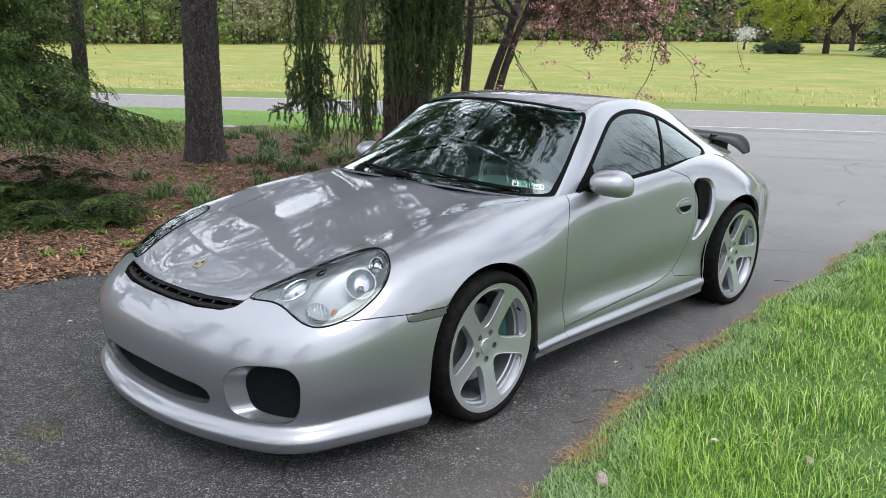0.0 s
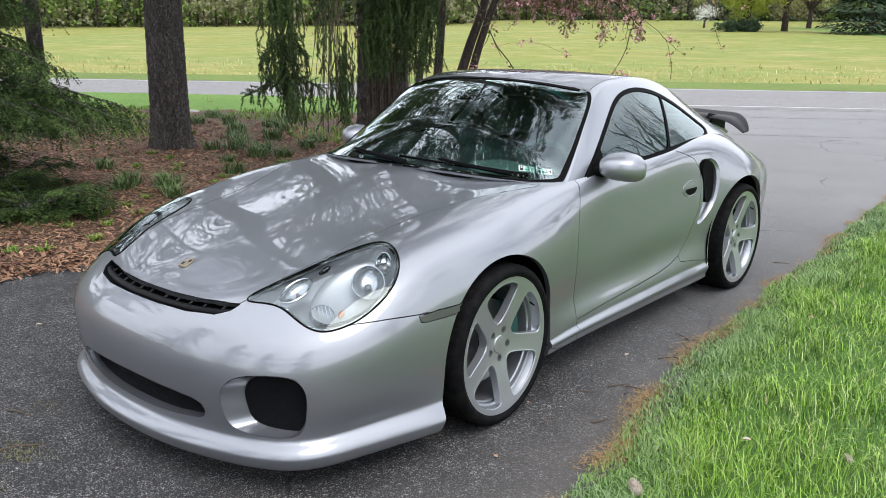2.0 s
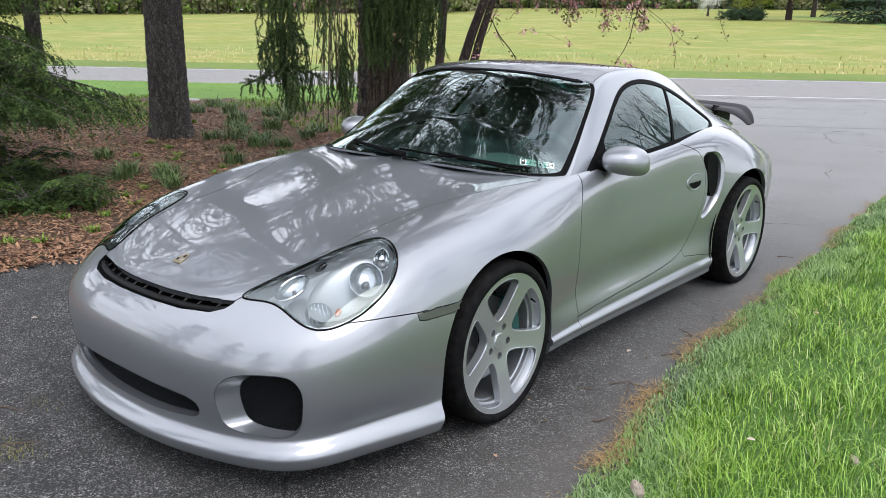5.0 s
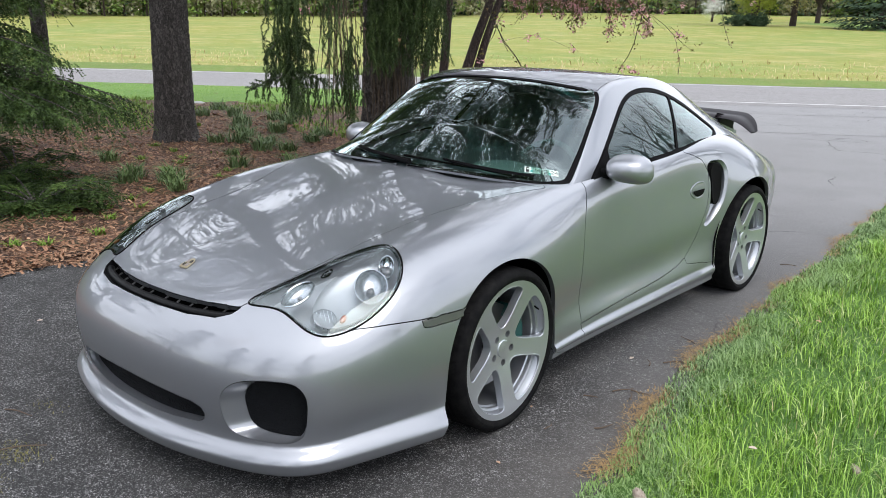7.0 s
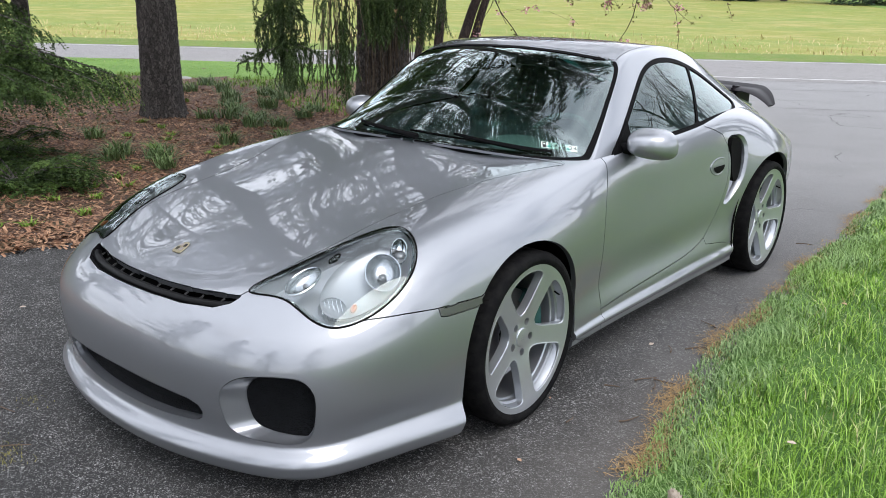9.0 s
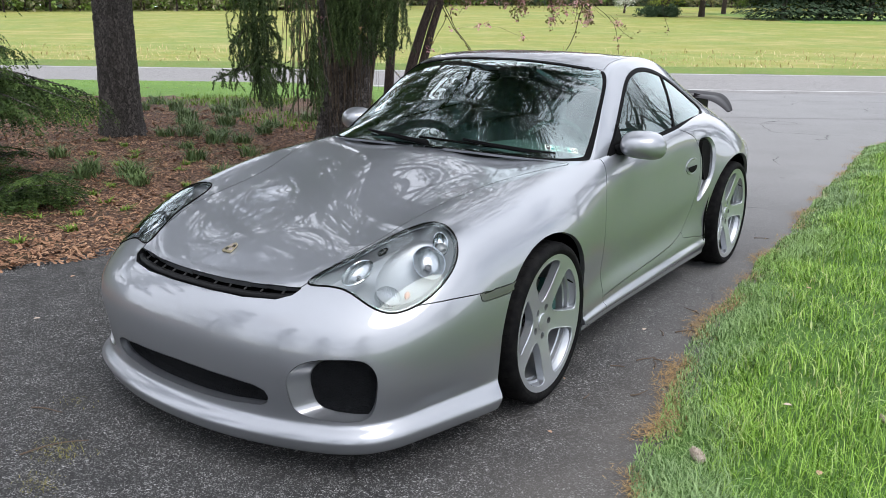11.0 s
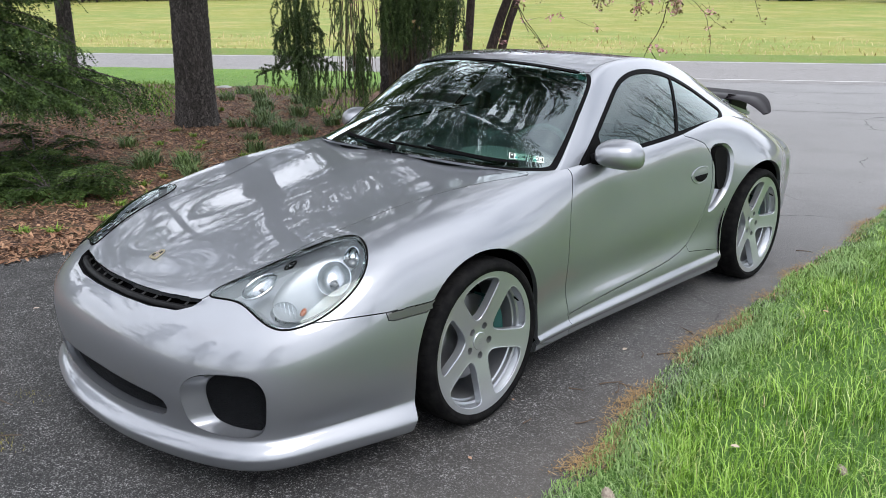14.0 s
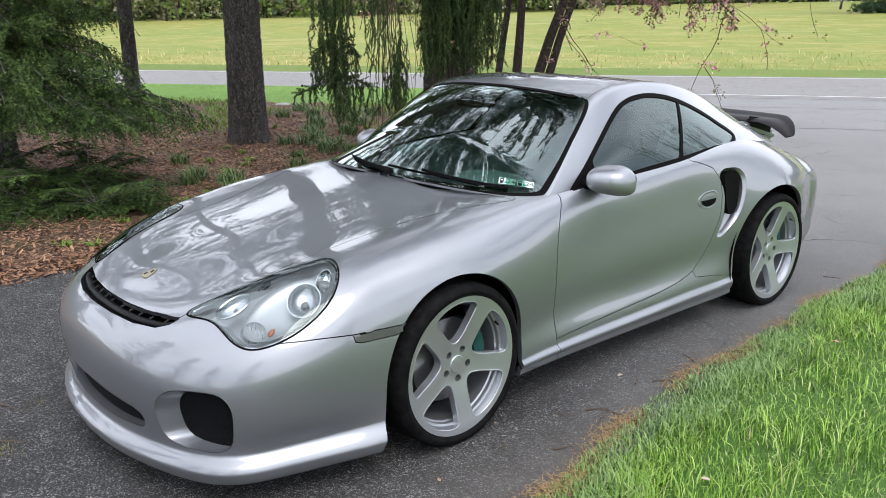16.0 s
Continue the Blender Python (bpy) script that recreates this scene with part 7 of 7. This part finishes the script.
def far_fir(label, x, y, z, h, rad, seed, per=2600):
    q = np.random.default_rng(seed)
    t = empty("fir_tree", label, "tree", (x, y, z - 0.1), group="firs across the field")
    part("trunk", tube([(0, 0, 0), (0, 0, h * 0.9)], [0.22, 0.03], 8), BARK, t)
    f = q.random(per) ** 0.75
    a = q.random(per) * 6.28
    rr = rad * (1 - f) * (0.55 + 0.5 * np.sqrt(q.random(per))) * (1 + 0.2 * np.sin(f * 60))
    p = np.stack((rr * np.cos(a), rr * np.sin(a), 0.2 + f * h * 0.98 - rr * 0.18), 1)
    w = np.stack((np.cos(a), np.sin(a), -0.45 + 0 * a), 1)
    s = (0.15 + 0.25 * q.random(per))[:, None] * (0.4 + 0.6 * (1 - f))[:, None]
    side = np.stack((-np.sin(a), np.cos(a), 0.2 * q.normal(size=per)), 1)
    tri_object("crown", np.stack((p - side * s * 0.45, p + side * s * 0.45, p + w * s), 1), FIR, t, "", "stuff")


x, y, z = out_there(1384, 68)
broad_tree("round-crowned tree in yellow-green spring leaf across the field", x, y, z, 0.30, 1.6, 3.3, 3.2, SPRING_LEAF, 71, 520, 60, 0.12)
x, y, z = out_there(1455, 70)
broad_tree("budding olive-brown tree across the field", x, y, z, 0.22, 2.2, 4.2, 3.6, OLIVE_LEAF, 72, 380, 38, 0.10)
x, y, z = out_there(1500, 84)
broad_tree("budding olive-brown tree across the field", x, y, z, 0.2, 2.0, 4.6, 3.6, OLIVE_LEAF, 73, 380, 38, 0.12)
for px, d, h, rad in ((1614, 66, 9, 3.4), (1690, 68, 9.5, 3.6), (1790, 70, 10, 3.6)):
    x, y, z = out_there(px, d)
    far_fir("broad dark blue-green fir across the field", x, y, z, h, rad, int(px), 12000)
x, y, z = out_there(1310, 82)
broad_tree("small white-blossomed tree across the field", x, y, z, 0.1, 0.8, 0.9, 0.7, WHITE_BLOOM, 75, 40, 24, 0.10)
for px, d, w in ((1352, 66, 0.9), (1372, 67, 0.8), (1396, 66.5, 0.7)):
    x, y, z = out_there(px, d)
    q = np.random.default_rng(int(px))
    t = empty("round_shrub", "clipped dark green shrub under the far tree", "shrub", (x, y, z - 0.05), group="shrubs across the field")
    c = crown_points(q, w, 0.45, 0.45, 90)
    tri_object("foliage", leaf_cards(c, 0.2, 22, 0.10, q), FIR, t, "", "stuff")


def far_wood():
    """The wood behind the field: one band of mixed trees."""
    q = np.random.default_rng(90)
    groups = {"fir": [], "grey": [], "green": [], "wood": []}
    for row, (d0, n) in enumerate(((92, 150), (97, 150), (103, 150), (110, 140), (118, 120))):
        for k in range(n):
            px = -2300 + 5600 * (k + q.random()) / n
            p = EYE + bearing(px) * (d0 + q.normal(0, 2.0)) * (1.0 if px < 900 else 1.18)
            z = float(field_height(p[0], p[1]))
            kind = q.random()
            if kind < (0.48 if px > 1080 else 0.30):
                h, rad, m = 9 + 7 * q.random(), 2.2 + q.random(), 600 if row < 2 else 260
                f = q.random(m) ** 0.7
                a = q.random(m) * 6.28
                rr = rad * (1 - f) * (0.5 + 0.5 * np.sqrt(q.random(m)))
                c = np.stack((p[0] + rr * np.cos(a), p[1] + rr * np.sin(a), z + 0.3 + f * h - rr * 0.2), 1)
                w = np.stack((np.cos(a), np.sin(a), -0.5 + 0 * a), 1)
                s = (0.5 + 0.7 * q.random(m))[:, None] * (0.6 if row < 2 else 1.7)
                sd = np.stack((-np.sin(a), np.cos(a), 0.2 * q.normal(size=m)), 1)
                groups["fir"].append(np.stack((c - sd * s * 0.5, c + sd * s * 0.5, c + w * s), 1))
            else:
                rx, rz = 2.0 + 1.6 * q.random(), 2.6 + 2.4 * q.random()
                c = crown_points(q, rx, rz, 0.6 + rz, 46) + np.array((p[0], p[1], z))
                groups["grey" if q.random() < (0.5 if px < 900 else 0.75) else "green"].append(leaf_cards(c, 0.75, 13 if row < 2 else 5, 0.28 if row < 2 else 0.85, q))
            # undergrowth
            c = np.stack((p[0] + q.normal(0, 2.2, 22), p[1] + q.normal(0, 2.2, 22), z + 0.3 + 2.6 * q.random(22)), 1)
            groups["grey" if q.random() < 0.6 else "green"].append(leaf_cards(c, 0.8, 11 if row < 2 else 5, 0.30 if row < 2 else 0.95, q))
            # stem
            b = np.array((p[0], p[1], z))
            groups["wood"].append(np.array([[b + (-0.12, 0, 0), b + (0.12, 0, 0), b + (0.0, 0, 6.5)], [b + (0, -0.12, 0), b + (0, 0.12, 0), b + (0, 0, 6.5)]]))
    for key, mat, label in (("fir", FIR, "far band of dark firs behind the field"), ("grey", GREY_LEAF, "far band of budding grey-green trees"), ("green", MID_LEAF, "far band of fresh green trees"), ("wood", BARK_DOG, "grey stems of the far wood")):
        tri_object("far_wood", np.concatenate(groups[key]), mat, None, label, "stuff")["category"] = "woods"


far_wood()


# ---- grass, litter and small plants ----
def blades(x, y, z, h, w, q, lean=0.55):
    """Bent grass blades, three triangles each."""
    n = len(x)
    a = q.random(n) * 6.28
    d = np.stack((np.cos(a), np.sin(a), 0 * a), 1)
    s = np.stack((-np.sin(a), np.cos(a), 0 * a), 1) * (w * 0.5)[:, None]
    b = np.stack((x, y, z), 1)
    k = (lean * q.random(n) * h)[:, None]
    up = np.array((0, 0, 1.0))
    m = b + d * k * 0.35 + up * (h * 0.6)[:, None]
    t = b + d * k * 1.15 + up * (h * (0.98 - 0.25 * q.random(n)))[:, None]
    return np.concatenate((np.stack((b - s, b + s, m + s * 0.8), 1), np.stack((b - s, m + s * 0.8, m - s * 0.8), 1), np.stack((m - s * 0.8, m + s * 0.8, t), 1)), 1).reshape(-1, 3, 3)


def blade_object(name, tris, material, label, category):
    """Blades as three joined triangles, so that each keeps one tint."""
    n = len(tris) // 3
    t = tris.reshape(n, 3, 3, 3)
    v = np.stack((t[:, 0, 0], t[:, 0, 1], t[:, 0, 2], t[:, 1, 2], t[:, 2, 2]), 1).reshape(-1, 3)
    b = np.arange(n)[:, None] * 5
    f = np.stack((b + (0, 1, 2), b + (0, 2, 3), b + (3, 2, 4)), 1).reshape(-1, 3)
    me = bpy.data.meshes.new(name)
    me.vertices.add(len(v))
    me.vertices.foreach_set("co", v.reshape(-1))
    me.loops.add(len(f) * 3)
    me.loops.foreach_set("vertex_index", f.reshape(-1).astype(np.int32))
    me.polygons.add(len(f))
    me.polygons.foreach_set("loop_start", np.arange(0, len(f) * 3, 3, dtype=np.int32))
    me.polygons.foreach_set("loop_total", np.full(len(f), 3, dtype=np.int32))
    me.update(calc_edges=True)
    me.materials.append(material)
    return tagged(new(name, me), label, category, kind="stuff")


def grass_mat():
    k = Mat("grass_blade", (0.12, 0.25, 0.03), 0.5, Specular_IOR_Level=0.3)
    r = k.island()
    c = k.ramp(r, [(0.0, (0.070, 0.150, 0.022)), (0.4, (0.17, 0.32, 0.045)), (0.72, (0.29, 0.47, 0.072)), (0.90, (0.40, 0.54, 0.15)), (0.97, (0.52, 0.57, 0.28)), (1.0, (0.46, 0.38, 0.20))])
    big = k.noise(0.9, 4)
    c = k.mix(k.span(big, 0.42, 0.66, 0, 0.45), c, (0.23, 0.40, 0.045))
    c = k.mix(k.span(k.noise(1.6, 4), 0.52, 0.70, 0, 0.45), c, (0.15, 0.26, 0.085))
    k.color(c)
    k.set("Transmission Weight", 0.0)
    return k.m


GRASS = grass_mat()
GRASS_EDGE = leaf_mat("edge_grass_blade", (0.10, 0.185, 0.062), (0.33, 0.45, 0.21), (0.24, 0.38, 0.10), 0.5)
DRY = leaf_mat("dry_thatch", (0.20, 0.12, 0.055), (0.42, 0.29, 0.14), None, 0.9)


def lawn_blades():
    q = np.random.default_rng(101)
    sets, rim = [], []
    n = 150000
    y = -1.6 + 11.2 * q.random(n) ** 1.75
    d = 2.7 * q.random(n) ** 1.1 - 0.02
    d[:34000] = 0.34 * q.random(34000) - 0.035
    x = right_edge(y) + 0.010 * np.sin(y * 4.3) + 0.009 * np.sin(y * 11.7 + 1) + d
    clump = 0.75 + 0.35 * np.sin(x * 6.1 + 2 * np.sin(y * 3.3)) * np.sin(y * 5.7 + 1.5 * np.sin(x * 2.9))
    hh = 0.090 * (0.5 + 0.8 * q.random(n)) * clump * np.clip(0.42 + d * 3, 0.42, 1)
    w = (0.0024 + 0.0026 * q.random(n)) * (1 + 0.13 * np.clip(y, 0, 9))
    tris = blades(x, y, 0.005 + 0 * x, hh, w, q, 0.95).reshape(n, -1)
    near = d + 0.10 * np.sin(y * 3.7) + 0.07 * q.normal(size=n) < 0.22
    sets.append(tris[~near].reshape(-1, 3, 3))
    rim.append(tris[near].reshape(-1, 3, 3))
    # the lawn beyond, thinner and coarser
    n = 36000
    y = -11 + 26 * q.random(n)
    d = 16 * q.random(n) ** 1.5
    away = (d > 2.2) | (y < -1.5)
    x, y = (right_edge(y) + d + 0.03)[away], y[away]
    sets.append(blades(x, y, 0.005 + 0 * x, 0.05 + 0.05 * q.random(len(x)), 0.008 + 0.008 * q.random(len(x)), q, 0.7))
    blade_object("lawn_grass", np.concatenate(sets), GRASS, "lush uneven green lawn grass along the driveway", "grass")
    blade_object("lawn_grass", np.concatenate(rim), GRASS_EDGE, "finer blue-green grass along the lawn's edge", "grass")
    # dry thatch where the lawn meets the asphalt
    n = 24000
    y = -1.2 + 10.2 * q.random(n) ** 1.6
    d = q.normal(-0.02, 0.034, n) + 0.05 * np.sin(y * 9) * q.random(n)
    x = right_edge(y) + 0.010 * np.sin(y * 4.3) + 0.009 * np.sin(y * 11.7 + 1) + d
    dens = (np.sin(y * 5.3) + np.sin(y * 12.1 + 1) + 1.5 > q.random(n) * 2.4)
    x, y = x[dens], y[dens]
    n = len(x)
    a = q.random(n) * 6.28
    ln = 0.012 + 0.028 * q.random(n)
    dirs = np.stack((np.cos(a) * ln, np.sin(a) * ln, 0.35 * ln * q.normal(size=n)), 1)
    s = np.stack((-np.sin(a), np.cos(a), 0 * a), 1) * 0.0016
    b = np.stack((x, y, 0.006 + 0.012 * q.random(n)), 1)
    tri_object("dry_thatch", np.stack((b - s, b + s, b + dirs), 1), DRY, None, "dry brown thatch along the lawn's edge", "stuff")["category"] = "litter"


lawn_blades()


def bed_litter():
    """Chips and needles over the mulch, thickest by the drive."""
    q = np.random.default_rng(105)
    n = 44000
    y = -3.2 + 8.5 * q.random(n)
    d = 0.02 + 5.5 * q.random(n) ** 1.3
    x = left_edge(y) + 0.05 * np.sin(y * 3.1) + 0.035 * np.sin(y * 7.7 + 1) - d + 0.03
    z = bed_height(x, y) * np.clip(d / 0.25, 0, 1) + 0.012 * np.sin(x * 5.1 + y * 3) * np.sin(y * 4.3 - x * 2) + 0.012
    a = q.random(n) * 6.28
    ln = 0.018 + 0.04 * q.random(n)
    w = 0.003 + 0.006 * q.random(n)
    dirs = np.stack((np.cos(a) * ln, np.sin(a) * ln, 0.3 * ln * q.normal(size=n)), 1)
    s = np.stack((-np.sin(a) * w, np.cos(a) * w, 0.3 * w * q.normal(size=n)), 1)
    b = np.stack((x, y, z), 1)
    tri_object("mulch_chips", np.concatenate((np.stack((b - s, b + s, b + dirs + s), 1), np.stack((b - s, b + dirs + s, b + dirs - s), 1))), CHIP, None, "reddish brown bark chips and dry needles", "stuff")["category"] = "mulch"


CHIP = leaf_mat("bark_chip", (0.095, 0.046, 0.028), (0.48, 0.29, 0.18), (0.23, 0.115, 0.068), 0.95)
bed_litter()

TUFT = leaf_mat("tuft_leaf", (0.075, 0.13, 0.045), (0.17, 0.24, 0.09), (0.12, 0.18, 0.075), 0.55)
WEED = leaf_mat("weed_leaf", (0.12, 0.22, 0.03), (0.20, 0.30, 0.05), None, 0.6)


def tuft(x, y, size, seed, mat=None, label="clump of strap-leaved green perennials in the mulch"):
    q = np.random.default_rng(seed)
    n = int(110 * size / 0.25)
    z = bed_level(x, y)
    t = empty("perennial_clump", label, "plant", (x, y, z), group="perennial clumps")
    rr = 0.45 * size * np.sqrt(q.random(n))
    a = q.random(n) * 6.28
    ob = blade_object("leaves", blades(rr * np.cos(a), rr * np.sin(a), 0 * a - 0.01, 0.72 * size * (0.6 + 0.6 * q.random(n)), 0.008 + 0.007 * q.random(n), q, 1.7), mat or TUFT, "", "")
    ob.parent = t


for k, (x, y, s) in enumerate(((-4.55, 1.48, 0.24), (-4.15, 1.62, 0.22), (-3.9, 1.53, 0.20), (-5.58, 3.42, 0.27), (-5.3, 3.6, 0.24), (-5.75, 3.2, 0.2), (-7.6, 4.8, 0.28), (-6.85, 4.95, 0.26), (-7.95, 4.5, 0.24), (-6.45, 4.85, 0.26), (-4.45, 2.58, 0.22), (-5.4, 1.7, 0.2), (-6.0, 4.3, 0.26), (-5.2, 4.2, 0.22), (-6.3, 3.9, 0.2), (-7.2, 5.6, 0.26), (-8.6, 5.2, 0.25), (-5.0, 2.9, 0.16), (-4.8, 4.9, 0.24), (-5.6, 5.4, 0.26), (-3.75, 2.3, 0.18), (-4.3, 1.75, 0.24), (-4.4, 1.35, 0.20), (-5.05, 3.35, 0.26), (-4.85, 3.55, 0.22), (-5.9, 3.75, 0.24), (-6.6, 4.2, 0.26), (-5.45, 4.6, 0.24), (-4.25, 3.1, 0.2), (-6.9, 4.4, 0.22))):
    tuft(x, y, s, 200 + k)
for k, (x, y) in enumerate(((-3.33, 0.61), (-3.8, 1.04), (-3.5, 0.95), (-3.1, -0.2), (-4.9, 2.2), (-5.5, 2.5), (-4.1, 2.1), (-6.6, 2.2), (-3.3, 1.4), (-4.6, 3.3), (-7.0, 3.8), (-3.0, 0.35), (-3.65, 0.75), (-3.2, 0.9), (-3.45, 0.35), (-3.95, 1.3), (-4.7, 1.9), (-5.1, 2.35), (-5.9, 2.5), (-4.3, 2.35), (-3.55, 1.75), (-2.95, -0.05), (-5.3, 2.0))):
    tuft(x, y, 0.09, 240 + k, WEED, "small bright green weed in the mulch")


def weeds_cover():
    """Low green growth between the bed and the lawn."""
    q = np.random.default_rng(130)
    n = 22000
    r0 = -22 + 21 * q.random(n)
    s0 = 5.0 + 5.2 * q.random(n) ** 0.8
    x, y = E_R[0] * r0 + N_R[0] * s0, E_R[1] * r0 + N_R[1] * s0
    keep = (x < left_edge(y) - 0.15) & (np.sin(x * 2.1 + 1.3 * np.sin(y * 1.7)) + np.sin(y * 2.6 + x) > 0.75 - 0.35 * (s0 - 6.5))
    x, y = x[keep], y[keep]
    blade_object("ground_cover", blades(x, y, bed_height(x, y), 0.05 + 0.06 * q.random(len(x)), 0.012 + 0.008 * q.random(len(x)), q, 1.2), WEED, "patchy green ground cover at the back of the mulch bed", "ground cover")
    n = 26000
    r0, s0 = -34 + 33 * q.random(n), 9.95 + 4.8 * q.random(n)
    x, y = E_R[0] * r0 + N_R[0] * s0, E_R[1] * r0 + N_R[1] * s0
    blade_object("lawn_grass", blades(x, y, np.maximum(bed_height(x, y), 0.03) - 0.08 * np.clip((s0 - 14.4) / 0.5, 0, 1), 0.022 + 0.022 * q.random(n), 0.010 + 0.008 * q.random(n), q, 0.8), GRASS, "short bright green grass of the roadside lawn", "grass")
    # tall dry stems and tufts along the edge of the field
    n = 17000
    r0, s0 = -60 + 115 * q.random(n), 22.5 + 8 * q.random(n) ** 1.8
    x, y = E_R[0] * r0 + N_R[0] * s0, E_R[1] * r0 + N_R[1] * s0
    blade_object("dry_stalks", blades(x, y, field_height(x, y) - 0.02, 0.05 + 0.22 * q.random(n) ** 5, 0.014 + 0.022 * q.random(n), q, 1.3), STALK, "dry tan stalks and tufts at the edge of the field", "dry grass")


STALK = leaf_mat("dry_stalk", (0.40, 0.31, 0.14), (0.68, 0.58, 0.34), None, 0.9)
weeds_cover()


# pine cones, twigs and leaves on the lawn and the asphalt
CONE = leaf_mat("pine_cone", (0.24, 0.19, 0.15), (0.44, 0.38, 0.32), None, 0.9)


def pine_cone(x, y, z, ln, turn, seed):
    q = np.random.default_rng(seed)
    t = empty("pine_cone", "grey-brown pine cone lying in the grass", "pine cone", (x, y, z), group="pine cones")
    t.rotation_euler = (0, 0, turn)
    bm = tube([(-ln / 2, 0, 0), (0, 0, 0), (ln / 2, 0, 0)], [ln * 0.10, ln * 0.16, ln * 0.05], 10)
    part("core", bm, CONE, t)
    tr = []
    for k in range(90):
        f = k / 90
        a = k * 2.399
        r = ln * (0.10 + 0.14 * math.sin(math.pi * (0.15 + 0.8 * f)))
        p = np.array((-ln / 2 + f * ln, r * math.cos(a), r * math.sin(a)))
        o = unit(np.array((0.9, math.cos(a), math.sin(a))))
        sd = np.array((0, -math.sin(a), math.cos(a))) * ln * 0.075
        tr.append((p - sd - o * ln * 0.05, p + sd - o * ln * 0.05, p + o * ln * 0.09))
    tri_object("scales", np.array(tr), CONE, t, "", "stuff")


pine_cone(1.54, -0.19, 0.055, 0.075, 2.3, 1)
pine_cone(2.01, 0.48, 0.05, 0.05, 2.2, 2)
TWIG = Mat("twig_bark", (0.10, 0.07, 0.05), 0.9).m
TAN_LEAF = Mat("fallen_leaf", (0.42, 0.26, 0.17), 0.8).m
PALE_LEAF = Mat("pale_petal", (0.46, 0.37, 0.30), 0.8).m


def twig(x, y, ln, turn, z=0.006, r=0.0035, seed=0):
    q = np.random.default_rng(seed)
    d = np.array((math.cos(turn), math.sin(turn), 0))
    s = np.array((-d[1], d[0], 0))
    pts = [np.array((x, y, z)) + d * ln * (k / 6 - 0.5) + s * ln * 0.10 * math.sin(k * 0.6 + seed) for k in range(7)]
    ob = part("twig", tube(pts, list(np.linspace(r, r * 0.5, 7)), 6), TWIG, None)
    tagged(ob, "thin brown twig lying on the asphalt", "twig", "fallen twigs")


for k, (x, y, ln, tn) in enumerate(((1.09, 1.04, 0.13, 0.75), (1.05, 0.60, 0.10, 1.2), (1.12, 0.63, 0.09, 0.4), (1.10, 0.57, 0.07, 2.0), (1.0, 1.35, 0.10, 2.5), (0.98, 0.45, 0.06, 0.2), (-0.33, -1.36, 0.22, 1.1), (-0.62, -1.22, 0.14, 0.5), (1.0, 0.1, 0.05, 1.8), (0.99, 0.95, 0.07, 2.2), (1.16, 0.25, 0.09, 1.0), (0.93, 4.3, 0.12, 1.4), (0.9, 3.1, 0.1, 0.3))):
    twig(x, y, ln, tn, seed=k)


def fallen_leaf(x, y, z, size, turn, mat):
    bm = bmesh.new()
    o = loop_points([(0, -0.5), (0.28, -0.2), (0.3, 0.15), (0, 0.5), (-0.3, 0.15), (-0.28, -0.2)], 16)
    top = [bm.verts.new((p[0] * size, p[1] * size, 0.18 * size * abs(p[0]) * 2)) for p in o]
    low = [bm.verts.new((p[0] * size, p[1] * size, 0.18 * size * abs(p[0]) * 2 - 0.001)) for p in o]
    bm.faces.new(top)
    bm.faces.new(low[::-1])
    for i in range(16):
        bm.faces.new((top[i], low[i], low[(i + 1) % 16], top[(i + 1) % 16]))
    bmesh.ops.transform(bm, matrix=pose(x, y, z, 0, 0, turn), verts=bm.verts)
    tagged(part("fallen_leaf", bm, mat, None), "small dry fallen leaf", "leaf", "fallen leaves")


for k, (x, y, z, s) in enumerate(((0.905, 0.945, 0.006, 0.03), (0.85, 0.2, 0.006, 0.015), (1.02, -0.25, 0.006, 0.02), (1.7, 0.35, 0.07, 0.03), (2.1, 1.4, 0.075, 0.035), (1.9, -0.1, 0.07, 0.03), (0.3, -1.5, 0.006, 0.012), (1.45, 1.9, 0.07, 0.03), (2.4, 0.9, 0.075, 0.03), (-1.6, -0.7, 0.006, 0.03), (-2.1, -0.2, 0.006, 0.03), (1.75, 2.6, 0.075, 0.035))):
    fallen_leaf(x, y, z, s, 37 * k, TAN_LEAF if k % 3 else PALE_LEAF)


def moss_line():
    """Moss and grass in the asphalt's crack in front of the car."""
    q = np.random.default_rng(150)
    for cx, cy, n, sp in ((-0.30, -1.36, 200, 0.06), (-0.62, -1.12, 40, 0.05), (-0.15, -1.52, 120, 0.045)):
        x, y = q.normal(cx, sp, n), q.normal(cy, sp * 0.6, n)
        blade_object("crack_moss", blades(x, y, 0 * x + 0.001, 0.004 + 0.008 * q.random(n), 0.0018 + 0.002 * q.random(n), q, 2.0), MOSS, "yellow-green moss in a crack of the asphalt", "moss")


MOSS = leaf_mat("crack_moss", (0.12, 0.12, 0.035), (0.26, 0.23, 0.09), None, 0.9)
moss_line()
bm = bmesh.new()
bmesh.ops.create_icosphere(bm, subdivisions=3, radius=1, matrix=pose(-9.75, 5.5, 0.165) @ Matrix.Diagonal((0.24, 0.15, 0.06, 1)))
for v in bm.verts:
    v.co += Vector(noise.noise_vector(v.co * 3)) * 0.05
k = Mat("field_stone", (0.32, 0.31, 0.29), 0.9)
k.color(k.mix(k.noise(8, 5), (0.22, 0.21, 0.20), (0.42, 0.41, 0.39)))
tagged(part("edging_stone", bm, k.m, None), "flat grey stone at the edge of the mulch bed", "stone")
